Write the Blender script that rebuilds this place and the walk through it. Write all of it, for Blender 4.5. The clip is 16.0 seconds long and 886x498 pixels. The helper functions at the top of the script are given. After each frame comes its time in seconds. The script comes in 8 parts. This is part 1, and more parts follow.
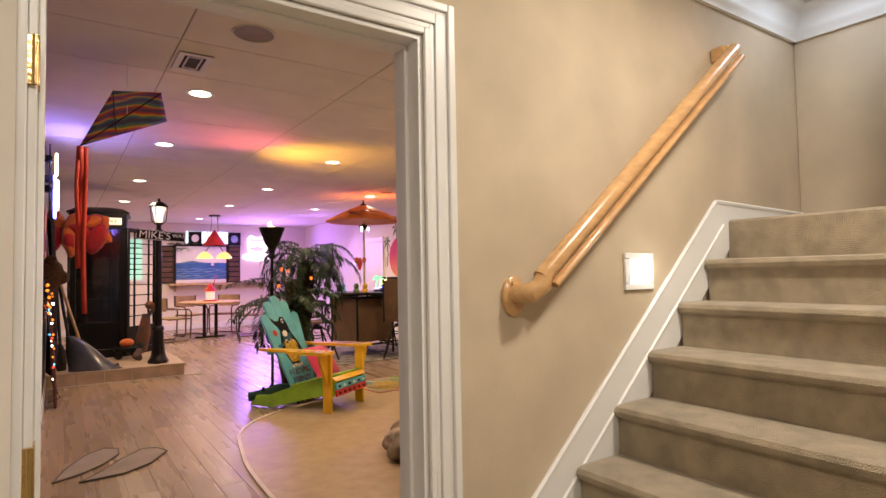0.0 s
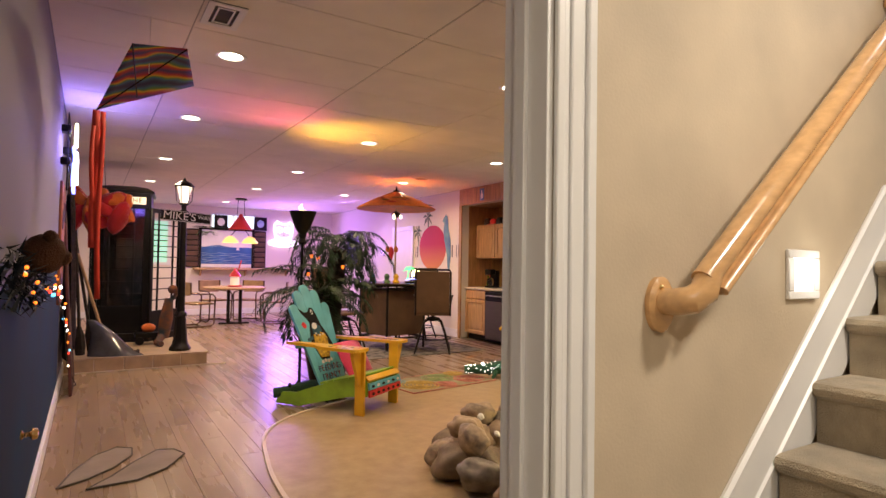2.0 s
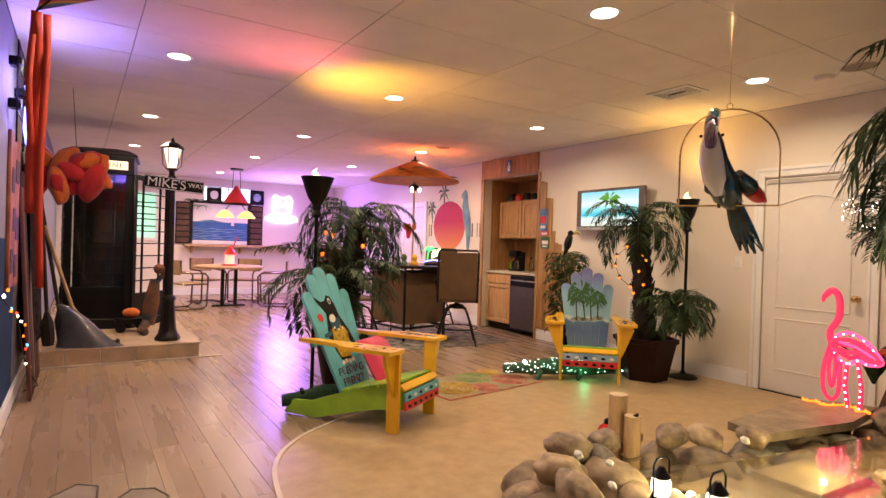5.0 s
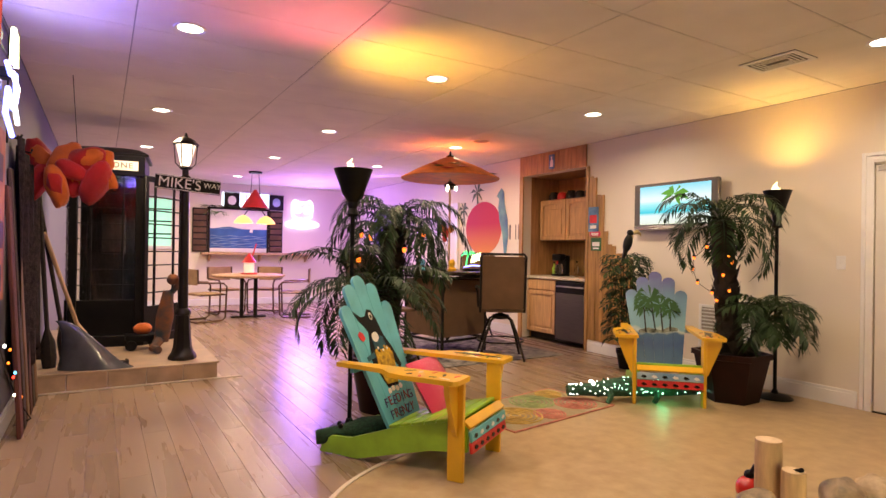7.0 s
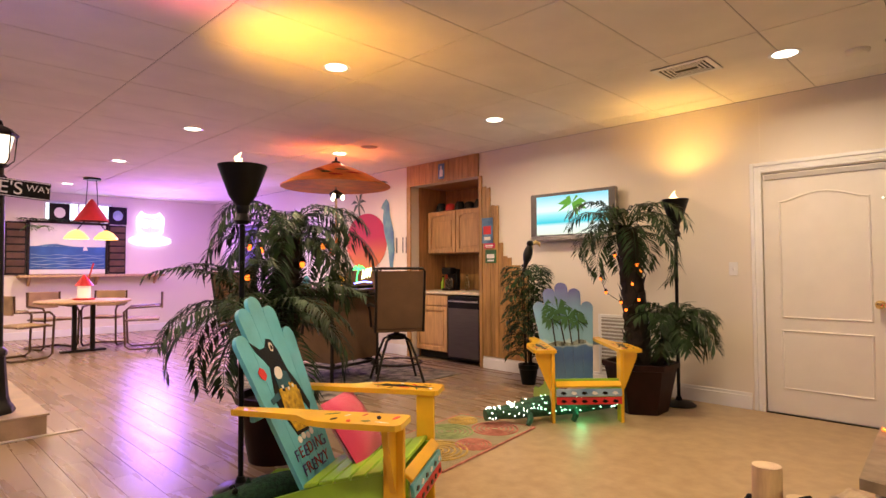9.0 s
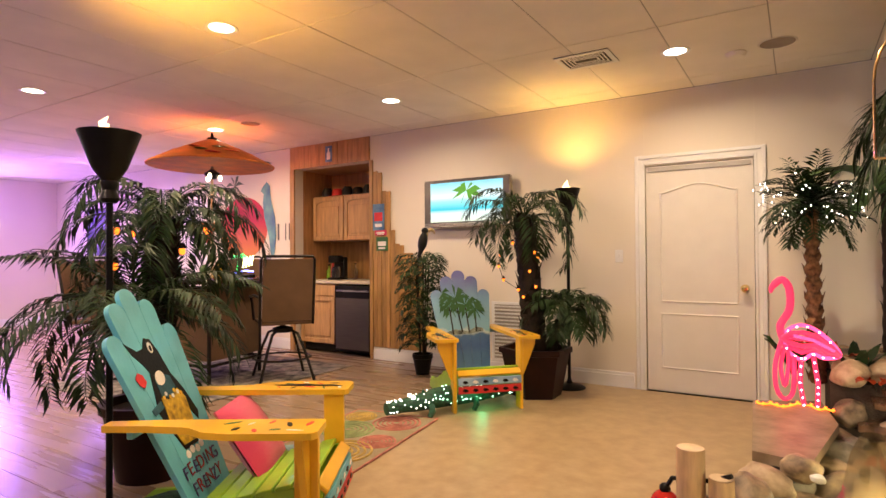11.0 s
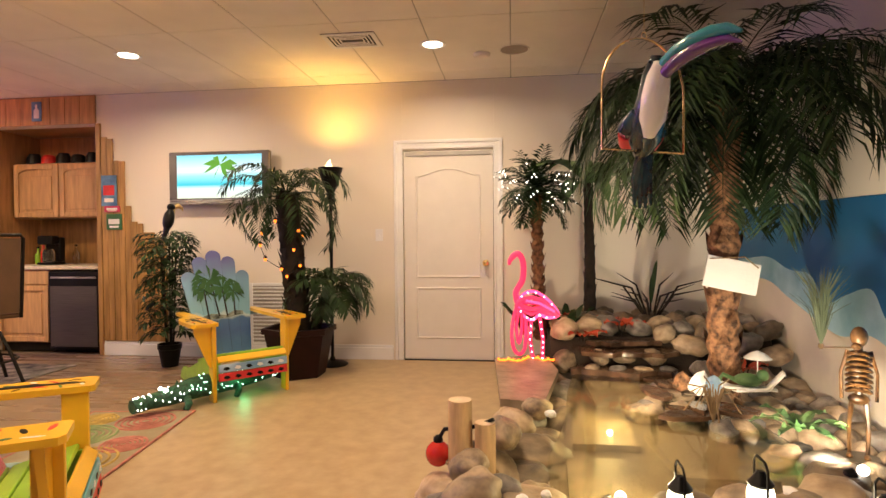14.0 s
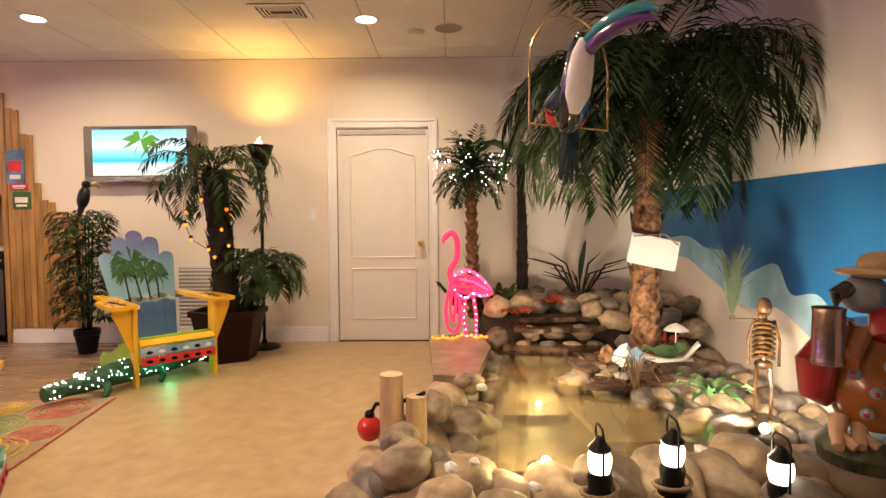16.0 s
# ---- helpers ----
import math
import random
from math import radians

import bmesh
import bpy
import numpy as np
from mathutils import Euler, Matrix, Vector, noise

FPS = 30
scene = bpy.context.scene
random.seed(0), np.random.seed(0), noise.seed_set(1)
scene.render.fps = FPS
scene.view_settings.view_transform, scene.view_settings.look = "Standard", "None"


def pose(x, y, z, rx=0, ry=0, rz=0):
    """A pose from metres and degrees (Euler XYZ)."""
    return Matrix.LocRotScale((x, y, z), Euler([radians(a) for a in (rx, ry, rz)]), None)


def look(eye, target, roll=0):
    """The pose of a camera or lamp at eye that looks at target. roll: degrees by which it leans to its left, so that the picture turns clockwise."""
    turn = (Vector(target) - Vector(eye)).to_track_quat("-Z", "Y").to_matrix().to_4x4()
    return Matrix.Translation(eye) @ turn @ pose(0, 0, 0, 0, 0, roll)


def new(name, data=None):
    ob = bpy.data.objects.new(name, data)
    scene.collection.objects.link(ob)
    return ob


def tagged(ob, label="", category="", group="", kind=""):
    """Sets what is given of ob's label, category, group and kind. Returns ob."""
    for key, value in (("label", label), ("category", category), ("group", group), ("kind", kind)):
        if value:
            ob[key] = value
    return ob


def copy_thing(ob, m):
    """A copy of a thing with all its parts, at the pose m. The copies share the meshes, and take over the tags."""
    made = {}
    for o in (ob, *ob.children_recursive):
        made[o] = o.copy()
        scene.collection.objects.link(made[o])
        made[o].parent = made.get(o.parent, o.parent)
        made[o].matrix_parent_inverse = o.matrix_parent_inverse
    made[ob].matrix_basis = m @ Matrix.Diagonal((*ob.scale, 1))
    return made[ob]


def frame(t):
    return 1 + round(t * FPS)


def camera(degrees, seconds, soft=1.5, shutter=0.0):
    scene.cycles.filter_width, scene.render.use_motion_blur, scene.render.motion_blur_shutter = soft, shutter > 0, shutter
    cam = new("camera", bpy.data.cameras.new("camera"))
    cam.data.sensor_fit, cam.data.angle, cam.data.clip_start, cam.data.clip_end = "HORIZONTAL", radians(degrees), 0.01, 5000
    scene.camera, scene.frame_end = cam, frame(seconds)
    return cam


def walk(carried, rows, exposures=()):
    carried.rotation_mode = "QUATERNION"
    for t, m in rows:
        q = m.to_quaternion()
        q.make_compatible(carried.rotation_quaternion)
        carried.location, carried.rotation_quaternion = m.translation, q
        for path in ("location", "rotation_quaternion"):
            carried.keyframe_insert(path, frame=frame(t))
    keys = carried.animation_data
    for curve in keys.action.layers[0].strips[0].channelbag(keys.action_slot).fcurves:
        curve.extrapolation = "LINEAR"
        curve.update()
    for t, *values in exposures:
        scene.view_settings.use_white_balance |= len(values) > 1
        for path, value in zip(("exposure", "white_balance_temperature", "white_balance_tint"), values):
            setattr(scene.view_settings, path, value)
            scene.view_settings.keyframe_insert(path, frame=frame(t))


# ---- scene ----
EXPO = [(0.0, -0.40), (1.5, -0.46), (2.5, -0.42), (3.5, -0.27), (7.0, -0.22), (8.7, -0.20), (11.0, -0.05), (12.5, -0.06), (16.0, 0.0)]
cam = camera(76.1, 16.0, soft=1.5)
PATH = [
    (0, (0.181, -0.198, 1.271), (1.303, 1.456, 1.359), -1.0),
    (0.5, (0.203, -0.115, 1.276), (1.311, 1.547, 1.369), -0.6),
    (1, (0.222, 0.019, 1.269), (1.323, 1.687, 1.358), 0.0),
    (1.5, (0.274, 0.208, 1.279), (1.368, 1.88, 1.353), 0.5),
    (2, (0.278, 0.341, 1.276), (1.336, 2.037, 1.336), 0.9),
    (2.5, (0.307, 0.563, 1.277), (1.321, 2.287, 1.312), 1.5),
    (3, (0.312, 0.765, 1.276), (1.356, 2.471, 1.293), 1.6),
    (3.5, (0.331, 0.892, 1.275), (1.421, 2.569, 1.278), 1.5),
    (3.7, (0.347, 0.939, 1.273), (1.45, 2.608, 1.269), 1.5),
    (6, (0.519, 1.843, 1.265), (1.573, 3.542, 1.255), 1.6),
    (6.5, (0.549, 2.01, 1.25), (1.592, 3.717, 1.25), 1.2),
    (7, (0.591, 2.207, 1.243), (1.625, 3.919, 1.251), 0.9),
    (7.5, (0.604, 2.39, 1.244), (1.684, 4.073, 1.262), 0.4),
    (8, (0.623, 2.5, 1.238), (1.778, 4.133, 1.271), 0.1),
    (8.5, (0.605, 2.641, 1.245), (1.898, 4.167, 1.285), -0.3),
    (8.7, (0.615, 2.738, 1.223), (1.964, 4.213, 1.277), -0.3),
    (10.8, (0.657, 3.137, 1.209), (2.317, 4.252, 1.236), -0.5),
    (11, (0.666, 3.157, 1.209), (2.36, 4.221, 1.235), -0.4),
    (11.5, (0.657, 3.214, 1.211), (2.453, 4.095, 1.233), -0.4),
    (12, (0.627, 3.266, 1.213), (2.493, 3.985, 1.229), -0.5),
    (12.5, (0.614, 3.288, 1.202), (2.526, 3.873, 1.208), -0.5),
    (13, (0.611, 3.301, 1.189), (2.557, 3.764, 1.184), -0.5),
    (13.5, (0.606, 3.293, 1.18), (2.577, 3.632, 1.157), -0.7),
    (14, (0.603, 3.29, 1.165), (2.588, 3.531, 1.127), -0.5),
    (14.5, (0.602, 3.279, 1.146), (2.595, 3.43, 1.093), -0.5),
    (15, (0.601, 3.271, 1.136), (2.598, 3.354, 1.065), -0.5),
    (15.5, (0.602, 3.263, 1.128), (2.6, 3.306, 1.043), -0.4),
    (16, (0.607, 3.259, 1.122), (2.604, 3.284, 1.029), -0.4),
]
walk(cam, [(t, look(e, g, r)) for t, e, g, r in PATH], EXPO)

# ---------- world and light ----------
world = bpy.data.worlds.new("world")
scene.world = world
world.use_nodes = True
world.node_tree.nodes["Background"].inputs[0].default_value = (0.55, 0.62, 0.8, 1)
world.node_tree.nodes["Background"].inputs[1].default_value = 0.10

WARM = (1.0, 0.74, 0.48)
CAN_W = 28
HALL_W = 32


def lamp(name, kind, loc, energy, color, size=0.15, target=None, spot=None, blend=0.6):
    d = bpy.data.lights.new(name, kind)
    d.energy, d.color = energy, color
    if kind == "AREA":
        d.shape, d.size = "DISK", size
    else:
        d.shadow_soft_size = size
    if spot:
        d.spot_size, d.spot_blend = radians(spot), blend
    ob = new(name, d)
    ob.matrix_world = look(loc, target or (loc[0], loc[1] + 0.001, loc[2] - 1))
    return ob


CEIL = 2.65
CANS = [(1.04, 4.27), (1.06, 6.17), (1.10, 8.70), (1.12, 11.2), (1.15, 13.5),
        (2.99, 3.72), (2.92, 6.2), (2.89, 8.69), (2.87, 11.06), (2.86, 13.8),
        (4.93, 3.88), (4.83, 6.33), (4.68, 8.69), (4.54, 10.92)]
for cx, cy in CANS:
    lamp("can_lamp", "AREA", (cx, cy, CEIL - 0.012), CAN_W * (1.3 if cy > 8 else 1.0), WARM, 0.13).data.spread = radians(166)
lamp("hall_lamp", "AREA", (1.85, 0.15, 2.58), HALL_W * 1.25, (1, 0.88, 0.73), 0.25)
lamp("hall_lamp", "AREA", (0.15, -0.60, 2.58), HALL_W * 1.1, (1, 0.88, 0.73), 0.25)
lamp("landing_lamp", "AREA", (3.0, 0.85, 2.60), 3, (0.75, 0.85, 1.0), 0.3)
lamp("torch_lamp", "SPOT", (2.11, 5.86, 1.93), 85, (1.0, 0.46, 0.05), 0.12, (2.62, 5.95, 2.65), 105, 1.0)
lamp("torch_lamp", "SPOT", (2.09, 5.84, 1.92), 45, (1.0, 0.16, 0.20), 0.12, (1.66, 5.55, 2.65), 90, 1.0)
lamp("torch_lamp", "SPOT", (5.60, 4.94, 1.955), 30, (1.0, 0.54, 0.12), 0.05, (5.66, 4.94, 2.65), 150, 1.0)
lamp("neon_lamp", "POINT", (0.24, 6.0, 2.25), 22, (0.30, 0.2, 1.0), 0.12)
lamp("neon_lamp", "AREA", (4.6, 15.0, 1.9), 75, (0.40, 0.17, 1.0), 0.9, (4.2, 12, 1.3))
# two violet fills added in mid-room to spread the owl sign's glow
lamp("neon_lamp", "POINT", (4.3, 13.5, 1.95), 60, (0.46, 0.2, 1.0), 0.3)
lamp("neon_lamp", "AREA", (5.4, 12.5, 2.3), 30, (0.45, 0.2, 1.0), 0.6, (3.4, 10.5, 0))
lamp("pond_lamp", "POINT", (3.66, 2.78, 0.26), 6, (1.0, 0.78, 0.35), 0.012)
lamp("pond_lamp", "POINT", (2.74, 2.96, 0.31), 5, (1.0, 0.78, 0.35), 0.012)
lamp("pond_spot", "SPOT", (2.96, 2.06, 0.30), 100, (1.0, 0.84, 0.62), 0.05, (4.0, 1.33, 0.75), 110)
lamp("pond_spot", "SPOT", (3.55, 2.62, 0.36), 45, (1.0, 0.80, 0.55), 0.04, (5.2, 2.2, 0.55), 75)
lamp("flamingo_lamp", "POINT", (4.78, 3.2, 0.5), 1.6, (1.0, 0.08, 0.16), 0.1)
lamp("croc_lamp", "POINT", (4.6, 5.33, 0.1), 2.2, (0.1, 1.0, 0.4), 0.1)
lamp("street_lamp_bulb", "POINT", (1.26, 8.18, 2.13), 5, (1, 0.72, 0.45), 0.06)
for lx, ly in ((2.36, 2.79), (2.36, 2.56), (2.32, 2.25)):
    lamp("lantern_lamp", "POINT", (lx + 0.06, ly + 0.02, 0.40), 1.0, (1, 0.8, 0.5), 0.03)
lamp("night_lamp", "POINT", (2.05, 1.12, 1.28), 0.5, (1, 0.9, 0.75), 0.04)


# ---------- mesh builder ----------
class M:
    def __init__(self):
        self.v, self.f = [], []

    def add(self, vs, fs, mt=None):
        n = len(self.v)
        self.v += [tuple(mt @ Vector(p)) if mt else tuple(p) for p in vs]
        self.f += [tuple(n + i for i in f) for f in fs]
        return self

    def convex(self, vs, fs, mt=None):
        c = sum((Vector(p) for p in vs), Vector()) / len(vs)
        out = []
        for f in fs:
            a, b, d = (Vector(vs[f[i]]) for i in (0, 1, 2))
            nrm = (b - a).cross(d - a)
            mid = sum((Vector(vs[i]) for i in f), Vector()) / len(f)
            out.append(tuple(reversed(f)) if nrm.dot(mid - c) < 0 else f)
        return self.add(vs, out, mt)

    def box(self, a, b, r=0.004, mt=None):
        c = [(p + q) / 2 for p, q in zip(a, b)]
        h = [abs(q - p) / 2 for p, q in zip(a, b)]
        r = min(r, *(x * 0.45 for x in h))
        vs, ix = [], {}
        for k in range(8):
            s = [1 if k >> i & 1 else -1 for i in range(3)]
            for ax in range(3):
                ix[(k, ax)] = len(vs)
                vs.append([c[i] + s[i] * (h[i] if i == ax else h[i] - r) for i in range(3)])
        fs = []
        for ax in range(3):
            o = [i for i in range(3) if i != ax]
            for s in (0, 1):
                ks = [(s << ax) | (p << o[0]) | (q << o[1]) for p, q in ((0, 0), (1, 0), (1, 1), (0, 1))]
                fs.append(tuple(ix[(k, ax)] for k in ks))
            for p in (0, 1):
                for q in (0, 1):
                    k0 = (p << o[0]) | (q << o[1])
                    k1 = k0 | (1 << ax)
                    fs.append((ix[(k0, o[0])], ix[(k1, o[0])], ix[(k1, o[1])], ix[(k0, o[1])]))
        fs += [tuple(ix[(k, i)] for i in range(3)) for k in range(8)]
        return self.convex(vs, fs, mt)

    def lathe(self, prof, n=20, mt=None, cap=True):
        """prof: (radius, z) rows, turned about z."""
        vs, fs = [], []
        for r, z in prof:
            vs += [(r * math.cos(2 * math.pi * i / n), r * math.sin(2 * math.pi * i / n), z) for i in range(n)]
        for j in range(len(prof) - 1):
            for i in range(n):
                k = (i + 1) % n
                fs.append((j * n + i, j * n + k, (j + 1) * n + k, (j + 1) * n + i))
        if cap:
            fs += [tuple(reversed(range(n))), tuple((len(prof) - 1) * n + i for i in range(n))]
        return self.add(vs, fs, mt)

    def tube(self, pts, r, n=8, closed=False):
        """r: one radius or one per point."""
        pts = [Vector(p) for p in pts]
        rs = r if isinstance(r, (list, tuple)) else [r] * len(pts)
        vs, fs = [], []
        side = None
        for i, p in enumerate(pts):
            d = (pts[min(i + 1, len(pts) - 1)] - pts[max(i - 1, 0)]).normalized()
            if side is None:
                side = d.cross(Vector((0.12, 0.31, 1))).normalized()
            side = (side - d * side.dot(d)).normalized()
            up = d.cross(side)
            for k in range(n):
                a = 2 * math.pi * k / n
                vs.append(p + (side * math.cos(a) + up * math.sin(a)) * rs[i])
        for j in range(len(pts) - 1):
            for i in range(n):
                k = (i + 1) % n
                fs.append((j * n + i, j * n + k, (j + 1) * n + k, (j + 1) * n + i))
        fs += [tuple(reversed(range(n))), tuple((len(pts) - 1) * n + i for i in range(n))]
        return self.add(vs, fs)

    def ball(self, c, r, u=14, w=9, mt=None, bump=0.0, seed=0):
        r = (r, r, r) if isinstance(r, (int, float)) else r
        vs, fs = [], []
        for j in range(w + 1):
            th = math.pi * j / w
            for i in range(u):
                ph = 2 * math.pi * i / u
                d = Vector((math.sin(th) * math.cos(ph), math.sin(th) * math.sin(ph), math.cos(th)))
                k = 1 + bump * noise.noise(d * 1.6 + Vector((seed * 3.7, seed, 0))) if bump else 1
                vs.append((c[0] + r[0] * d.x * k, c[1] + r[1] * d.y * k, c[2] + r[2] * d.z * k))
        for j in range(w):
            for i in range(u):
                k = (i + 1) % u
                fs.append((j * u + i, (j + 1) * u + i, (j + 1) * u + k, j * u + k))
        return self.add(vs, fs, mt)

    def prism(self, pts, t, mt=None):
        """A flat outline in x and z, t thick along y."""
        n = len(pts)
        area = sum(pts[i][0] * pts[(i + 1) % n][1] - pts[(i + 1) % n][0] * pts[i][1] for i in range(n))
        if area < 0:
            pts = pts[::-1]
        vs = [(x, 0, z) for x, z in pts] + [(x, t, z) for x, z in pts]
        fs = [tuple(range(n)), tuple(n + i for i in reversed(range(n)))]
        fs += [(i, n + i, n + (i + 1) % n, (i + 1) % n) for i in range(n)]
        return self.add(vs, fs, mt)

    def mesh(self, name, smooth=True):
        me = bpy.data.meshes.new(name)
        me.from_pydata(self.v, [], self.f)
        if smooth:
            me.polygons.foreach_set("use_smooth", [True] * len(me.polygons))
            me.set_sharp_from_angle(angle=radians(38))
        me.update()
        return me


def thing(name, label, category, m=None, group="", kind=""):
    """An empty that carries the parts of one thing."""
    ob = new(name)
    ob.empty_display_size = 0.05
    ob.matrix_world = m or Matrix()
    return tagged(ob, label, category, group, kind)


def part(name, m, material, parent, label="", smooth=True):
    ob = new(name, m.mesh(name, smooth))
    ob.data.materials.append(material)
    ob.parent = parent
    if label:
        ob["label"] = label
    return ob


def solo(name, m, material, label="", category="", kind="", group="", at=None, smooth=True):
    ob = new(name, m.mesh(name, smooth))
    ob.data.materials.append(material)
    if at:
        ob.matrix_world = at
    return tagged(ob, label, category, group, kind)


def words(body, size, depth, material, parent, m, name="lettering", spread=1.0):
    c = bpy.data.curves.new(name, "FONT")
    c.body, c.size, c.extrude, c.align_x, c.align_y, c.space_character = body, size, depth, "CENTER", "CENTER", spread
    tmp = bpy.data.objects.new(name, c)
    me = bpy.data.meshes.new_from_object(tmp)
    me.name = name
    bpy.data.objects.remove(tmp)
    me.materials.clear()
    me.materials.append(material)
    ob = new(name, me)
    ob.parent = parent
    ob.matrix_local = m
    return ob


# ---------- materials ----------
def mat(name, col, rough=0.5, metal=0.0, var=0.14, scale=5.0, bump=0.15, bscale=70.0, rand=0.0, col2=None,
        stretch=(1, 1, 1), coat=0.0, emit=0.0, ecol=None, trans=0.0, ior=1.45, sheen=0.0, spec=0.5):
    mt = bpy.data.materials.new(name)
    mt.use_nodes = True
    nt = mt.node_tree
    N, L = nt.nodes, nt.links
    b = N["Principled BSDF"]
    tc = N.new("ShaderNodeTexCoord")
    mp = N.new("ShaderNodeMapping")
    mp.inputs["Scale"].default_value = stretch
    L.new(tc.outputs["Object"], mp.inputs[0])
    src = mp.outputs[0]
    if rand:
        oi = N.new("ShaderNodeObjectInfo")
        ad = N.new("ShaderNodeVectorMath")
        sc = N.new("ShaderNodeVectorMath")
        sc.operation = "SCALE"
        sc.inputs[0].default_value = (37, 19, 11)
        L.new(oi.outputs["Random"], sc.inputs["Scale"])
        L.new(src, ad.inputs[0])
        L.new(sc.outputs[0], ad.inputs[1])
        src = ad.outputs[0]
    n1 = N.new("ShaderNodeTexNoise")
    n1.inputs["Scale"].default_value, n1.inputs["Detail"].default_value = scale, 5
    L.new(src, n1.inputs["Vector"])
    rp = N.new("ShaderNodeValToRGB")
    rp.color_ramp.elements[0].position, rp.color_ramp.elements[1].position = 0.32, 0.7
    c2 = col2 or tuple(min(1, c * (1 + var)) for c in col)
    rp.color_ramp.elements[0].color = (*[c * (1 - var) for c in col], 1)
    rp.color_ramp.elements[1].color = (*c2, 1)
    L.new(n1.outputs["Fac"], rp.inputs[0])
    out = rp.outputs[0]
    if rand:
        hs = N.new("ShaderNodeHueSaturation")
        mr = N.new("ShaderNodeMapRange")
        mr.inputs["To Min"].default_value, mr.inputs["To Max"].default_value = 1 - rand, 1 + rand
        L.new(oi.outputs["Random"], mr.inputs[0])
        L.new(mr.outputs[0], hs.inputs["Value"])
        L.new(out, hs.inputs["Color"])
        out = hs.outputs[0]
    L.new(out, b.inputs["Base Color"])
    n2 = N.new("ShaderNodeTexNoise")
    n2.inputs["Scale"].default_value, n2.inputs["Detail"].default_value = bscale, 3
    L.new(src, n2.inputs["Vector"])
    if bump:
        bp = N.new("ShaderNodeBump")
        bp.inputs["Strength"].default_value, bp.inputs["Distance"].default_value = bump, 0.01
        L.new(n2.outputs["Fac"], bp.inputs["Height"])
        L.new(bp.outputs[0], b.inputs["Normal"])
    rr = N.new("ShaderNodeMapRange")
    rr.inputs["To Min"].default_value, rr.inputs["To Max"].default_value = max(0.02, rough - 0.09), min(1, rough + 0.09)
    L.new(n1.outputs["Fac"], rr.inputs[0])
    L.new(rr.outputs[0], b.inputs["Roughness"])
    b.inputs["Metallic"].default_value = metal
    b.inputs["Specular IOR Level"].default_value = spec
    b.inputs["Coat Weight"].default_value = coat
    b.inputs["Transmission Weight"].default_value, b.inputs["IOR"].default_value = trans, ior
    b.inputs["Sheen Weight"].default_value = sheen
    if emit:
        b.inputs["Emission Color"].default_value = (*(ecol or col), 1)
        b.inputs["Emission Strength"].default_value = emit
    return mt


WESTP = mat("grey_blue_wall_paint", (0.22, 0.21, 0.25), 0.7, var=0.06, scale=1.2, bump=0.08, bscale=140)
WALL = mat("cream_wall_paint", (0.79, 0.73, 0.64), 0.7, var=0.03, scale=1.2, bump=0.08, bscale=140)
HALLWALL = mat("tan_wall_paint", (0.56, 0.47, 0.35), 0.65, var=0.13, scale=2.6, bump=0.08, bscale=120)
TRIM = mat("white_trim_paint", (0.82, 0.82, 0.82), 0.32, var=0.03, bump=0.03)
DOORP = mat("white_door_paint", (0.74, 0.71, 0.67), 0.38, var=0.03, bump=0.06, bscale=90)
TILE = mat("ceiling_tile", (0.85, 0.80, 0.73), 0.85, var=0.04, scale=3, bump=0.35, bscale=180)
TBAR = mat("ceiling_bar", (0.42, 0.39, 0.35), 0.6, var=0.05)
PLANK = mat("light_wood_plank", (0.275, 0.188, 0.122), 0.28, var=0.05, scale=1.2, bump=0.03, bscale=20, rand=0.07, stretch=(7, 0.6, 1), col2=(0.315, 0.222, 0.147))
JOINT = mat("dark_joint", (0.17, 0.12, 0.075), 0.8)
SAND = mat("sand_floor", (0.39, 0.275, 0.15), 0.40, var=0.08, scale=9, bump=0.10, bscale=40, col2=(0.46, 0.345, 0.20))
EDGE = mat("pale_edging", (0.62, 0.53, 0.42), 0.45, var=0.1)
CARPET = mat("beige_carpet", (0.40, 0.325, 0.225), 0.95, var=0.22, scale=12, bump=0.9, bscale=260, sheen=0.3)
OAK = mat("varnished_oak", (0.62, 0.37, 0.17), 0.22, var=0.14, scale=3, bump=0.04, stretch=(2, 14, 14), coat=0.5)
CABW = mat("cabinet_wood", (0.42, 0.22, 0.09), 0.35, var=0.22, scale=3, bump=0.06, stretch=(10, 10, 1.2), coat=0.2)
SLAT = mat("honey_pine_slat", (0.40, 0.22, 0.075), 0.4, var=0.3, scale=3, bump=0.08, stretch=(9, 9, 1.0), rand=0.2)
BLACK = mat("black_paint", (0.006, 0.0055, 0.0055), 0.36, var=0.3, bump=0.1, spec=0.2)
IRON = mat("dark_iron", (0.014, 0.011, 0.009), 0.42, 0.2, var=0.3, bump=0.2, spec=0.35)
BRASS = mat("brass", (0.75, 0.55, 0.25), 0.25, 1.0, var=0.1)
CHROME = mat("satin_steel", (0.55, 0.54, 0.52), 0.28, 1.0, var=0.08, stretch=(1, 1, 20))
DARKSTEEL = mat("dark_steel", (0.17, 0.155, 0.14), 0.32, 0.9, var=0.1, stretch=(1, 1, 25))
GLASS = mat("clear_glass", (0.9, 0.95, 0.95), 0.03, trans=1.0, bump=0, var=0)
YEL = mat("yellow_paint", (0.80, 0.46, 0.02), 0.33, var=0.12, scale=6, bump=0.12, coat=0.3)
AQUA = mat("aqua_paint", (0.13, 0.48, 0.58), 0.35, var=0.14, scale=6, bump=0.1, coat=0.3)
LIME = mat("lime_paint", (0.28, 0.52, 0.035), 0.35, var=0.18, scale=7, bump=0.12, coat=0.3)
RED = mat("red_paint", (0.62, 0.03, 0.03), 0.4, var=0.2)
WHITE = mat("white_paint", (0.8, 0.78, 0.74), 0.45, var=0.05)
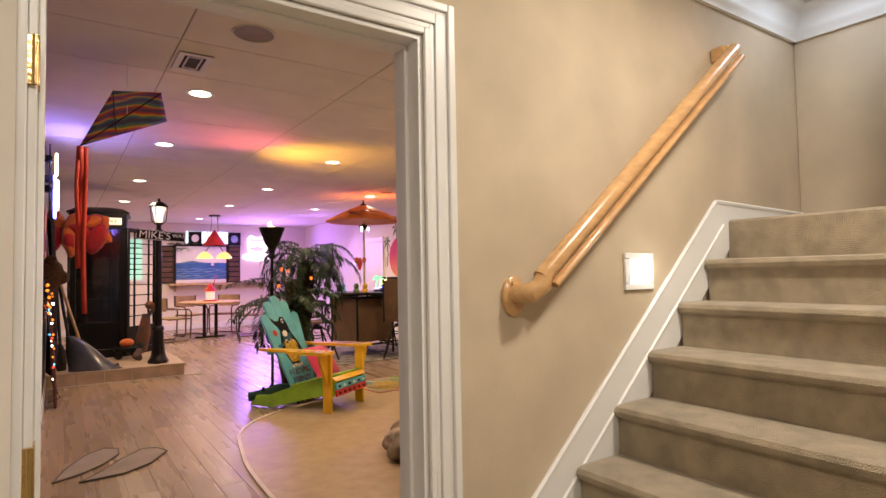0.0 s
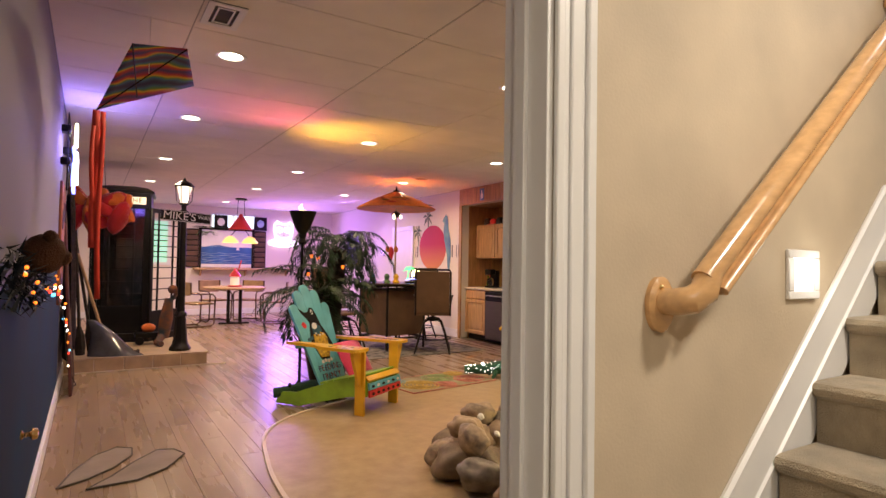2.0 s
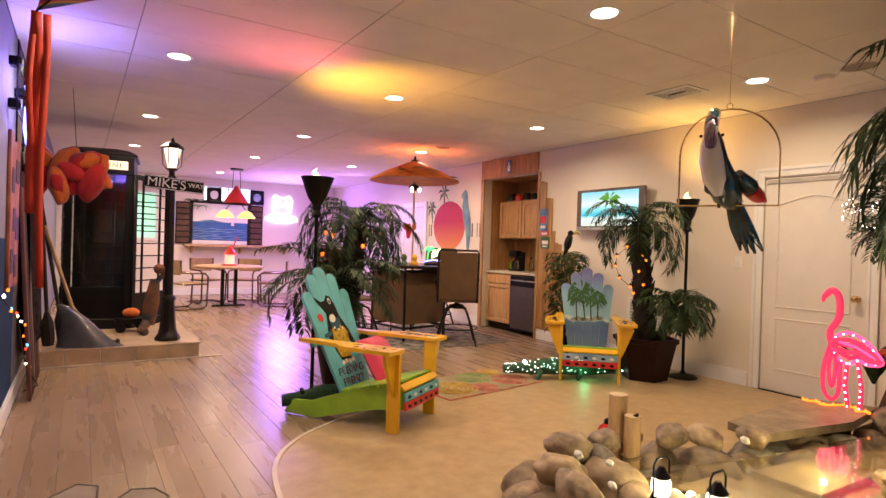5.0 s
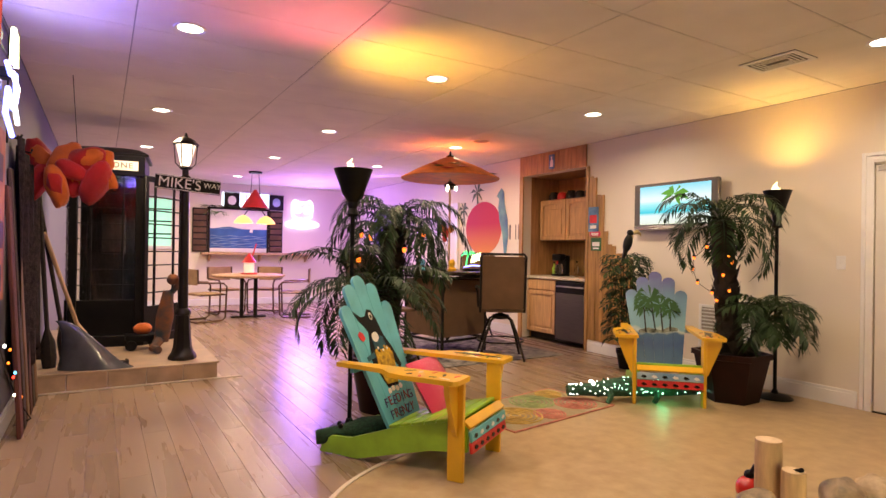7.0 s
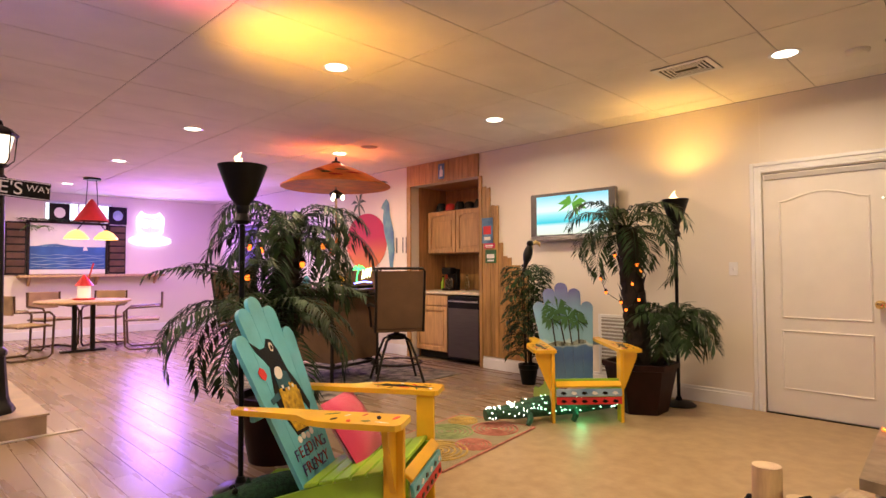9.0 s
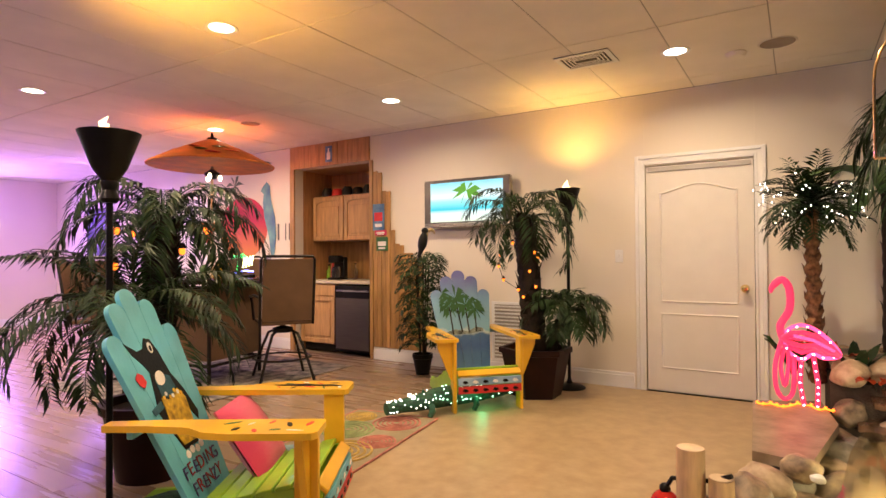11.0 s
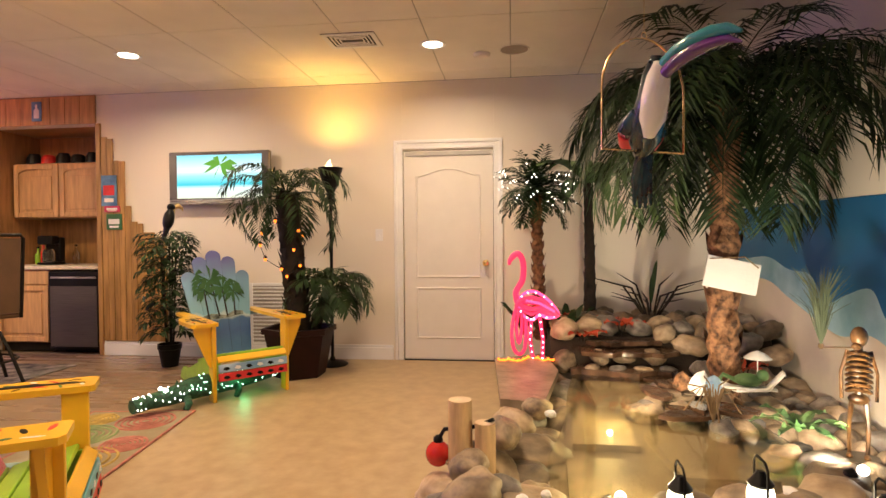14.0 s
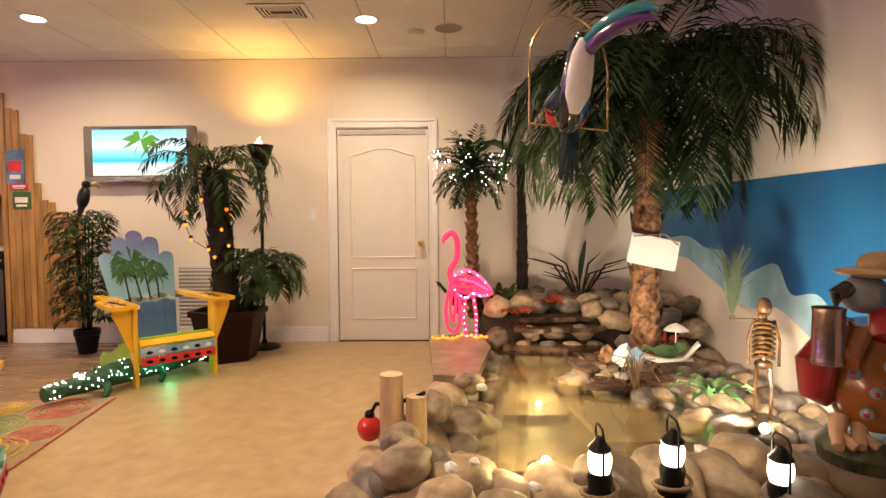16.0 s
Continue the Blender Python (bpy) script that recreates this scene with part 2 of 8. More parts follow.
SKYB = mat("sky_blue_paint", (0.20, 0.38, 0.58), 0.4, var=0.3, scale=5, col2=(0.45, 0.58, 0.68), coat=0.2)
SEAB = mat("sea_blue_paint", (0.06, 0.16, 0.36), 0.4, var=0.4, scale=7, col2=(0.16, 0.32, 0.5))
GREENP = mat("green_paint", (0.035, 0.125, 0.04), 0.5, var=0.3)
PINK = mat("pink_cloth", (0.62, 0.03, 0.11), 0.8, var=0.12, bump=0.4, bscale=220, sheen=0.4)
LEAF = mat("palm_leaf", (0.010, 0.028, 0.010), 0.5, var=0.5, scale=9, bump=0.1, col2=(0.032, 0.066, 0.022), spec=0.25)
LEAF2 = mat("pale_leaf", (0.07, 0.17, 0.06), 0.42, var=0.4, scale=9, col2=(0.16, 0.28, 0.10))
BARK = mat("palm_bark", (0.13, 0.06, 0.03), 0.8, var=0.6, scale=26, bump=1.0, bscale=45, col2=(0.34, 0.17, 0.08))
DBARK = mat("dark_bark", (0.018, 0.012, 0.008), 0.85, var=0.5, scale=20, bump=0.8, bscale=50)
POT = mat("dark_red_pot", (0.022, 0.006, 0.005), 0.45, var=0.25, bump=0.08, spec=0.2)
SOIL = mat("dark_soil", (0.03, 0.02, 0.013), 0.95, var=0.4, bump=0.8)
ROCK = mat("river_rock", (0.145, 0.105, 0.074), 0.42, var=0.3, scale=1.7, bump=0.30, bscale=24, rand=0.55, col2=(0.35, 0.26, 0.17))
ROCKG = mat("grey_rock", (0.125, 0.108, 0.096), 0.42, var=0.28, scale=1.5, bump=0.28, bscale=26, rand=0.5, col2=(0.33, 0.29, 0.25))
ROCKT = mat("tan_rock", (0.31, 0.215, 0.13), 0.48, var=0.25, scale=1.9, bump=0.32, bscale=22, rand=0.4, col2=(0.47, 0.36, 0.24))
SLATE = mat("slate_slab", (0.27, 0.20, 0.125), 0.45, var=0.35, scale=8, bump=0.45, bscale=25, col2=(0.36, 0.28, 0.19))
WETROCK = mat("wet_slate", (0.05, 0.027, 0.017), 0.16, var=0.5, scale=9, bump=0.7, bscale=22, col2=(0.15, 0.085, 0.05))
WATER = mat("pond_water", (0.75, 0.72, 0.55), 0.02, trans=1.0, ior=1.33, var=0.02, bump=0.12, bscale=9)
LOGW = mat("peeled_log", (0.50, 0.33, 0.18), 0.7, var=0.25, scale=6, bump=0.3, stretch=(6, 6, 1))
LOGEND = mat("log_end", (0.68, 0.52, 0.34), 0.75, var=0.12, scale=14)
ROPE = mat("rope", (0.24, 0.16, 0.085), 0.9, var=0.3, bump=0.6)
CANL = mat("can_light", (1, 0.9, 0.75), 0.5, emit=9.0, ecol=(1, 0.86, 0.66), bump=0)
FLAME = mat("flame", (1, 0.7, 0.35), 0.5, emit=5.0, ecol=(1, 0.66, 0.34), bump=0)
BULBW = mat("warm_bulb", (1, 0.85, 0.65), 0.4, emit=9.0, ecol=(1, 0.8, 0.5), bump=0)
LANTG = mat("lantern_glass", (1, 0.9, 0.7), 0.3, emit=7.0, ecol=(1, 0.88, 0.62), bump=0)
ORB = mat("amber_bulb", (1, 0.35, 0.06), 0.3, emit=3.0, ecol=(1, 0.20, 0.015), bump=0)
WHB = mat("white_bulb", (1, 0.96, 0.88), 0.3, emit=9.0, ecol=(1, 0.95, 0.85), bump=0)
GRB = mat("green_bulb", (0.3, 1, 0.55), 0.3, emit=8.0, ecol=(0.55, 1, 0.75), bump=0)
PKB = mat("pink_tube", (1, 0.1, 0.28), 0.3, emit=2.2, ecol=(1, 0.06, 0.22), bump=0)
PKB2 = mat("pink_bulb", (1, 0.6, 0.75), 0.3, emit=8.0, ecol=(1, 0.55, 0.75), bump=0)
NEONB = mat("blue_neon", (0.2, 0.2, 1), 0.3, emit=8.0, ecol=(0.18, 0.22, 1), bump=0)
NEONY = mat("yellow_neon", (1, 0.95, 0.5), 0.3, emit=7.0, ecol=(0.95, 1, 0.45), bump=0)
GRN2 = mat("green_neon", (0.1, 1, 0.3), 0.3, emit=3.0, ecol=(0.06, 1, 0.22), bump=0)
NEONV = mat("violet_neon", (0.9, 0.8, 1), 0.3, emit=3.2, ecol=(0.88, 0.76, 1), bump=0)

# ---------- the large structure ----------
XW, XE, YS0, YS, YN = 0.05, 5.92, 1.18, 1.31, 15.2     # west, east, south (hall side, room side), north
DX0, DX1, DZ = 0.125, 1.052, 1.97                       # hall doorway
rng = random.Random(4)

solo("subfloor", M().box((-1.5, -2.2, -0.12), (8.2, YN + 0.3, -0.012)), JOINT, kind="structure", label="dark subfloor under the planks", category="floor")
solo("floor_hall", M().box((-1.4, -2.1, -0.011), (3.4, YS + 0.02, 0.0)), CARPET, kind="structure", label="beige carpet of the hall below the stairs", category="floor")

w = M()
w.box((XE, YS, 0), (XE + 0.14, 3.45, CEIL), 0.001)
w.box((XE, 3.45, 2.0), (XE + 0.14, 4.32, CEIL), 0.001)
w.box((XE, 4.32, 0), (XE + 0.14, 7.47, CEIL), 0.001)
w.box((XE, 7.47, 2.36), (XE + 0.14, 8.74, CEIL), 0.001)
w.box((XE, 8.74, 0), (XE + 0.14, YN, CEIL), 0.001)
solo("wall_east", w, WALL, kind="structure", label="cream painted wall with a door and a bar niche", category="wall")
w = M()
w.box((XE + 0.14, 7.33, 0), (6.75, 7.47, CEIL), 0.001).box((XE + 0.14, 8.74, 0), (6.75, 8.88, CEIL), 0.001)
w.box((6.61, 7.47, 0), (6.75, 8.74, CEIL), 0.001).box((XE + 0.14, 7.47, 2.36), (6.61, 8.74, 2.5), 0.001)
solo("wall_niche", w, CABW, kind="structure", label="wood-lined walls of the bar niche", category="wall")

w = M()
w.box((DX1, YS0, 0), (XE + 0.14, YS, CEIL), 0.001).box((DX0, YS0, DZ), (DX1, YS, CEIL), 0.001).box((-1.4, YS0, 0), (DX0, YS, CEIL), 0.001)
solo("wall_south", w, WALL, kind="structure", label="cream wall with the hall doorway and a beach mural", category="wall")
w = M()
w.box((DX1 + 0.02, YS0 - 0.006, 0), (3.35, YS0 - 0.001, 2.6), 0.001).box((DX0, YS0 - 0.006, DZ + 0.02), (DX1 + 0.02, YS0 - 0.001, 2.6), 0.001).box((-1.4, YS0 - 0.006, 0), (DX0 - 0.02, YS0 - 0.001, 2.6), 0.001)
solo("wall_stair_north", w, HALLWALL, kind="structure", label="tan plaster wall beside the stairs", category="wall")
solo("wall_stair_east", M().box((3.35, -0.6, 0), (3.48, YS0 - 0.007, 2.7), 0.001), HALLWALL, kind="structure", label="tan wall at the stair landing", category="wall")
solo("wall_stair_south", M().box((2.62, -0.6, 0), (3.35, 0.54, 2.6), 0.004), HALLWALL, kind="structure", label="tan wall corner beside the upper steps", category="wall")
w = M().box((-1.5, -2.2, 0), (-1.4, YS0, 2.62), 0.001).box((-1.4, -2.2, 0), (3.5, -2.1, 2.62), 0.001).box((3.35, -2.1, 0), (3.48, -0.6, 2.7), 0.001)
solo("wall_hall", w, HALLWALL, kind="structure", label="tan hall walls behind the doorway", category="wall")
solo("ceiling_hall", M().box((-1.5, -2.2, 2.62), (3.5, YS0, 2.72), 0.001), WHITE, kind="structure", label="white hall ceiling", category="ceiling")
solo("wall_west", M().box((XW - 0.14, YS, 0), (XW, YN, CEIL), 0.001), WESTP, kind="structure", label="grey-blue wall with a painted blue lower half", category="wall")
w = M()
w.box((XW, YN, 0), (2.78, YN + 0.14, CEIL), 0.001).box((2.78, YN, 0), (3.9, YN + 0.14, 2.12), 0.001).box((3.9, YN, 0), (XE, YN + 0.14, CEIL), 0.001).box((2.78, YN, 2.5), (3.9, YN + 0.14, CEIL), 0.001)
solo("wall_north", w, WALL, kind="structure", label="cream far wall with a small high window", category="wall")

# ceiling: lay-in tiles over dark bars, one mesh each
w = M()
x0 = 0.75 - 1.22
for i in range(6):
    for j in range(24):
        a, b = x0 + 1.22 * i, 1.46 - 0.61 + 0.61 * j
        xa, xb, ya, yb = max(a, XW), min(a + 1.22, XE), max(b, YS), min(b + 0.61, YN)
        if xb - xa > 0.05 and yb - ya > 0.05:
            w.box((xa + 0.004, ya + 0.004, CEIL + rng.uniform(0, 0.0015)), (xb - 0.004, yb - 0.004, CEIL + 0.02), 0.002)
solo("ceiling", w, TILE, kind="structure", label="off-white lay-in tile ceiling", category="ceiling", smooth=False)
solo("ceiling_grid", M().box((XW, YS, CEIL + 0.006), (XE, YN, CEIL + 0.05), 0.001), TBAR, kind="structure", label="grey metal ceiling grid", category="ceiling")

# sand-coloured floor with its curved pale edging
CURVE = [(1.20, 1.36), (1.20, 2.4), (1.205, 3.1), (1.235, 3.7), (1.30, 4.12), (1.40, 4.57), (1.60, 4.90), (1.95, 5.16), (2.6, 5.42), (3.4, 5.66), (4.3, 5.86), (5.2, 5.97), (5.9, 6.0)]
fine = []
for i in range(len(CURVE) - 1):
    p0, p1, p2, p3 = (Vector(CURVE[min(max(i + o, 0), len(CURVE) - 1)]) for o in (-1, 0, 1, 2))
    for s in range(6):
        t = s / 6
        fine.append(0.5 * ((2 * p1) + (p2 - p0) * t + (2 * p0 - 5 * p1 + 4 * p2 - p3) * t * t + (3 * p1 - p0 - 3 * p2 + p3) * t ** 3))
fine.append(Vector(CURVE[-1]))
outline = [(p.x, p.y) for p in fine] + [(5.9, 1.36)]
solo("floor_sand", M().prism(outline, 0.004, Matrix.Translation((0, 0, 0.006)) @ Matrix.Rotation(radians(-90), 4, "X")), SAND, kind="structure", label="sand-coloured stained floor area", category="floor", smooth=False)
w = M()
for i in range(len(fine) - 1):
    d = (fine[i + 1] - fine[i]).normalized()
    nn = Vector((-d.y, d.x)) * 0.013
    vs = [(*(fine[i] - nn), 0), (*(fine[i + 1] - nn), 0), (*(fine[i + 1] + nn), 0), (*(fine[i] + nn), 0)]
    w.convex([(x, y, 0.002) for x, y, z in vs] + [(x, y, 0.013) for x, y, z in vs], [(0, 1, 2, 3), (4, 5, 6, 7), (0, 1, 5, 4), (2, 3, 7, 6), (1, 2, 6, 5), (0, 3, 7, 4)])
solo("floor_edging", w, EDGE, kind="structure", label="pale curved edging strip between sand floor and planks", category="trim")

# hall doorway: jambs, stops and moulded casing
for nm, a, b in (("door_jamb", DX1 - 0.016, DX1), ("door_jamb", DX0, DX0 + 0.016)):
    solo(nm, M().box((a, YS0 - 0.004, 0), (b, YS + 0.004, DZ), 0.002), TRIM, kind="structure", label="white painted door jamb", category="door frame")
solo("door_head", M().box((DX0 + 0.016, YS0 - 0.004, DZ - 0.016), (DX1 - 0.016, YS + 0.004, DZ), 0.002), TRIM, kind="structure", label="white painted door head", category="door frame")
w = M().box((DX1 - 0.028, YS0 + 0.052, 0), (DX1 - 0.016, YS0 + 0.088, DZ - 0.016), 0.002).box((DX0 + 0.016, YS0 + 0.052, 0), (DX0 + 0.028, YS0 + 0.088, DZ - 0.016), 0.002).box((DX0 + 0.028, YS0 + 0.052, DZ - 0.028), (DX1 - 0.028, YS0 + 0.088, DZ - 0.016), 0.002)
solo("door_stop", w, TRIM, kind="structure", label="white door stop strip", category="door frame")


def casing(y0, out, xa, xb, zt, name, side=1):
    """Stepped door casing round an opening in a wall of constant y."""
    m = M()
    for a, b, d in ((0.0, 0.020, 0.014), (0.020, 0.036, 0.010), (0.036, 0.068, 0.017), (0.068, 0.078, 0.013), (0.078, 0.102, 0.023)):
        ya, yb = sorted((y0, y0 + out * d))
        m.box((xb + a, ya, 0), (xb + b, yb, zt + b), 0.003).box((xa - b, ya, 0), (xa - a, yb, zt + b), 0.003)
        m.box((xa - a, ya, zt + a), (xb + a, yb, zt + b), 0.003)
    return solo(name, m, TRIM, kind="structure", label="white stepped door casing", category="trim")


casing(YS0 - 0.0042, -1, DX0, DX1, DZ, "trim_hall")
casing(YS + 0.001, 1, DX0, DX1, DZ, "trim_room")

# open hall door, folded back against the hall side
dm = pose(DX0 - 0.03, YS0 - 0.055, 0.012, 0, 0, 238)
door = thing("door_1", "white painted panel door standing wide open", "door", dm, kind="structure")
part("door_leaf", M().box((0, -0.02, 0), (0.84, 0.02, 1.94), 0.003), DOORP, door)
for z in (0.85, 1.66):
    solo("hinge", M().box((DX0 + 0.0165, YS0 + 0.0, z), (DX0 + 0.0195, YS0 + 0.046, z + 0.1), 0.001).lathe([(0.007, z), (0.007, z + 0.1)], 10, Matrix.Translation((DX0 + 0.013, YS0 - 0.012, 0))).box((DX0 - 0.03, YS0 - 0.014, z), (DX0 + 0.012, YS0 - 0.0105, z + 0.1), 0.001), BRASS, "tarnished brass butt hinge screwed to the jamb", "hinge", group="door hinges")

# carpeted stairs, skirt board, crown moulding
RISE, RUN, SX = 0.1735, 0.2005, 1.635
for i in range(8):
    z1 = 0.62 + RISE * (i - 2) if i > 0 else 0.27
    xs = SX + RUN * (i - 2)
    if i < 7:
        m = M()
        prof = [(xs + RUN + 0.03, z1 - 0.35), (xs + 0.012, z1 - 0.35), (xs + 0.008, z1 - 0.05), (xs - 0.012, z1 - 0.038), (xs - 0.018, z1 - 0.02), (xs - 0.010, z1 - 0.005), (xs + 0.010, z1), (xs + RUN + 0.03, z1)]
        m.prism(prof, -(YS0 - 0.03 - 0.05), Matrix.Translation((0, YS0 - 0.029, 0)))
        solo("stair_step", m, CARPET, kind="structure", label="beige carpeted stair step", category="stair step", group="stair flight")
    else:
        solo("stair_landing", M().box((xs - 0.01, 0.541, z1 - 0.3), (3.349, YS0 - 0.007, z1), 0.012), CARPET, kind="structure", label="beige carpeted stair landing", category="landing")
zs = 0.62
sk = [(1.0 + 0.12, 0.0), (SX - 2.2 * RUN, 0.0), (SX + 5.0 * RUN + 0.02, zs + 5 * RISE - 0.10), (3.345, zs + 5 * RISE - 0.08), (3.345, zs + 5 * RISE + 0.055), (SX + 4.5 * RUN, zs + 5 * RISE + 0.075), (1.13, 0.27)]
solo("trim_stair_skirt", M().prism(sk, -0.016, Matrix.Translation((0, YS0 - 0.0065, 0))), TRIM, kind="structure", label="white stair skirt board", category="trim")
top = [(p[0], p[1]) for p in (sk[6], sk[5], sk[4])]
m = M()
for (xa, za), (xb, zb) in zip(top, top[1:]):
    m.tube([(xa, YS0 - 0.018, za), (xb, YS0 - 0.018, zb)], 0.011, 6)
    if xb < 3:
        m.tube([(xa + 0.05, YS0 - 0.022, za - 0.10), (xb + 0.05, YS0 - 0.022, zb - 0.10)], 0.008, 6)
solo("trim_skirt_cap", m, TRIM, kind="structure", label="white rounded cap on the skirt board", category="trim")
cove = [(0, 2.44), (0.018, 2.44), (0.022, 2.465), (0.03, 2.475)] + [(0.03 + 0.055 * (1 - math.cos(q)), 2.475 + 0.10 * math.sin(q)) for q in [math.pi / 2 * k / 8 for k in range(1, 9)]] + [(0.095, 2.58), (0.105, 2.585), (0.105, 2.619), (0, 2.619)]
m = M().prism(cove, 3.349 - 1.3, Matrix.Translation((1.3, YS0 - 0.007, 0)) @ Matrix.Rotation(radians(-90), 4, "Z"))
m.prism(cove, YS0 - 0.008 - 0.541, Matrix.Translation((3.349, YS0 - 0.008, 0)) @ Matrix.Rotation(radians(180), 4, "Z"))
solo("trim_crown", m, TRIM, kind="structure", label="white crown moulding above the stairs", category="trim")

rail = thing("handrail", "varnished light oak handrail on the stair wall", "handrail")
ra, rb = Vector((1.44, YS0 - 0.085, 1.266)), Vector((2.62, YS0 - 0.085, 2.235))
dv = (rb - ra).normalized()
m = M().tube([ra - dv * 0.02, ra + dv * 0.01, rb - dv * 0.01, rb], [0.027, 0.028, 0.028, 0.026], 16)
part("rail", m, OAK, rail)
m = M()
for o in (-0.02, 0.012):
    m.tube([ra + Vector((0.03, -0.012 + o * 0.3, -0.036)), rb + Vector((0.025, -0.012 + o * 0.3, -0.036))], 0.012, 10)
part("lower_rail", m, OAK, rail)
e0 = Vector((1.372, YS0 - 0.01, 1.205))
part("elbow", M().tube([e0, e0 + Vector((0.0, -0.04, 0.0)), e0 + Vector((0.02, -0.068, 0.004)), e0 + Vector((0.05, -0.077, 0.022)), ra + dv * 0.01], [0.03, 0.03, 0.032, 0.032, 0.0285], 16), OAK, rail)
part("rosette", M().lathe([(0.055, 0), (0.055, 0.012), (0.045, 0.02)], 28, Matrix.Translation((1.372, YS0 - 0.0065, 1.197)) @ Matrix.Rotation(radians(90), 4, "X") @ Matrix.Diagonal((0.8, 1.15, 1, 1))), OAK, rail, "round turned oak rosette")
part("bracket", M().box((2.555, YS0 - 0.075, 2.18), (2.60, YS0 - 0.0065, 2.245), 0.008), OAK, rail)
for x, z in ((1.357, 1.237), (2.575, 2.235)):
    part("screw", M().ball((x, YS0 - 0.078 if x > 2 else YS0 - 0.028, z), 0.006, 8, 6), BRASS, rail)

nl = thing("step_light", "square white recessed step light, lit", "wall light", Matrix.Translation((2.005, YS0 - 0.0065, 1.268)) @ Matrix.Diagonal((0.86, 1, 0.93, 1)))
m = M()
for a, b in (((-0.098, -0.012, -0.075), (0.098, 0, -0.05)), ((-0.098, -0.012, 0.05), (0.098, 0, 0.075)), ((-0.098, -0.012, -0.05), (-0.062, 0, 0.05)), ((0.062, -0.012, -0.05), (0.098, 0, 0.05))):
    m.box(a, b, 0.003)
part("frame", m, TRIM, nl)
part("diffuser", M().box((-0.062, -0.007, -0.05), (0.062, -0.001, 0.05), 0.001), mat("step_light_glow", (1, 0.97, 0.9), 0.4, emit=1.8, ecol=(1, 0.95, 0.86), bump=0), nl, "glowing white lens")
for i in range(9):
    part("bead", M().ball((-0.06, -0.0085, -0.046 + i * 0.0115), 0.0035, 6, 4), WHB, nl)

# baseboards
m = M()
for ya, yb in ((4.42, 7.44), (8.82, YN)):
    m.box((XE - 0.018, ya, 0), (XE, yb, 0.12), 0.004).box((XE - 0.012, ya, 0.12), (XE, yb, 0.145), 0.004)
solo("baseboard_east", m, TRIM, kind="structure", label="white moulded baseboard", category="baseboard")
solo("baseboard_west", M().box((XW, YS, 0), (XW + 0.018, 7.92, 0.12), 0.004).box((XW, YS, 0.12), (XW + 0.012, 7.92, 0.145), 0.004), TRIM, kind="structure", label="white moulded baseboard", category="baseboard")
solo("baseboard_north", M().box((XW, YN - 0.018, 0), (XE - 0.02, YN, 0.14), 0.004), TRIM, kind="structure", label="white baseboard of the far wall", category="baseboard")

# painted lower half of the west wall
m = M().prism([(1.33, 0.15), (6.6, 0.15), (6.6, 1.22), (5.6, 1.24), (4.2, 1.25), (1.33, 1.28)], -0.003, Matrix.Translation((XW + 0.0005, 0, 0)) @ Matrix.Rotation(radians(90), 4, "Z"))
solo("mural_west", m, mat("deep_blue_wall_paint", (0.004, 0.030, 0.075), 0.75, var=0.3, scale=2, bump=0.05, spec=0.2), kind="structure", label="deep blue painted lower wall", category="mural")

# white panel door in the east wall
d2 = thing("door_2", "closed white three-panel interior door with an arched top panel", "door", Matrix.Translation((XE - 0.004, 3.885, 0)), kind="structure")
part("door_leaf", M().box((0.012, -0.425, 0.012), (0.05, 0.425, 1.995), 0.003), DOORP, d2)


def ring(m, y0, y1, z0, z1, arch=0.0):
    """A raised moulding round a door panel."""
    tops = [(y0 + (y1 - y0) * s / 12, z1 + arch * math.sin(math.pi * s / 12) ** 1.5) for s in range(13)]
    loop = [(y0, z0)] + tops + [(y1, z0), (y0, z0)]
    for (ya, za), (yb, zb) in zip(loop, loop[1:]):
        m.tube([(0.012, ya, za), (0.012, yb, zb)], 0.009, 6)
    return m


m = M()
ring(m, -0.30, 0.30, 0.80, 1.75, 0.07)
ring(m, -0.30, 0.30, 0.22, 0.69)
part("panel_moulding", m, DOORP, d2)
# strip across the door top, greyer than the leaf
part("weather_strip", M().box((0.0, -0.405, 1.945), (0.012, 0.405, 1.985), 0.003), mat("grey_strip", (0.45, 0.43, 0.41), 0.5), d2, "grey strip along the door top")
part("threshold", M().box((-0.004, -0.43, 0.0), (0.05, 0.43, 0.0115), 0.002), BLACK, d2)
m = M().lathe([(0.030, 0), (0.030, 0.008), (0.012, 0.012), (0.012, 0.035), (0.028, 0.045), (0.032, 0.058), (0.022, 0.072), (0.004, 0.076)], 18, Matrix.Translation((0.012, -0.355, 0.93)) @ Matrix.Rotation(radians(-90), 4, "Y"))
part("door_knob", m, BRASS, d2, "polished brass knob")
m = M()
for a, b, d in ((0.0, 0.022, 0.014), (0.022, 0.055, 0.010), (0.055, 0.085, 0.021)):
    m.box((XE - d, 4.315 + a, 0), (XE, 4.315 + b, 2.01 + b), 0.003).box((XE - d, 3.455 - b, 0), (XE, 3.455 - a, 2.01 + b), 0.003).box((XE - d, 3.455 - a, 2.01 + a), (XE, 4.315 + a, 2.01 + b), 0.003)
solo("trim_east_door", m, TRIM, kind="structure", label="white door casing", category="trim")
# unseen black panel, added so no outside light comes through the door gaps
solo("wall_closet", M().box((XE + 0.3, 3.2, 0), (XE + 0.4, 4.6, 2.4), 0.001), BLACK, kind="structure", label="unseen black panel behind the door", category="wall")

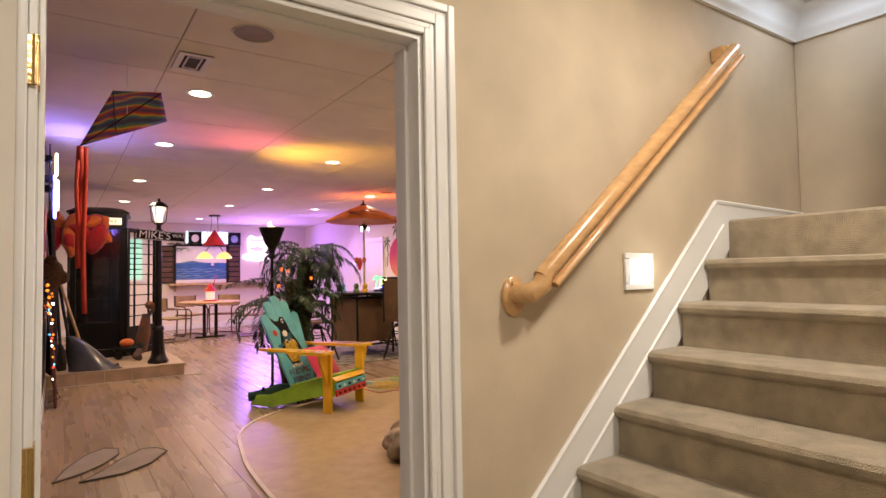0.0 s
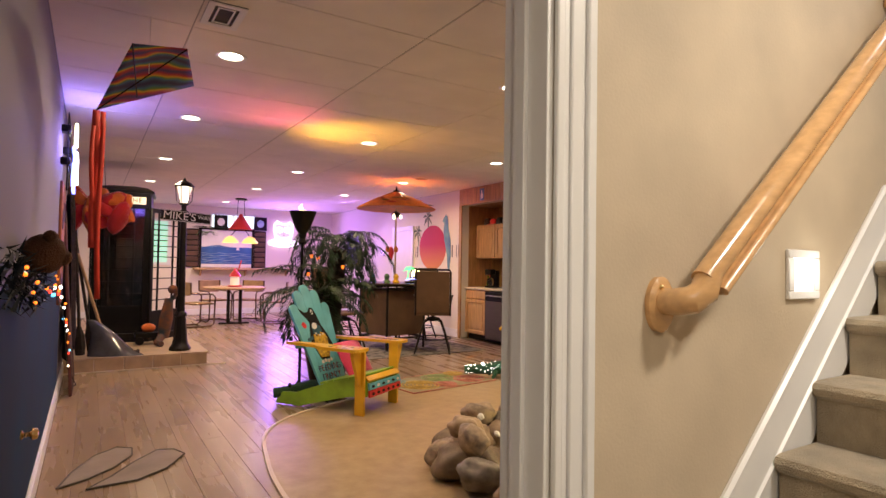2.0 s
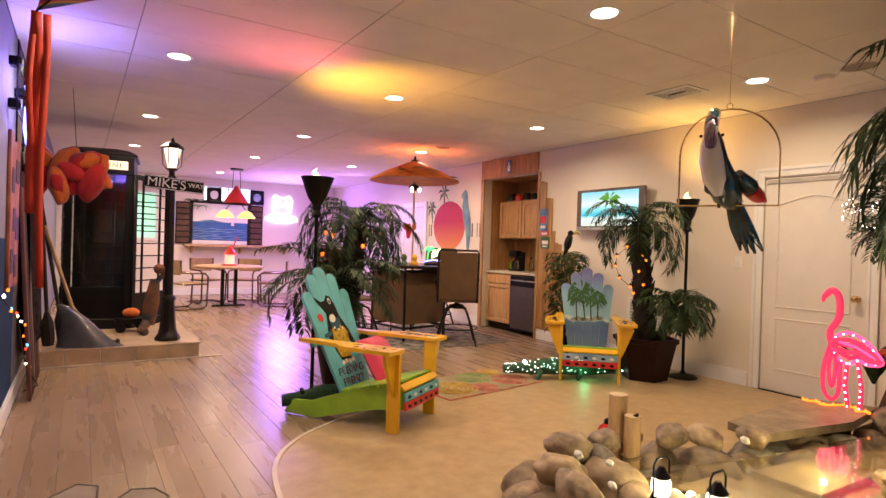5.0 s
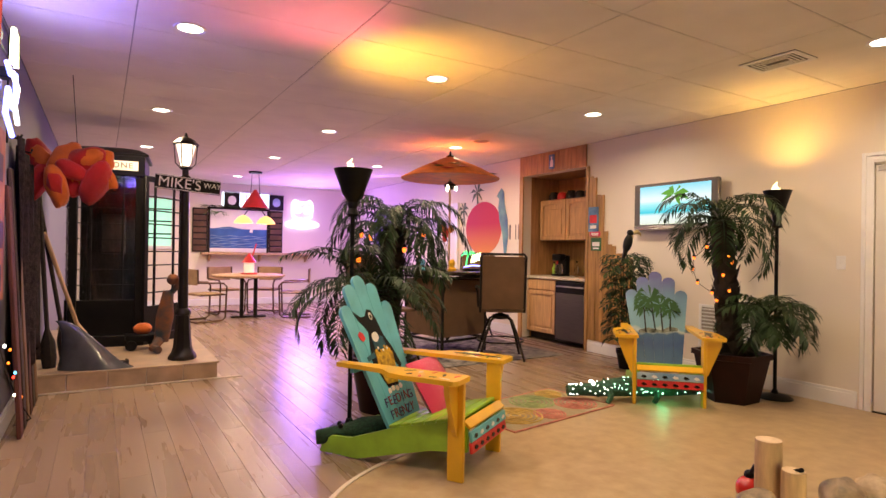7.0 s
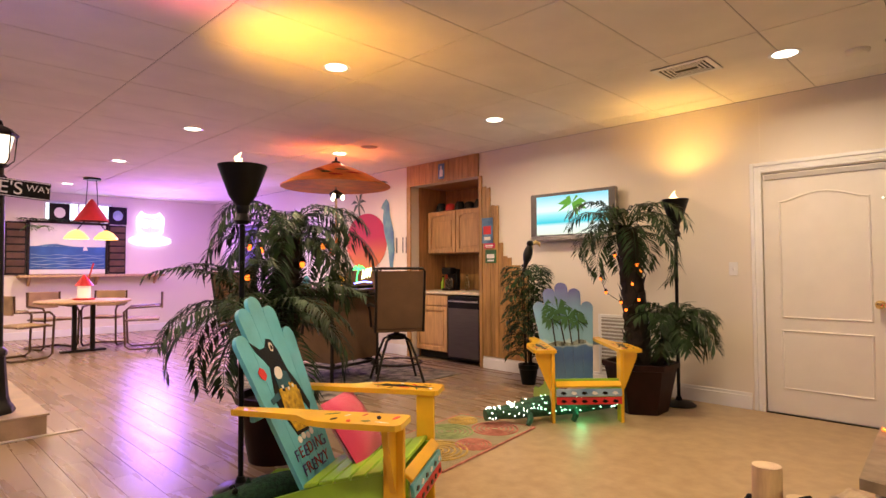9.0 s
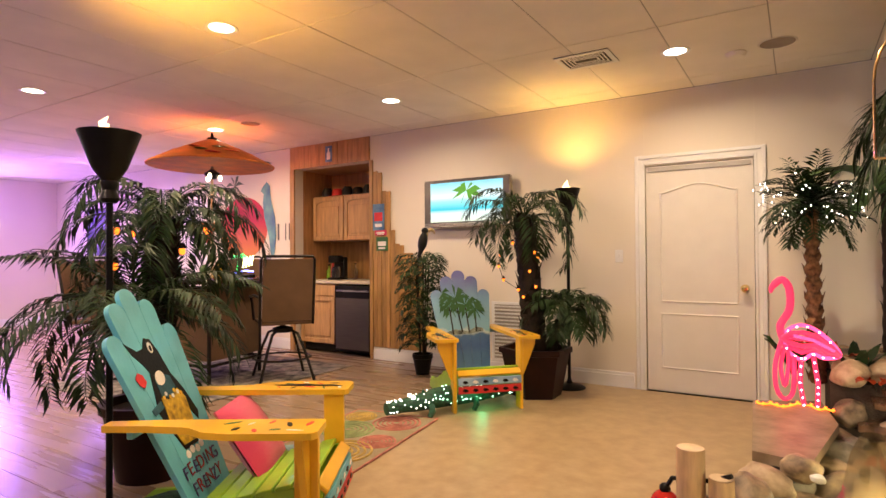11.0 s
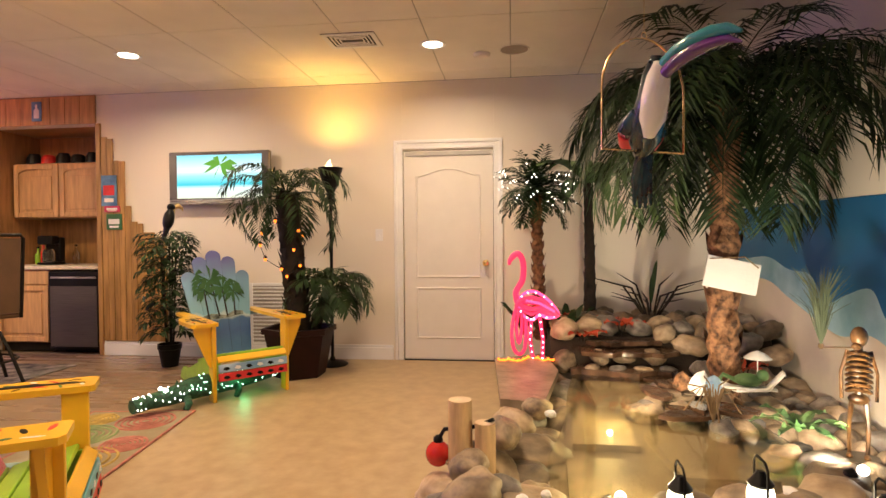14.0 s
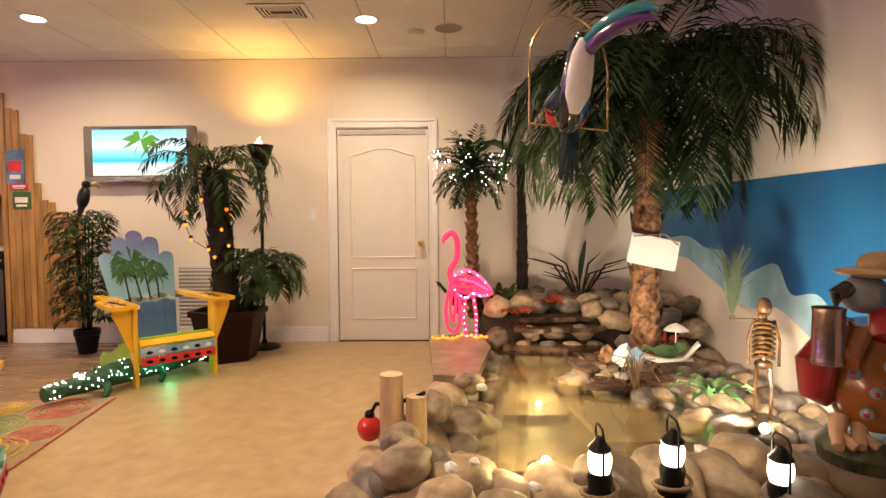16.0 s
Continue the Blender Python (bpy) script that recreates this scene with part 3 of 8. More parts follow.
# high window in the far wall
wn = thing("window_1", "small high window with bright frosted daylight", "window", Matrix.Translation((3.34, YN + 0.05, 2.31)), kind="structure")
m = M().box((-0.56, -0.02, -0.19), (0.56, 0.03, -0.15), 0.003).box((-0.56, -0.02, 0.15), (0.56, 0.03, 0.19), 0.003).box((-0.56, -0.02, -0.15), (-0.52, 0.03, 0.15), 0.003).box((0.52, -0.02, -0.15), (0.56, 0.03, 0.15), 0.003).box((-0.015, -0.02, -0.15), (0.015, 0.03, 0.15), 0.003)
part("window_frame", m, TRIM, wn)
for s in (-1, 1):
    part("pane", M().box((s * 0.268 - 0.252, 0, -0.15), (s * 0.268 + 0.252, 0.006, 0.15), 0.001), mat("daylit_pane", (0.8, 0.9, 1), 0.4, emit=2.6, ecol=(0.75, 0.88, 1), bump=0), wn)

# floor planks: courses along y, staggered; the nearest are single pieces
PW, PL = 0.155, 1.25
cells = []
x = XW + 0.02
c = 0
while x < XE - 0.02:
    y = YS - (c * 0.47 % PL)
    while y < YN:
        ya, yb, xb = max(y, YS + 0.02), min(y + PL, YN - 0.01), min(x + PW, XE - 0.01)
        cx, cy = (x + xb) / 2, (ya + yb) / 2
        if yb - ya > 0.05:
            cells.append((x, xb, ya, yb, cx < 1.7 and cy < 8 or (cy > 4.5 and cy < 9.6)))
        y += PL
    x += PW
    c += 1
near = [q for q in cells if q[4]][:300]
rest = [q for q in cells if q not in near]
PIECES = near
m = M()
for xa, xb, ya, yb, _ in rest:
    m.box((xa + 0.0006, ya + 0.0006, -0.011), (xb - 0.0006, yb - 0.0006, 0.0), 0.001)
FLOOR = thing("floor", "light hickory plank flooring", "floor", kind="structure")
far = part("far_planks", m, PLANK, FLOOR, smooth=False)
far["kind"] = "stuff"

# ---------- plants ----------
def frond(m, base, az, el, length, droop, n=20, leaf=0.2, wid=0.011, lean=0.0, r=0.007, sag=0.5):
    """One feather leaf: a bending rib with two rows of narrow leaflets."""
    p = Vector(base)
    pts = []
    for i in range(n + 1):
        s = i / n
        e = el - droop * s ** 1.25
        d = Vector((math.cos(az) * math.cos(e), math.sin(az) * math.cos(e), math.sin(e)))
        pts.append((p.copy(), d))
        p += d * (length / n)
    m.tube([q for q, _ in pts[::2]], [r * (1 - 0.8 * i / n) for i in range(0, n + 1, 2)], 4)
    for i, (q, d) in enumerate(pts):
        s = i / n
        if s < 0.12:
            continue
        ln = leaf * (0.45 + 0.75 * math.sin(math.pi * (0.12 + 0.8 * s)))
        side = d.cross(Vector((0, 0, 1)))
        side = side.normalized() if side.length > 0.05 else Vector((-math.sin(az), math.cos(az), 0))
        up = side.cross(d)
        for sg in (-1, 1):
            j = rng.uniform(-0.15, 0.15)
            v = (d * (0.62 + j) + side * sg * 0.8 + up * rng.uniform(-0.05, 0.25)).normalized()
            tip = q + v * ln * rng.uniform(0.8, 1.1) + Vector((0, 0, -ln * sag * rng.uniform(0.4, 1.0)))
            mid = q + v * ln * 0.5 + Vector((0, 0, -ln * sag * 0.12))
            c = (tip - q).cross(Vector((0, 0, 1)).lerp(up, 0.6)).normalized() * wid
            nrm = c.cross(tip - q).normalized() * wid * 0.35
            m.add([q, mid + c + nrm, tip, mid - c + nrm, mid], [(0, 1, 4), (1, 2, 4), (4, 2, 3), (0, 4, 3)])
    return m


def crown(base, count, length, leaf, el=(0.1, 1.2), droop=(1.3, 2.2), n=18, wid=0.011, sag=0.5, az0=0.0):
    m = M()
    for i in range(count):
        az = az0 + i * 2.399 + rng.uniform(-0.2, 0.2)
        f = i / max(1, count - 1)
        frond(m, Vector(base) + Vector((0, 0, -0.06 * f)), az, el[1] + (el[0] - el[1]) * f + rng.uniform(-0.1, 0.1), length * rng.uniform(0.82, 1.1), rng.uniform(*droop), n, leaf, wid, sag=sag)
    return m


def trunk(pts, r0, r1, rough=0.12):
    """A tapered trunk with overlapping leaf-base scales."""
    m = M()
    pts = [Vector(p) for p in pts]
    k = 26
    path = []
    for i in range(k + 1):
        s = i / k * (len(pts) - 1)
        a = min(int(s), len(pts) - 2)
        path.append(pts[a].lerp(pts[a + 1], s - a))
    rs = [(r0 + (r1 - r0) * i / k) * (1 + rough * (1 if i % 2 else -0.4)) for i in range(k + 1)]
    m.tube(path, rs, 10)
    for i in range(1, k):
        for j in range(3):
            a = i * 1.3 + j * 2.094
            d = Vector((math.cos(a), math.sin(a), 0))
            q = path[i] + d * rs[i] * 0.9
            sd = Vector((-d.y, d.x, 0)) * rs[i] * 0.42
            m.add([q + sd, q - sd, q + d * rs[i] * 0.38 + Vector((0, 0, rs[i] * 0.9)), q - Vector((0, 0, rs[i] * 0.7))], [(0, 1, 2), (0, 2, 1), (0, 3, 1)])
    return m


def pot(parent, r, h, material, n=22, taper=0.72, name="pot"):
    part(name, M().lathe([(r * taper, 0.0), (r * taper * 1.01, 0.01), (r * 0.98, h - 0.05), (r * 1.06, h - 0.045), (r * 1.06, h), (r * 0.93, h), (r * 0.9, h - 0.05)], n), material, parent)
    part("soil", M().lathe([(0.001, h - 0.05), (r * 0.9, h - 0.045)], n, cap=False), SOIL, parent)


def bulbs(parent, spots, material, r=0.011, name="bulb"):
    for q in spots:
        part(name, M().ball(q, (r, r, r * 1.3), 8, 6), material, parent)


# tall two-headed palm behind the near chair
pa = thing("potted_palm", "tall artificial palm with a low side crown in a dark pot", "palm", Matrix.Translation((2.50, 6.25, 0)), group="indoor palms")
pot(pa, 0.25, 0.42, POT)
part("trunk", trunk([(0, 0, 0.36), (0.08, 0.06, 0.95), (0.16, 0.16, 1.44)], 0.10, 0.085), DBARK, pa)
part("crown", crown((0.16, 0.16, 1.43), 25, 0.74, 0.13, (0.2, 1.25), (1.9, 2.9), 34, 0.0095, 0.7), LEAF, pa)
part("side_trunk", trunk([(-0.05, -0.02, 0.36), (-0.12, -0.02, 0.95)], 0.06, 0.045), DBARK, pa)
part("side_crown", crown((-0.12, -0.02, 0.95), 24, 0.76, 0.135, (0.0, 1.0), (1.3, 2.2), 34, 0.0095, 0.6, az0=2.0), LEAF, pa)
lt = thing("string_lights", "string of amber tiki lights draped in the palm", "string lights", Matrix.Translation((2.50, 6.25, 0)), group="amber string lights")
spots = [(-0.20, 0.0, 1.36), (-0.15, -0.06, 1.34), (-0.27, -0.12, 1.17), (0.36, 0.02, 1.38), (0.12, -0.1, 1.25)]
part("wire", M().tube([(-0.3, -0.1, 1.2), (-0.2, 0, 1.4), (0, 0.02, 1.46), (0.2, -0.02, 1.44), (0.36, 0.02, 1.41)], 0.003, 5), BLACK, lt)
bulbs(lt, spots, ORB, 0.018)
for q in spots:
    part("cap", M().lathe([(0.026, 0), (0.012, 0.03), (0.004, 0.034)], 10, Matrix.Translation((q[0], q[1], q[2] + 0.015))), BLACK, lt)

# palm beside the television
pb = thing("potted_palm", "artificial palm with a drooping low crown in a dark red pot", "palm", Matrix.Translation((5.26, 5.10, 0)), group="indoor palms")
pot(pb, 0.30, 0.42, POT, 6)
part("trunk", trunk([(0, 0, 0.36), (-0.01, 0.05, 1.0), (-0.03, 0.09, 1.56)], 0.10, 0.085), DBARK, pb)
part("crown", crown((-0.03, 0.09, 1.55), 18, 0.68, 0.14, (0.2, 1.25), (1.9, 2.9), 28, 0.010, 0.6), LEAF, pb)
part("side_trunk", trunk([(0.05, -0.1, 0.36), (0.15, -0.22, 0.74)], 0.05, 0.04), DBARK, pb)
part("side_crown", crown((0.15, -0.22, 0.74), 22, 0.46, 0.14, (0.2, 1.2), (1.5, 2.5), 26, 0.010, 0.6), LEAF, pb)
lt = thing("string_lights", "string of amber tiki lights wound round the palm trunk", "string lights", Matrix.Translation((5.26, 5.10, 0)), group="amber string lights")
spots = [(-0.15, 0.14, 1.32), (-0.17, 0.25, 1.22), (-0.16, 0.27, 1.12), (-0.13, 0.24, 1.0), (-0.13, 0.1, 0.92), (-0.15, -0.06, 1.24), (-0.15, -0.09, 1.19), (-0.16, -0.02, 1.08), (-0.15, -0.07, 0.95), (-0.14, 0.05, 0.86)]
part("wire", M().tube([spots[i] for i in (4, 3, 2, 1, 0, 5, 6, 7, 8, 9)], 0.003, 5), BLACK, lt)
bulbs(lt, spots, ORB, 0.0125)
for q in spots:
    part("cap", M().lathe([(0.018, 0), (0.009, 0.02), (0.003, 0.026)], 10, Matrix.Translation((q[0], q[1], q[2] + 0.010))), DBARK, lt)

# bushy plant with a toucan
pc = thing("potted_bamboo_palm", "slim bushy artificial plant in a small black pot", "plant", Matrix.Translation((5.50, 6.45, 0)))
pot(pc, 0.10, 0.21, BLACK)
m = M()
for i in range(5):
    m.tube([(0.03 * math.cos(i * 1.3), 0.03 * math.sin(i * 1.3), 0.16), (0.07 * math.cos(i * 1.3), 0.07 * math.sin(i * 1.3), 1.15)], 0.008, 6)
part("stem", m, DBARK, pc)
m = M()
for i in range(85):
    a, z = i * 2.4, 0.26 + 0.96 * (i / 85) ** 0.8
    frond(m, (0.05 * math.cos(a), 0.05 * math.sin(a), z), a, 0.5, rng.uniform(0.14, 0.24), 1.3, 6, 0.13, 0.014, r=0.003)
part("foliage", m, LEAF, pc)


def toucan(m4, label, s=1.0):
    m = M()
    m.ball((0, 0, 0), (0.055 * s, 0.05 * s, 0.11 * s), 14, 10, Matrix.Rotation(radians(14), 4, "X"))
    m.ball((0, -0.03 * s, 0.12 * s), (0.036 * s, 0.04 * s, 0.036 * s), 12, 8)
    m.tube([(0, 0.02, -0.08 * s), (0, 0.06, -0.2 * s)], [0.03 * s, 0.012 * s], 6)
    k0 = len(m.f)
    m.tube([(0, -0.048 * s, 0.128 * s), (0, -0.075 * s, 0.118 * s), (0, -0.11 * s, 0.137 * s), (0, -0.15 * s, 0.115 * s), (0, -0.165 * s, 0.085 * s)], [0.02 * s, 0.021 * s, 0.023 * s, 0.016 * s, 0.004], 10)
    m.ball((0, -0.045 * s, 0.075 * s), (0.03 * s, 0.022 * s, 0.035 * s), 10, 7)
    ob = solo("toucan_figure", m, BLACK, label, "bird figure", at=m4)
    ob.data.materials.append(mat("pale_bill_paint", (0.55, 0.40, 0.16), 0.4, var=0.3))
    ob.data.polygons.foreach_set("material_index", [0] * k0 + [1] * (len(m.f) - k0))
    return ob


toucan(pose(5.47, 6.42, 1.36, 0, 0, 70), "black toucan figure with a pale bill on the bushy plant", 0.95)


# ---------- torches ----------
def torch(x, y, h, r, label):
    t = thing("floor_torch", label, "floor lamp", Matrix.Translation((x, y, 0)), group="tiki floor torches")
    part("base", M().lathe([(0.14, 0), (0.145, 0.012), (0.12, 0.03), (0.03, 0.05), (0.02, 0.08)], 26), BLACK, t)
    part("pole", M().lathe([(0.015, 0.05), (0.015, h - 0.30)], 12), BLACK, t)
    part("collar", M().lathe([(0.03, h - 0.33), (0.045, h - 0.31), (0.03, h - 0.27), (0.04, h - 0.24), (0.028, h - 0.2)], 16), BLACK, t)
    part("bowl", M().lathe([(0.03, h - 0.235), (r * 0.55, h - 0.17), (r, h), (r * 0.96, h), (r * 0.5, h - 0.16), (0.01, h - 0.2)], 26), BLACK, t, "black flared bowl")
    m = M()
    for i in range(4):
        a = i * 1.7
        q = Vector((0.02 * math.cos(a), 0.02 * math.sin(a), h - 0.06))
        k = 0.06 + 0.022 * (i % 3)
        m.tube([q, q + Vector((0.012, 0, k * 0.5)), q + Vector((-0.006 * i, 0.01, k)), q + Vector((0.01, 0, k * 1.3))], [0.022, 0.028, 0.016, 0.002], 8)
    part("flame", m, FLAME, t, "glowing silk flame")
    return t


torch(2.08, 5.89, 1.80, 0.135, "black tiki floor torch with a lit silk flame")
torch(5.655, 4.94, 1.82, 0.115, "slim black tiki floor torch lit against the wall")


# ---------- adirondack chairs ----------
def gradient_paint(name, stops, z0, z1, rough=0.4):
    """Brushed paint whose colour changes with height, streaked by noise."""
    mt = bpy.data.materials.new(name)
    mt.use_nodes = True
    nt = mt.node_tree
    tc, sp, nz, ma, mr, cr = (nt.nodes.new("ShaderNode" + k) for k in ("TexCoord", "SeparateXYZ", "TexNoise", "Math", "MapRange", "ValToRGB"))
    nz.inputs["Scale"].default_value = 9
    ma.operation = "MULTIPLY_ADD"
    ma.inputs[1].default_value = 0.12
    mr.inputs["From Min"].default_value, mr.inputs["From Max"].default_value = z0 + 0.06, z1 + 0.06
    nt.links.new(tc.outputs["Object"], sp.inputs[0])
    nt.links.new(tc.outputs["Object"], nz.inputs["Vector"])
    nt.links.new(nz.outputs["Fac"], ma.inputs[0])
    nt.links.new(sp.outputs["Z"], ma.inputs[2])
    nt.links.new(ma.outputs[0], mr.inputs[0])
    nt.links.new(mr.outputs[0], cr.inputs[0])
    e = cr.color_ramp.elements
    e[0].position, e[0].color = stops[0][0], (*stops[0][1], 1)
    e[1].position, e[1].color = stops[-1][0], (*stops[-1][1], 1)
    for q, c in stops[1:-1]:
        e.new(q).color = (*c, 1)
    nt.links.new(cr.outputs[0], nt.nodes["Principled BSDF"].inputs["Base Color"])
    nt.nodes["Principled BSDF"].inputs["Roughness"].default_value = rough
    return mt


SEASCAPE = gradient_paint("seascape_paint", ((0.0, (0.10, 0.24, 0.42)), (0.34, (0.04, 0.10, 0.26)), (0.42, (0.05, 0.13, 0.28)), (0.46, (0.55, 0.62, 0.60)), (0.5, (0.22, 0.44, 0.56)), (0.76, (0.22, 0.42, 0.62)), (1.0, (0.16, 0.17, 0.44))), 0.12, 0.95)
DKTEAL = mat("dark_teal_paint", (0.02, 0.10, 0.14), 0.5, var=0.4, scale=20)
SPOTY = mat("speckled_yellow_paint", (0.42, 0.22, 0.01), 0.4, var=0.5, scale=32, col2=(0.80, 0.52, 0.03))


def deck_chair(m4, label, back_mats, art):
    c = thing("adirondack_chair", label, "chair", m4, group="painted adirondack chairs")
    W_ = 0.255
    for s in (-1, 1):
        part("leg", M().box((s * W_ - 0.013, -0.045, 0), (s * W_ + 0.013, 0.045, 0.515), 0.004), YEL, c)
        # gusset on the outside of the leg, under the overhanging arm
        gx = [(s * (W_ + 0.0135), 0.514), (s * (W_ + 0.125), 0.514), (s * (W_ + 0.12), 0.47), (s * (W_ + 0.03), 0.25), (s * (W_ + 0.0135), 0.23)]
        part("arm_gusset", M().prism(gx, 0.026, Matrix.Translation((0, -0.013, 0))), YEL, c)
        xs = [(-0.025, -0.055), (-0.01, -0.068), (0.125, -0.068), (0.148, -0.05), (0.152, 0.0), (0.150, 0.24), (0.13, 0.33), (0.075, 0.40), (0.055, 0.55), (0.05, 0.72), (-0.01, 0.72), (-0.025, 0.50)]
        arm = M().prism([(s * (x + W_), y) for x, y in xs], 0.024, Matrix.Translation((0, 0, 0.54)) @ Matrix.Rotation(radians(-90), 4, "X"))
        arm_ob = part("armrest", arm, YEL, c)
        st = [(-0.055, 0.15), (-0.055, 0.275), (-0.02, 0.298), (0.10, 0.28), (0.36, 0.215), (0.52, 0.16), (0.66, 0.11), (0.80, 0.10), (0.86, 0.055), (0.88, 0.0), (0.62, 0.0), (0.40, 0.06), (0.15, 0.125)]
        part("side_rail", M().prism(st, 0.022, Matrix.Translation((s * (W_ - 0.026) + 0.011, 0, 0)) @ Matrix.Rotation(radians(90), 4, "Z")), LIME, c)
        # small painted designs on the arms
        r6 = random.Random(6 + s)
        for k in range(9):
            y, x = -0.02 + 0.035 * k, s * (W_ + 0.025 + 0.075 * (k % 2) + r6.uniform(-0.012, 0.02))
            L, w, an = r6.uniform(0.016, 0.034), r6.uniform(0.005, 0.010), r6.uniform(0, 3.1)
            pts = [(x + L * math.cos(q) * math.cos(an) - w * math.sin(q) * math.sin(an), y + L * math.cos(q) * math.sin(an) + w * math.sin(q) * math.cos(an)) for q in [2 * math.pi * i / 12 for i in range(12)]]
            part("painted_mark", M().prism(pts, 0.0015, Matrix.Translation((0, 0, 0.5412)) @ Matrix.Rotation(radians(-90), 4, "X")), (RED, WHITE, BLACK, GREENP, RED)[(k + (s > 0)) % 5] if art else (RED, BLACK, BLACK)[k % 3], arm_ob)
        if art and s > 0 or not art:
            crocp = [(0.02, -0.03), (0.05, 0.02), (0.045, 0.09), (0.07, 0.14), (0.06, 0.24), (0.04, 0.29), (0.03, 0.24), (0.02, 0.15), (0.03, 0.10), (0.02, 0.05)]
            part("painted_mark", M().prism([(s * (x + W_ + 0.02), y) for x, y in crocp], 0.0015, Matrix.Translation((0, 0, 0.5424)) @ Matrix.Rotation(radians(-90), 4, "X")), BLACK, arm_ob)
    part("back_brace", M().box((-0.29, 0.615, 0.485), (0.29, 0.64, 0.515), 0.004), AQUA if art else SKYB, c)
    # seat slats from the front apron up and back
    run = [(-0.075, 0.172, 82), (-0.072, 0.230, 80), (-0.05, 0.287, 38)]
    cols = [RED, SKYB if not art else AQUA, YEL]
    for (y, z, a), mt in zip(run, cols):
        sl = part("seat_slat", M().box((-W_ + 0.015, -0.027, -0.009), (W_ - 0.015, 0.027, 0.009), 0.004, pose(0, y, z, a, 0, 0)), mt, c)
        if mt is not YEL:
            for k in range(6):
                px = -0.19 + 0.076 * k
                part("painted_mark", M().prism([(px - 0.022, z - 0.004), (px - 0.01, z + 0.012), (px + 0.012, z + 0.008), (px + 0.024, z - 0.006), (px, z - 0.014)], -0.0025, Matrix.Translation((0, y - 0.0105, 0))), BLACK if mt is RED else (WHITE if k % 2 else BLACK), sl)
    for k in range(6):
        y = 0.02 + 0.072 * k
        part("seat_slat", M().box((-W_ + 0.015, -0.033, -0.009), (W_ - 0.015, 0.033, 0.009), 0.004, pose(0, y, 0.305 - 0.24 * max(0, y - 0.02), -14, 0, 0)), LIME, c)
    # close-set back slats with rounded heads, widening upward
    b0 = pose(0, 0.44, 0.17, -24, 0, 0)
    heads = (0.74, 0.865, 0.92, 0.865, 0.74)
    slats = []
    for i, h in enumerate(heads):
        o = i - 2
        pts = [(o * 0.070 - 0.0342, 0.0), (o * 0.070 + 0.0342, 0.0)]
        hc = h - 0.052
        pitch = 0.070 + 0.046 * hc / 0.9
        for k in range(0, 13):
            q = math.pi * k / 12
            pts.append((o * pitch + (pitch / 2 - 0.0009) * math.cos(q), hc + 0.052 * math.sin(q)))
        slats.append(part("back_slat", M().prism(pts, 0.02, b0), back_mats, c))

    def patch(pts, mt, d=-0.0025):
        part("painted_patch", M().prism(pts, 0.002, b0 @ Matrix.Translation((0, d, 0))), mt, slats[2])

    def oval(x, z, a, h, tilt=0.0):
        return [(x + a * math.cos(q) * math.cos(tilt) - h * math.sin(q) * math.sin(tilt), z + a * math.cos(q) * math.sin(tilt) + h * math.sin(q) * math.cos(tilt)) for q in [2 * math.pi * i / 14 for i in range(14)]]

    if art:
        # a bird in a yellow shirt, plain patches on the back
        patch([(-0.165, 0.70), (-0.10, 0.655), (-0.055, 0.66), (-0.02, 0.70), (0.02, 0.69), (0.045, 0.63), (0.065, 0.53), (0.115, 0.44), (0.15, 0.33), (0.125, 0.30), (0.09, 0.36), (0.05, 0.22), (-0.06, 0.22), (-0.10, 0.31), (-0.13, 0.40), (-0.10, 0.49), (-0.075, 0.56), (-0.10, 0.60), (-0.14, 0.645)], BLACK)
        patch([(-0.075, 0.45), (-0.03, 0.43), (0.06, 0.46), (0.095, 0.41), (0.075, 0.28), (0.05, 0.235), (-0.06, 0.24), (-0.09, 0.32)], SPOTY, -0.0045)
        patch([(-0.065, 0.53), (-0.015, 0.54), (0.045, 0.52), (0.055, 0.47), (0.0, 0.43), (-0.07, 0.455)], DKTEAL, -0.0046)
        patch(oval(-0.03, 0.525, 0.035, 0.03, 0.4), WHITE, -0.0066)
        patch(oval(-0.005, 0.655, 0.016, 0.024), WHITE, -0.0045)
        patch(oval(-0.006, 0.652, 0.008, 0.013), BLACK, -0.0066)
        patch([(-0.185, 0.555), (-0.16, 0.575), (-0.135, 0.56), (-0.125, 0.53), (-0.15, 0.51), (-0.175, 0.525)], RED, -0.0045)
        patch([(-0.17, 0.42), (-0.09, 0.44), (-0.085, 0.41), (-0.16, 0.395)], DKTEAL, -0.0046)
        for k in range(4):
            patch(oval(-0.06 + 0.04 * k, 0.20 + 0.008 * (k % 2), 0.018, 0.016), WHITE, -0.0045)
        for k in range(7):
            patch(oval(-0.06 + 0.022 * k, 0.445 + 0.012 * math.sin(k * 1.9), 0.009, 0.009), WHITE if k % 2 else YEL, -0.0068)
        tm = b0 @ Matrix.Rotation(radians(90), 4, "X")
        for row, zz in (("FEEDING", 0.14), ("FRENZY", 0.065)):
            for k, ch_ in enumerate(row):
                words(ch_, 0.075, 0.0012, INKR if k % 2 else INKB, slats[2], tm @ Matrix.Translation(((k - (len(row) - 1) / 2) * 0.043, zz + 0.005 * (k % 2), 0.003)) @ Matrix.Rotation(radians(7 * math.sin(k * 2.3)), 4, "Z"))
    else:
        # three painted palms over a shore
        rp_ = random.Random(12)
        lay = 0
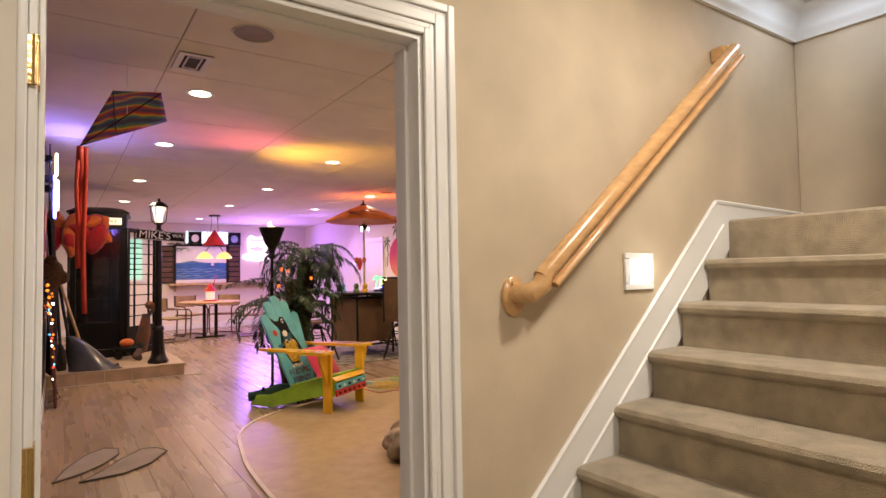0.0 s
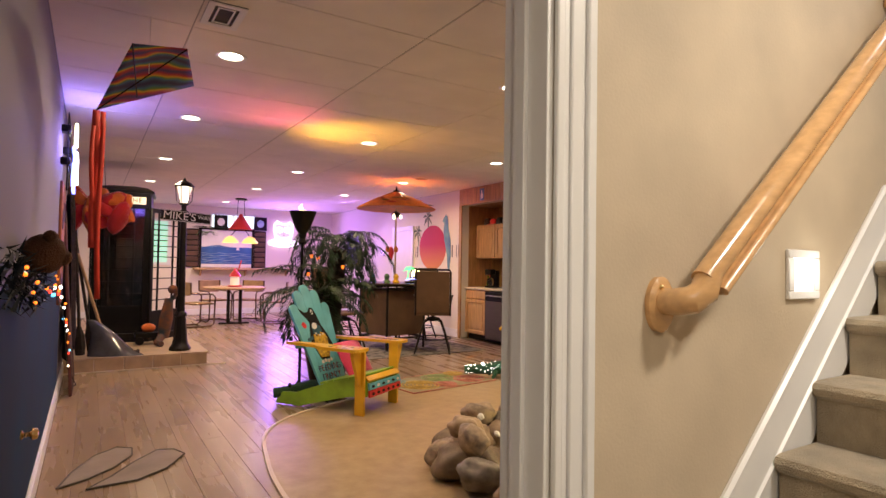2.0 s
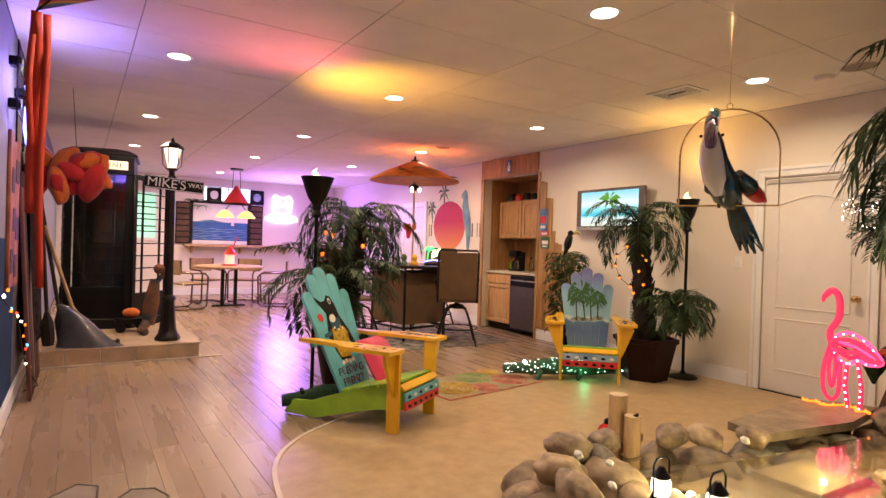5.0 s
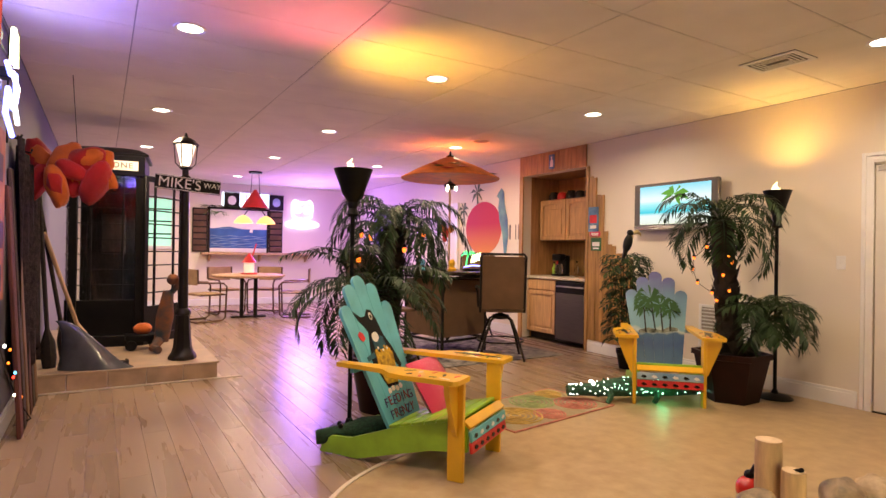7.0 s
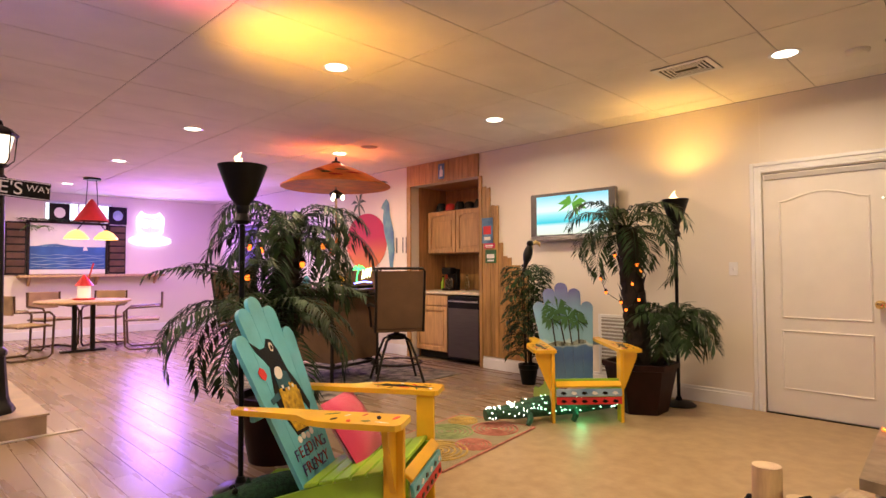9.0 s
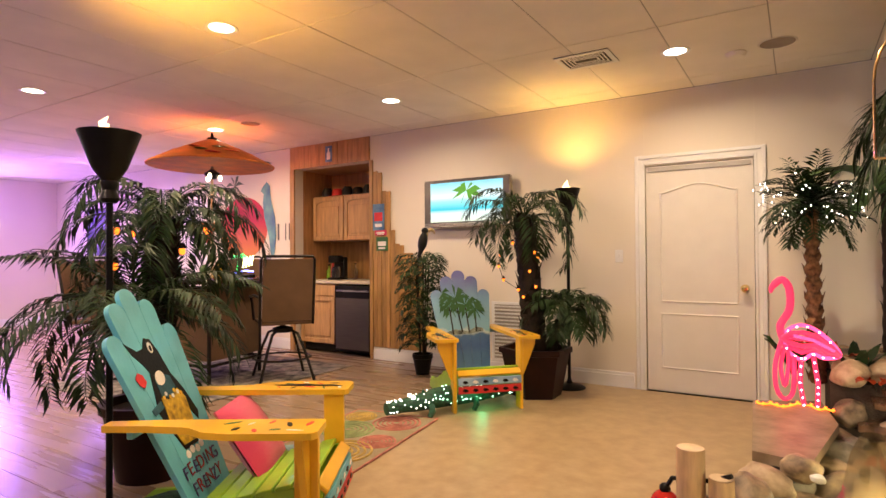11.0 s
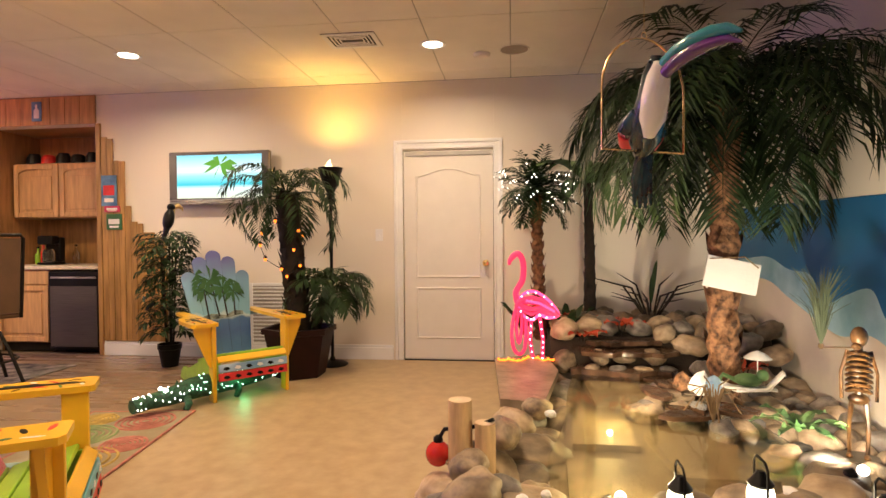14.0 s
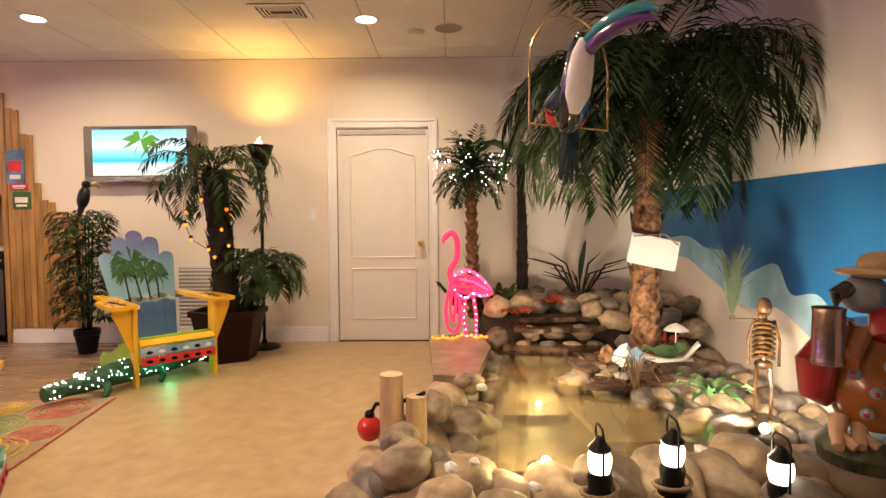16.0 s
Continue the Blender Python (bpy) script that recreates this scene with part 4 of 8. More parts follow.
        for bx, bz, tx, tz, R in ((-0.02, 0.36, -0.05, 0.66, 0.13), (0.04, 0.36, 0.03, 0.60, 0.12), (-0.10, 0.34, -0.11, 0.58, 0.10), (0.10, 0.36, 0.115, 0.56, 0.09)):
            patch([(bx - 0.006, bz), (bx + 0.006, bz), (tx + 0.005, tz), (tx - 0.005, tz)], DBARK, -0.0025 - 0.0003 * lay)
            for k in range(11):
                q = 2 * math.pi * k / 11 + rp_.uniform(-0.2, 0.2)
                r1 = R * rp_.uniform(1.0, 1.4)
                ex, ez = tx + r1 * math.cos(q), tz + r1 * 0.75 * math.sin(q) - 0.35 * R * abs(math.cos(q))
                mx, mz = tx + 0.55 * r1 * math.cos(q), tz + 0.55 * r1 * math.sin(q) + 0.02
                ex = max(-0.20, min(0.20, ex))
                patch([(tx, tz), (mx - 0.012, mz + 0.018), (ex, ez), (mx + 0.012, mz - 0.016)], GREENP, -0.0028 - 0.0004 * lay)
                lay += 0.25
        patch([(-0.16, 0.36), (-0.08, 0.385), (0.03, 0.365), (0.10, 0.40), (0.165, 0.39), (0.165, 0.365), (0.05, 0.345), (-0.16, 0.335)], mat("shore_paint", (0.05, 0.07, 0.05), 0.5, var=0.6, scale=30, col2=(0.35, 0.38, 0.32)), -0.0024)
    return c


INKR = mat("dark_red_paint", (0.24, 0.02, 0.04), 0.5)
INKB = mat("dark_violet_paint", (0.05, 0.03, 0.14), 0.5)
deck_chair(pose(2.47, 4.915, 0.006, 0, 0, 32) @ Matrix.Scale(1.06, 4), "painted wooden adirondack chair, aqua back, yellow arms, lime seat", AQUA, True)
deck_chair(pose(4.61, 5.235, 0.006, 0, 0, -44) @ Matrix.Scale(1.06, 4), "painted wooden adirondack chair with a blue seascape back", SEASCAPE, False)
m = M()
for i in range(9):
    for j in range(9):
        u, v = i / 8 * 2 - 1, j / 8 * 2 - 1
        t = 0.055 * (1 - u ** 4) * (1 - v ** 4) + 0.004
        m.v += [(u * 0.19, -t, v * 0.19), (u * 0.19, t, v * 0.19)]
for i in range(8):
    for j in range(8):
        a, b, c, d = (2 * (i * 9 + j), 2 * ((i + 1) * 9 + j), 2 * ((i + 1) * 9 + j + 1), 2 * (i * 9 + j + 1))
        m.f += [(a, b, c, d), (a + 1, d + 1, c + 1, b + 1)]
solo("pillow", m, PINK, "bright pink throw pillow leaning on the chair", "pillow", at=pose(2.47, 4.915, 0, 0, 0, 32) @ pose(0.13, 0.34, 0.395, -34, 0, 0))

# ---------- rug, leaf mat ----------
rg = thing("rug", "small pastel rug with swirling circles", "rug", pose(3.56, 5.68, 0.0065, 0, 0, 8))
part("pile_sheet", M().box((-0.57, -0.33, 0), (0.57, 0.33, 0.009), 0.003), mat("rug_pile", (0.42, 0.30, 0.16), 0.95, var=0.3, scale=4, bump=0.8, bscale=220, col2=(0.40, 0.37, 0.24)), rg)
RUGC = [mat("rug_yarn", c_, 0.95, var=0.25, scale=14, bump=0.8, bscale=220) for c_ in ((0.55, 0.38, 0.10), (0.30, 0.38, 0.17), (0.52, 0.20, 0.15), (0.26, 0.37, 0.36))]
for k, (x, y, r0, mt) in enumerate(((-0.30, -0.08, 0.20, RUGC[0]), (0.1, 0.12, 0.18, RUGC[1]), (0.36, -0.12, 0.17, RUGC[2]), (-0.05, -0.2, 0.12, RUGC[2]), (-0.42, 0.2, 0.11, RUGC[3]), (0.4, 0.2, 0.11, RUGC[0]))):
    for r in (r0, r0 * 0.8, r0 * 0.6, r0 * 0.4, r0 * 0.2):
        n = 28
        ps = [(x + r * math.cos(2 * math.pi * i / n), y + r * math.sin(2 * math.pi * i / n)) for i in range(n + 1)]
        ps = [(min(0.565, max(-0.565, a)), min(0.325, max(-0.325, b)), 0.0088) for a, b in ps]
        part("swirl", M().tube(ps, 0.009, 5), mt, rg)
part("border", M().box((-0.57, -0.345, 0), (0.57, -0.33, 0.011), 0.003).box((-0.585, -0.345, 0), (-0.57, 0.345, 0.011), 0.003).box((0.57, -0.345, 0), (0.585, 0.345, 0.011), 0.003).box((-0.57, 0.33, 0), (0.57, 0.345, 0.011), 0.003), RUGC[2], rg)

lm = thing("leaf_mat", "grey leaf-shaped mat with a dark outline", "mat")
leafm = mat("grey_mat", (0.26, 0.21, 0.17), 0.9, var=0.2, bump=0.5, bscale=120)
for nm, pts in (("leaf", [(0.16, 4.16), (0.22, 4.40), (0.34, 4.68), (0.47, 4.81), (0.56, 4.74), (0.55, 4.58), (0.44, 4.38), (0.30, 4.24)]), ("leaf", [(0.30, 4.07), (0.42, 4.22), (0.55, 4.43), (0.70, 4.62), (0.80, 4.58), (0.85, 4.45), (0.72, 4.22), (0.55, 4.09)])):
    ob = part(nm, M().prism(pts, 0.004, Matrix.Translation((0, 0, 0.0085)) @ Matrix.Rotation(radians(-90), 4, "X")), leafm, lm)
    part("outline", M().tube([(x, y, 0.008) for x, y in pts + pts[:1]], 0.006, 5), mat("mat_edge", (0.09, 0.072, 0.06), 0.9), ob)

# ---------- lighted mesh crocodiles ----------
def croc(m4, label, L, body_mat, lit):
    c = thing("crocodile_figure", label, "garden figure", m4)
    pts = [(0, 0, 0.09), (0.10 * L, 0, 0.095), (0.22 * L, 0, 0.10), (0.34 * L, 0, 0.115), (0.48 * L, 0, 0.115), (0.62 * L, 0, 0.10), (0.78 * L, 0.02, 0.08), (0.92 * L, 0.05, 0.06), (L, 0.08, 0.05)]
    rs = [0.045, 0.05, 0.062, 0.078, 0.08, 0.068, 0.048, 0.028, 0.01]
    part("body", M().tube(pts, rs, 14), body_mat, c)
    for x in (0.28, 0.6):
        for s in (-1, 1):
            part("leg", M().tube([(x * L, s * 0.05, 0.08), (x * L - 0.02, s * 0.11, 0.05), (x * L - 0.05, s * 0.12, 0.012)], [0.03, 0.024, 0.02], 8), body_mat, c)
    for ey in (0.03, -0.03):
        part("eye", M().ball((0.17 * L, ey, 0.155), 0.016, 8, 6), WHB if lit else BLACK, c)
    m = M()
    for i in range(14):
        m.add([(L * (0.25 + 0.05 * i) - 0.015, 0, 0.17 - 0.006 * i), (L * (0.25 + 0.05 * i) + 0.015, 0, 0.17 - 0.006 * i), (L * (0.25 + 0.05 * i), 0.006, 0.2 - 0.008 * i), (L * (0.25 + 0.05 * i), -0.006, 0.19 - 0.008 * i)], [(0, 1, 2), (0, 3, 1), (0, 2, 3), (1, 3, 2)])
    part("ridge", m, body_mat, c)
    if lit:
        r2 = random.Random(9)
        for i in range(150):
            s = r2.random() ** 0.9
            k = min(int(s * 8), 7)
            p = Vector(pts[k]).lerp(Vector(pts[k + 1]), s * 8 - k)
            a = r2.uniform(-0.6, 3.7)
            rr = rs[k] + (rs[k + 1] - rs[k]) * (s * 8 - k) + 0.004
            part("bulb", M().ball((p.x, p.y + math.cos(a) * rr, p.z + math.sin(a) * rr), 0.0045, 6, 4), GRB if s > 0.33 else WHB, c)
    return c


WIRE = mat("green_tinsel_mesh", (0.02, 0.10, 0.05), 0.5, var=0.6, scale=60, bump=1.0, bscale=150)
croc(pose(3.95, 5.72, 0.006, 0, 0, -26), "wire mesh crocodile covered in green and white lights", 1.25, WIRE, True)
croc(pose(1.74, 5.58, 0, 0, 0, -14), "dark green unlit crocodile figure beside the torch", 0.85, mat("dark_green_tinsel", (0.012, 0.05, 0.02), 0.8, var=0.5, scale=50, bump=1.0, bscale=120), False)

# ---------- television ----------
tv = thing("television", "wall-mounted flat television showing a beach scene", "television", Matrix.Translation((5.83, 6.11, 1.78)))
BEZ = mat("tv_bezel", (0.22, 0.205, 0.20), 0.22, metal=0.6, var=0.1)
part("mount", M().box((0.02, -0.2, -0.15), (0.089, 0.2, 0.15), 0.005), BLACK, tv)
part("bezel", M().box((-0.02, -0.52, -0.265), (0.03, 0.52, 0.25), 0.012), BEZ, tv, "glossy silver-grey bezel")
part("speaker_strip", M().box((-0.024, -0.51, -0.262), (-0.006, 0.51, -0.215), 0.006), CHROME, tv)
scr = bpy.data.materials.new("screen_picture")
scr.use_nodes = True
nt = scr.node_tree
tc, sp, cr = nt.nodes.new("ShaderNodeTexCoord"), nt.nodes.new("ShaderNodeSeparateXYZ"), nt.nodes.new("ShaderNodeValToRGB")
mr = nt.nodes.new("ShaderNodeMapRange")
mr.inputs["From Min"].default_value, mr.inputs["From Max"].default_value = -0.2, 0.22
nt.links.new(tc.outputs["Object"], sp.inputs[0])
nt.links.new(sp.outputs["Z"], mr.inputs[0])
nt.links.new(mr.outputs[0], cr.inputs[0])
e = cr.color_ramp.elements
e[0].position, e[0].color = 0.0, (0.85, 0.9, 0.75, 1)
e[1].position, e[1].color = 1.0, (0.25, 0.75, 0.9, 1)
for q, col in ((0.22, (0.8, 0.95, 0.95, 1)), (0.30, (0.05, 0.65, 0.75, 1)), (0.5, (0.4, 0.9, 0.95, 1)), (0.62, (0.9, 1, 1, 1))):
    k = e.new(q)
    k.color = col
pb_ = nt.nodes["Principled BSDF"]
nt.links.new(cr.outputs[0], pb_.inputs["Emission Color"])
pb_.inputs["Emission Strength"].default_value = 1.25
pb_.inputs["Base Color"].default_value = (0.01, 0.01, 0.01, 1)
pb_.inputs["Roughness"].default_value = 0.12
s_ob = part("screen", M().box((-0.026, -0.44, -0.205), (-0.0205, 0.43, 0.215), 0.001), scr, tv, "bright screen with a palm over turquoise water")
glow_leaf = mat("screen_leaf", (0.02, 0.1, 0.02), 0.4, emit=0.6, ecol=(0.22, 0.62, 0.06), bump=0)
m = M()
for k in range(8):
    a = 0.35 + k * 0.8
    tip = (0.19 * math.cos(a), 0.115 * math.sin(a) - 0.02)
    m.prism([(0, 0.02), (tip[0] * 0.5 + 0.016, tip[1] * 0.5 + 0.058), tip, (tip[0] * 0.5 - 0.016, tip[1] * 0.5 - 0.004)], 0.001, Matrix.Translation((-0.0285 - 0.0003 * k, -0.02, 0.10)) @ Matrix.Rotation(radians(-90), 4, "Z"))
part("picture_palm", m, glow_leaf, s_ob)

# ---------- switch, low grille ----------
sw = thing("light_switch", "white wall switch plate with a toggle", "switch", Matrix.Translation((XE, 4.55, 1.2)))
part("plate", M().box((-0.006, -0.036, -0.058), (0, 0.036, 0.058), 0.002), TRIM, sw)
part("toggle", M().box((-0.016, -0.006, -0.012), (-0.006, 0.006, 0.012), 0.002), TRIM, sw)
gr = thing("return_grille", "white louvred return-air grille low on the wall", "vent", Matrix.Translation((XE, 5.58, 0.42)))
m = M().box((-0.012, -0.28, -0.32), (-0.002, -0.25, 0.32), 0.002).box((-0.012, 0.25, -0.32), (-0.002, 0.28, 0.32), 0.002).box((-0.012, -0.25, 0.29), (-0.002, 0.25, 0.32), 0.002).box((-0.012, -0.25, -0.32), (-0.002, 0.25, -0.29), 0.002)
part("frame", m, TRIM, gr)
part("backing", M().box((-0.003, -0.25, -0.29), (-0.0015, 0.25, 0.29), 0.0005), TBAR, gr)
for i in range(16):
    part("slat", M().box((-0.011, -0.25, -0.005), (-0.003, 0.25, 0.009), 0.001, Matrix.Translation((0, 0, -0.27 + 0.036 * i))), TRIM, gr)

# ---------- bar niche ----------
nf = thing("niche_frame", "honey pine slat surround of the bar niche", "wall panelling", kind="structure")
for i in range(8):
    y = 7.475 + i * 0.168
    part("slat", M().box((XE - 0.022, y, 2.36), (XE - 0.001, y + 0.166, CEIL - 0.002), 0.003), SLAT, nf)
for ya, yb in ((8.74, 8.82), (7.425, 7.475)):
    part("slat", M().box((XE - 0.024, ya, 0.0), (XE - 0.001, yb, 2.36), 0.003), SLAT, nf)
sp_ = thing("slat_panel", "stepped honey pine slat panel like a dock fence", "wall panelling", kind="structure")
tops = [2.22, 2.20, 1.98, 1.97, 1.52, 1.36, 1.34, 1.25, 1.25, 1.2, 1.2]
y = 7.42
for i, tz in enumerate(tops):
    part("slat", M().box((XE - 0.02 - 0.003 * (i % 2), y - 0.062, 0.15), (XE - 0.001, y - 0.001, tz), 0.003), SLAT, sp_)
    y -= 0.063
for ya, z0, z1, mt, lab in ((7.33, 1.52, 1.83, SEAB, "blue poster with a red sunset panel"), (7.28, 1.28, 1.44, GREENP, "small painted boat picture"), (7.30, 1.46, 1.52, PINK, "small pink card on the slats")):
    s = thing("wall_sign", lab, "sign", Matrix.Translation((XE - 0.026, ya, (z0 + z1) / 2)), group="bar signs")
    h = (z1 - z0) / 2
    part("board", M().box((-0.006, -0.085, -h), (0.002, 0.085, h), 0.002), mt, s)
    part("picture", M().box((-0.0085, -0.06, -h * 0.3), (-0.006, 0.06, h * 0.35), 0.001), RED if mt is SEAB else WHITE, s)
    part("caption_bar", M().box((-0.0085, -0.05, -h * 0.75), (-0.006, 0.05, -h * 0.5), 0.001), WHITE, s)
s = thing("wall_sign", "small dark bottle-shaped sign on the niche header", "sign", Matrix.Translation((XE - 0.026, 8.12, 2.5)), group="bar signs")
part("board", M().box((-0.006, -0.055, -0.10), (0.002, 0.055, 0.10), 0.002), SEAB, s)
part("picture", M().lathe([(0.03, -0.07), (0.03, 0.01), (0.012, 0.03), (0.012, 0.07)], 12, Matrix.Translation((-0.006, 0, 0)) @ Matrix.Diagonal((0.2, 1, 1, 1))), WHITE, s)


OAKD = mat("oak_door", (0.50, 0.29, 0.135), 0.33, var=0.2, scale=3, bump=0.06, stretch=(10, 10, 1.2), coat=0.3)


def cupboard(name, label, a, b, doors, group, arched=False, drawer=False):
    door_mat = OAKD
    c = thing(name, label, "cabinet", group=group)
    part("body", M().box(a, b, 0.003), CABW, c)
    x = a[0]
    n = doors
    wd = (b[1] - a[1]) / n
    for i in range(n):
        y0, y1 = a[1] + wd * i + 0.008, a[1] + wd * (i + 1) - 0.008
        z0, z1 = a[2] + 0.012, b[2] - 0.012
        if drawer:
            dr = part("drawer", M().box((x - 0.018, y0, z1 - 0.14), (x - 0.001, y1, z1), 0.004), door_mat, c)
            z1 -= 0.155
        d = part("door", M().box((x - 0.010, y0, z0), (x - 0.001, y1, z1), 0.003), door_mat, c)
        m = M()
        for p, q in (((y0, z0), (y0 + 0.055, z1)), ((y1 - 0.055, z0), (y1, z1)), ((y0 + 0.055, z0), (y1 - 0.055, z0 + 0.055)), ((y0 + 0.055, z1 - 0.055), (y1 - 0.055, z1))):
            m.box((x - 0.028, p[0], p[1]), (x - 0.010, q[0], q[1]), 0.005)
        part("door_frame", m, door_mat, d)
        part("raised_panel", M().box((x - 0.020, y0 + 0.085, z0 + 0.085), (x - 0.010, y1 - 0.085, z1 - (0.13 if arched else 0.085)), 0.008), door_mat, d)
        if arched:
            yc, rr = (y0 + y1) / 2, (y1 - y0) / 2 - 0.055
            pts = [(yc - rr, z1 - 0.054)] + [(yc + rr * math.cos(t), z1 - 0.10 + 0.046 * math.sin(t)) for t in [math.pi - math.pi * k / 10 for k in range(11)]] + [(yc + rr, z1 - 0.054)]
            part("arch", M().prism(pts, 0.014, Matrix.Translation((x - 0.0105, 0, 0)) @ Matrix.Rotation(radians(90), 4, "Z")), door_mat, d)
    return c


cupboard("wall_cabinet", "oak wall cabinet with arched doors in the bar niche", (6.24, 7.62, 1.42), (6.605, 8.72, 2.02), 2, "bar cabinets", True)
cupboard("base_cabinet", "oak base cabinet with a drawer beside the fridge", (6.02, 8.12, 0.10), (6.6, 8.73, 0.87), 1, "bar cabinets", False, True)
solo("toe_kick", M().box((6.08, 8.12, 0), (6.6, 8.73, 0.099), 0.002), DBARK, kind="structure", label="dark recessed plinth under the cabinet", category="trim")
solo("counter", M().box((5.98, 7.475, 0.871), (6.605, 8.735, 0.91), 0.008), mat("pale_laminate", (0.55, 0.48, 0.38), 0.35, var=0.2, scale=30, bump=0.02), "pale speckled laminate countertop over the cabinet and fridge", "counter")
solo("backsplash", M().box((6.585, 7.475, 0.912), (6.604, 8.735, 1.41), 0.003), SLAT, "honey wood backsplash", "panel", kind="structure")
fr = thing("mini_fridge", "small black fridge with a dark steel door", "fridge")
part("body", M().box((6.03, 7.52, 0.02), (6.55, 8.10, 0.86), 0.008), BLACK, fr)
dr = part("door", M().box((5.965, 7.52, 0.05), (6.025, 8.10, 0.855), 0.01), BLACK, fr)
part("door_skin", M().box((5.960, 7.545, 0.07), (5.966, 8.075, 0.70), 0.003), DARKSTEEL, dr, "brushed steel skin")
part("handle", M().box((5.955, 7.55, 0.78), (5.965, 8.07, 0.80), 0.003), CHROME, dr)
cm = thing("coffee_maker", "black coffee maker on the counter", "coffee maker", Matrix.Translation((6.3, 8.35, 0.911)))
part("base", M().box((-0.1, -0.09, 0), (0.1, 0.09, 0.03), 0.008), BLACK, cm)
part("tower", M().box((0.02, -0.09, 0.03), (0.1, 0.09, 0.30), 0.01), BLACK, cm)
part("head", M().box((-0.1, -0.09, 0.22), (0.02, 0.09, 0.32), 0.015), BLACK, cm)
part("jug", M().lathe([(0.05, 0.031), (0.062, 0.05), (0.06, 0.13), (0.045, 0.17)], 18, Matrix.Translation((-0.035, 0, 0))), GLASS, cm)
for i, (y, h, mt) in enumerate(((8.55, 0.22, RED), (8.62, 0.18, LIME), (8.15, 0.2, GLASS))):
    b = thing("bottle", ("red", "green", "clear")[i] + " bottle standing on the bar counter", "bottle", Matrix.Translation((6.42, y, 0.911)), group="bar bottles")
    part("glass", M().lathe([(0.03, 0), (0.032, 0.01), (0.032, h * 0.6), (0.012, h * 0.75), (0.012, h)], 14), mt, b)
    part("cap", M().lathe([(0.014, h), (0.014, h + 0.02)], 10), BLACK, b)
for i in range(6):
    b = thing("hat", "dark hat on top of the wall cabinet" if i != 4 else "red hat on top of the wall cabinet", "hat", Matrix.Translation((6.4, 7.72 + 0.18 * i, 2.021)), group="hats on the cabinet")
    part("brim", M().lathe([(0.12, 0), (0.125, 0.008), (0.08, 0.018)], 18), RED if i == 4 else BLACK, b)
    part("top", M().lathe([(0.078, 0.012), (0.075, 0.08), (0.05, 0.11 + 0.02 * (i % 2)), (0.005, 0.12)], 18), RED if i == 4 else IRON, b)

# ---------- wall painting beside the niche ----------
wp = thing("wall_painting", "painted sunset disc with a parrot and palms on the wall", "mural", Matrix.Translation((XE - 0.001, 0, 0)), kind="structure")
W = lambda k=0: Matrix.Translation((-0.001 * k, 0, 0)) @ Matrix.Rotation(radians(90), 4, "Z")
sunm = bpy.data.materials.new("sunset_paint")
sunm.use_nodes = True
nt = sunm.node_tree
tc, sp, cr, mr = nt.nodes.new("ShaderNodeTexCoord"), nt.nodes.new("ShaderNodeSeparateXYZ"), nt.nodes.new("ShaderNodeValToRGB"), nt.nodes.new("ShaderNodeMapRange")
mr.inputs["From Min"].default_value, mr.inputs["From Max"].default_value = 1.15, 1.7
nt.links.new(tc.outputs["Object"], sp.inputs[0])
nt.links.new(sp.outputs["Z"], mr.inputs[0])
nt.links.new(mr.outputs[0], cr.inputs[0])
nt.links.new(cr.outputs[0], nt.nodes["Principled BSDF"].inputs["Base Color"])
cr.color_ramp.elements[0].color, cr.color_ramp.elements[1].color = (0.75, 0.30, 0.05, 1), (0.52, 0.03, 0.07, 1)
nt.nodes["Principled BSDF"].inputs["Roughness"].default_value = 0.7
part("sun_disc", M().prism([(9.77 + 0.50 * math.cos(a), 1.63 + 0.43 * math.sin(a)) for a in [2 * math.pi * i / 36 for i in range(36)]], 0.003, W(2)), sunm, wp)
for px, pz, s in ((9.95, 2.22, 0.20), (10.35, 1.95, 0.17)):
    m = M()
    for k in range(7):
        a = 0.2 + k * 0.9
        m.prism([(px, pz), (px + s * 0.5 * math.cos(a) + 0.02, pz + s * 0.5 * math.sin(a) + 0.05), (px + s * math.cos(a), pz + s * math.sin(a) - 0.03), (px + s * 0.5 * math.cos(a) - 0.02, pz + s * 0.5 * math.sin(a))], 0.003, W(1 + 0.3 * k))
    m.prism([(px - 0.012, pz), (px + 0.012, pz), (px - 0.03, pz - 0.28), (px - 0.05, pz - 0.28)], 0.003, W(1))
    part("palm_shape", m, mat("grey_green_paint", (0.12, 0.16, 0.12), 0.7), wp)
part("parrot_shape", M().prism([(9.36, 2.18), (9.28, 2.24), (9.22, 2.18), (9.20, 2.0), (9.12, 1.75), (9.10, 1.5), (9.14, 1.22), (9.20, 1.22), (9.24, 1.5), (9.33, 1.75), (9.36, 1.95), (9.34, 2.08), (9.40, 2.12)], 0.003, W(5)), mat("parrot_paint", (0.12, 0.25, 0.45), 0.6, var=0.3, col2=(0.2, 0.42, 0.4)), wp)
for i in range(9):
    yb = 10.60 - 0.215 * i
    if 9.28 < yb < 10.22:
        continue
    part("letter_bar", M().box((-0.004, yb - 0.055, 1.44), (-0.001, yb - 0.02, 1.66), 0.001).box((-0.004, yb + 0.03, 1.44), (-0.001, yb + 0.05, 1.66), 0.001), mat("grey_letter_paint", (0.14, 0.13, 0.13), 0.7), wp)

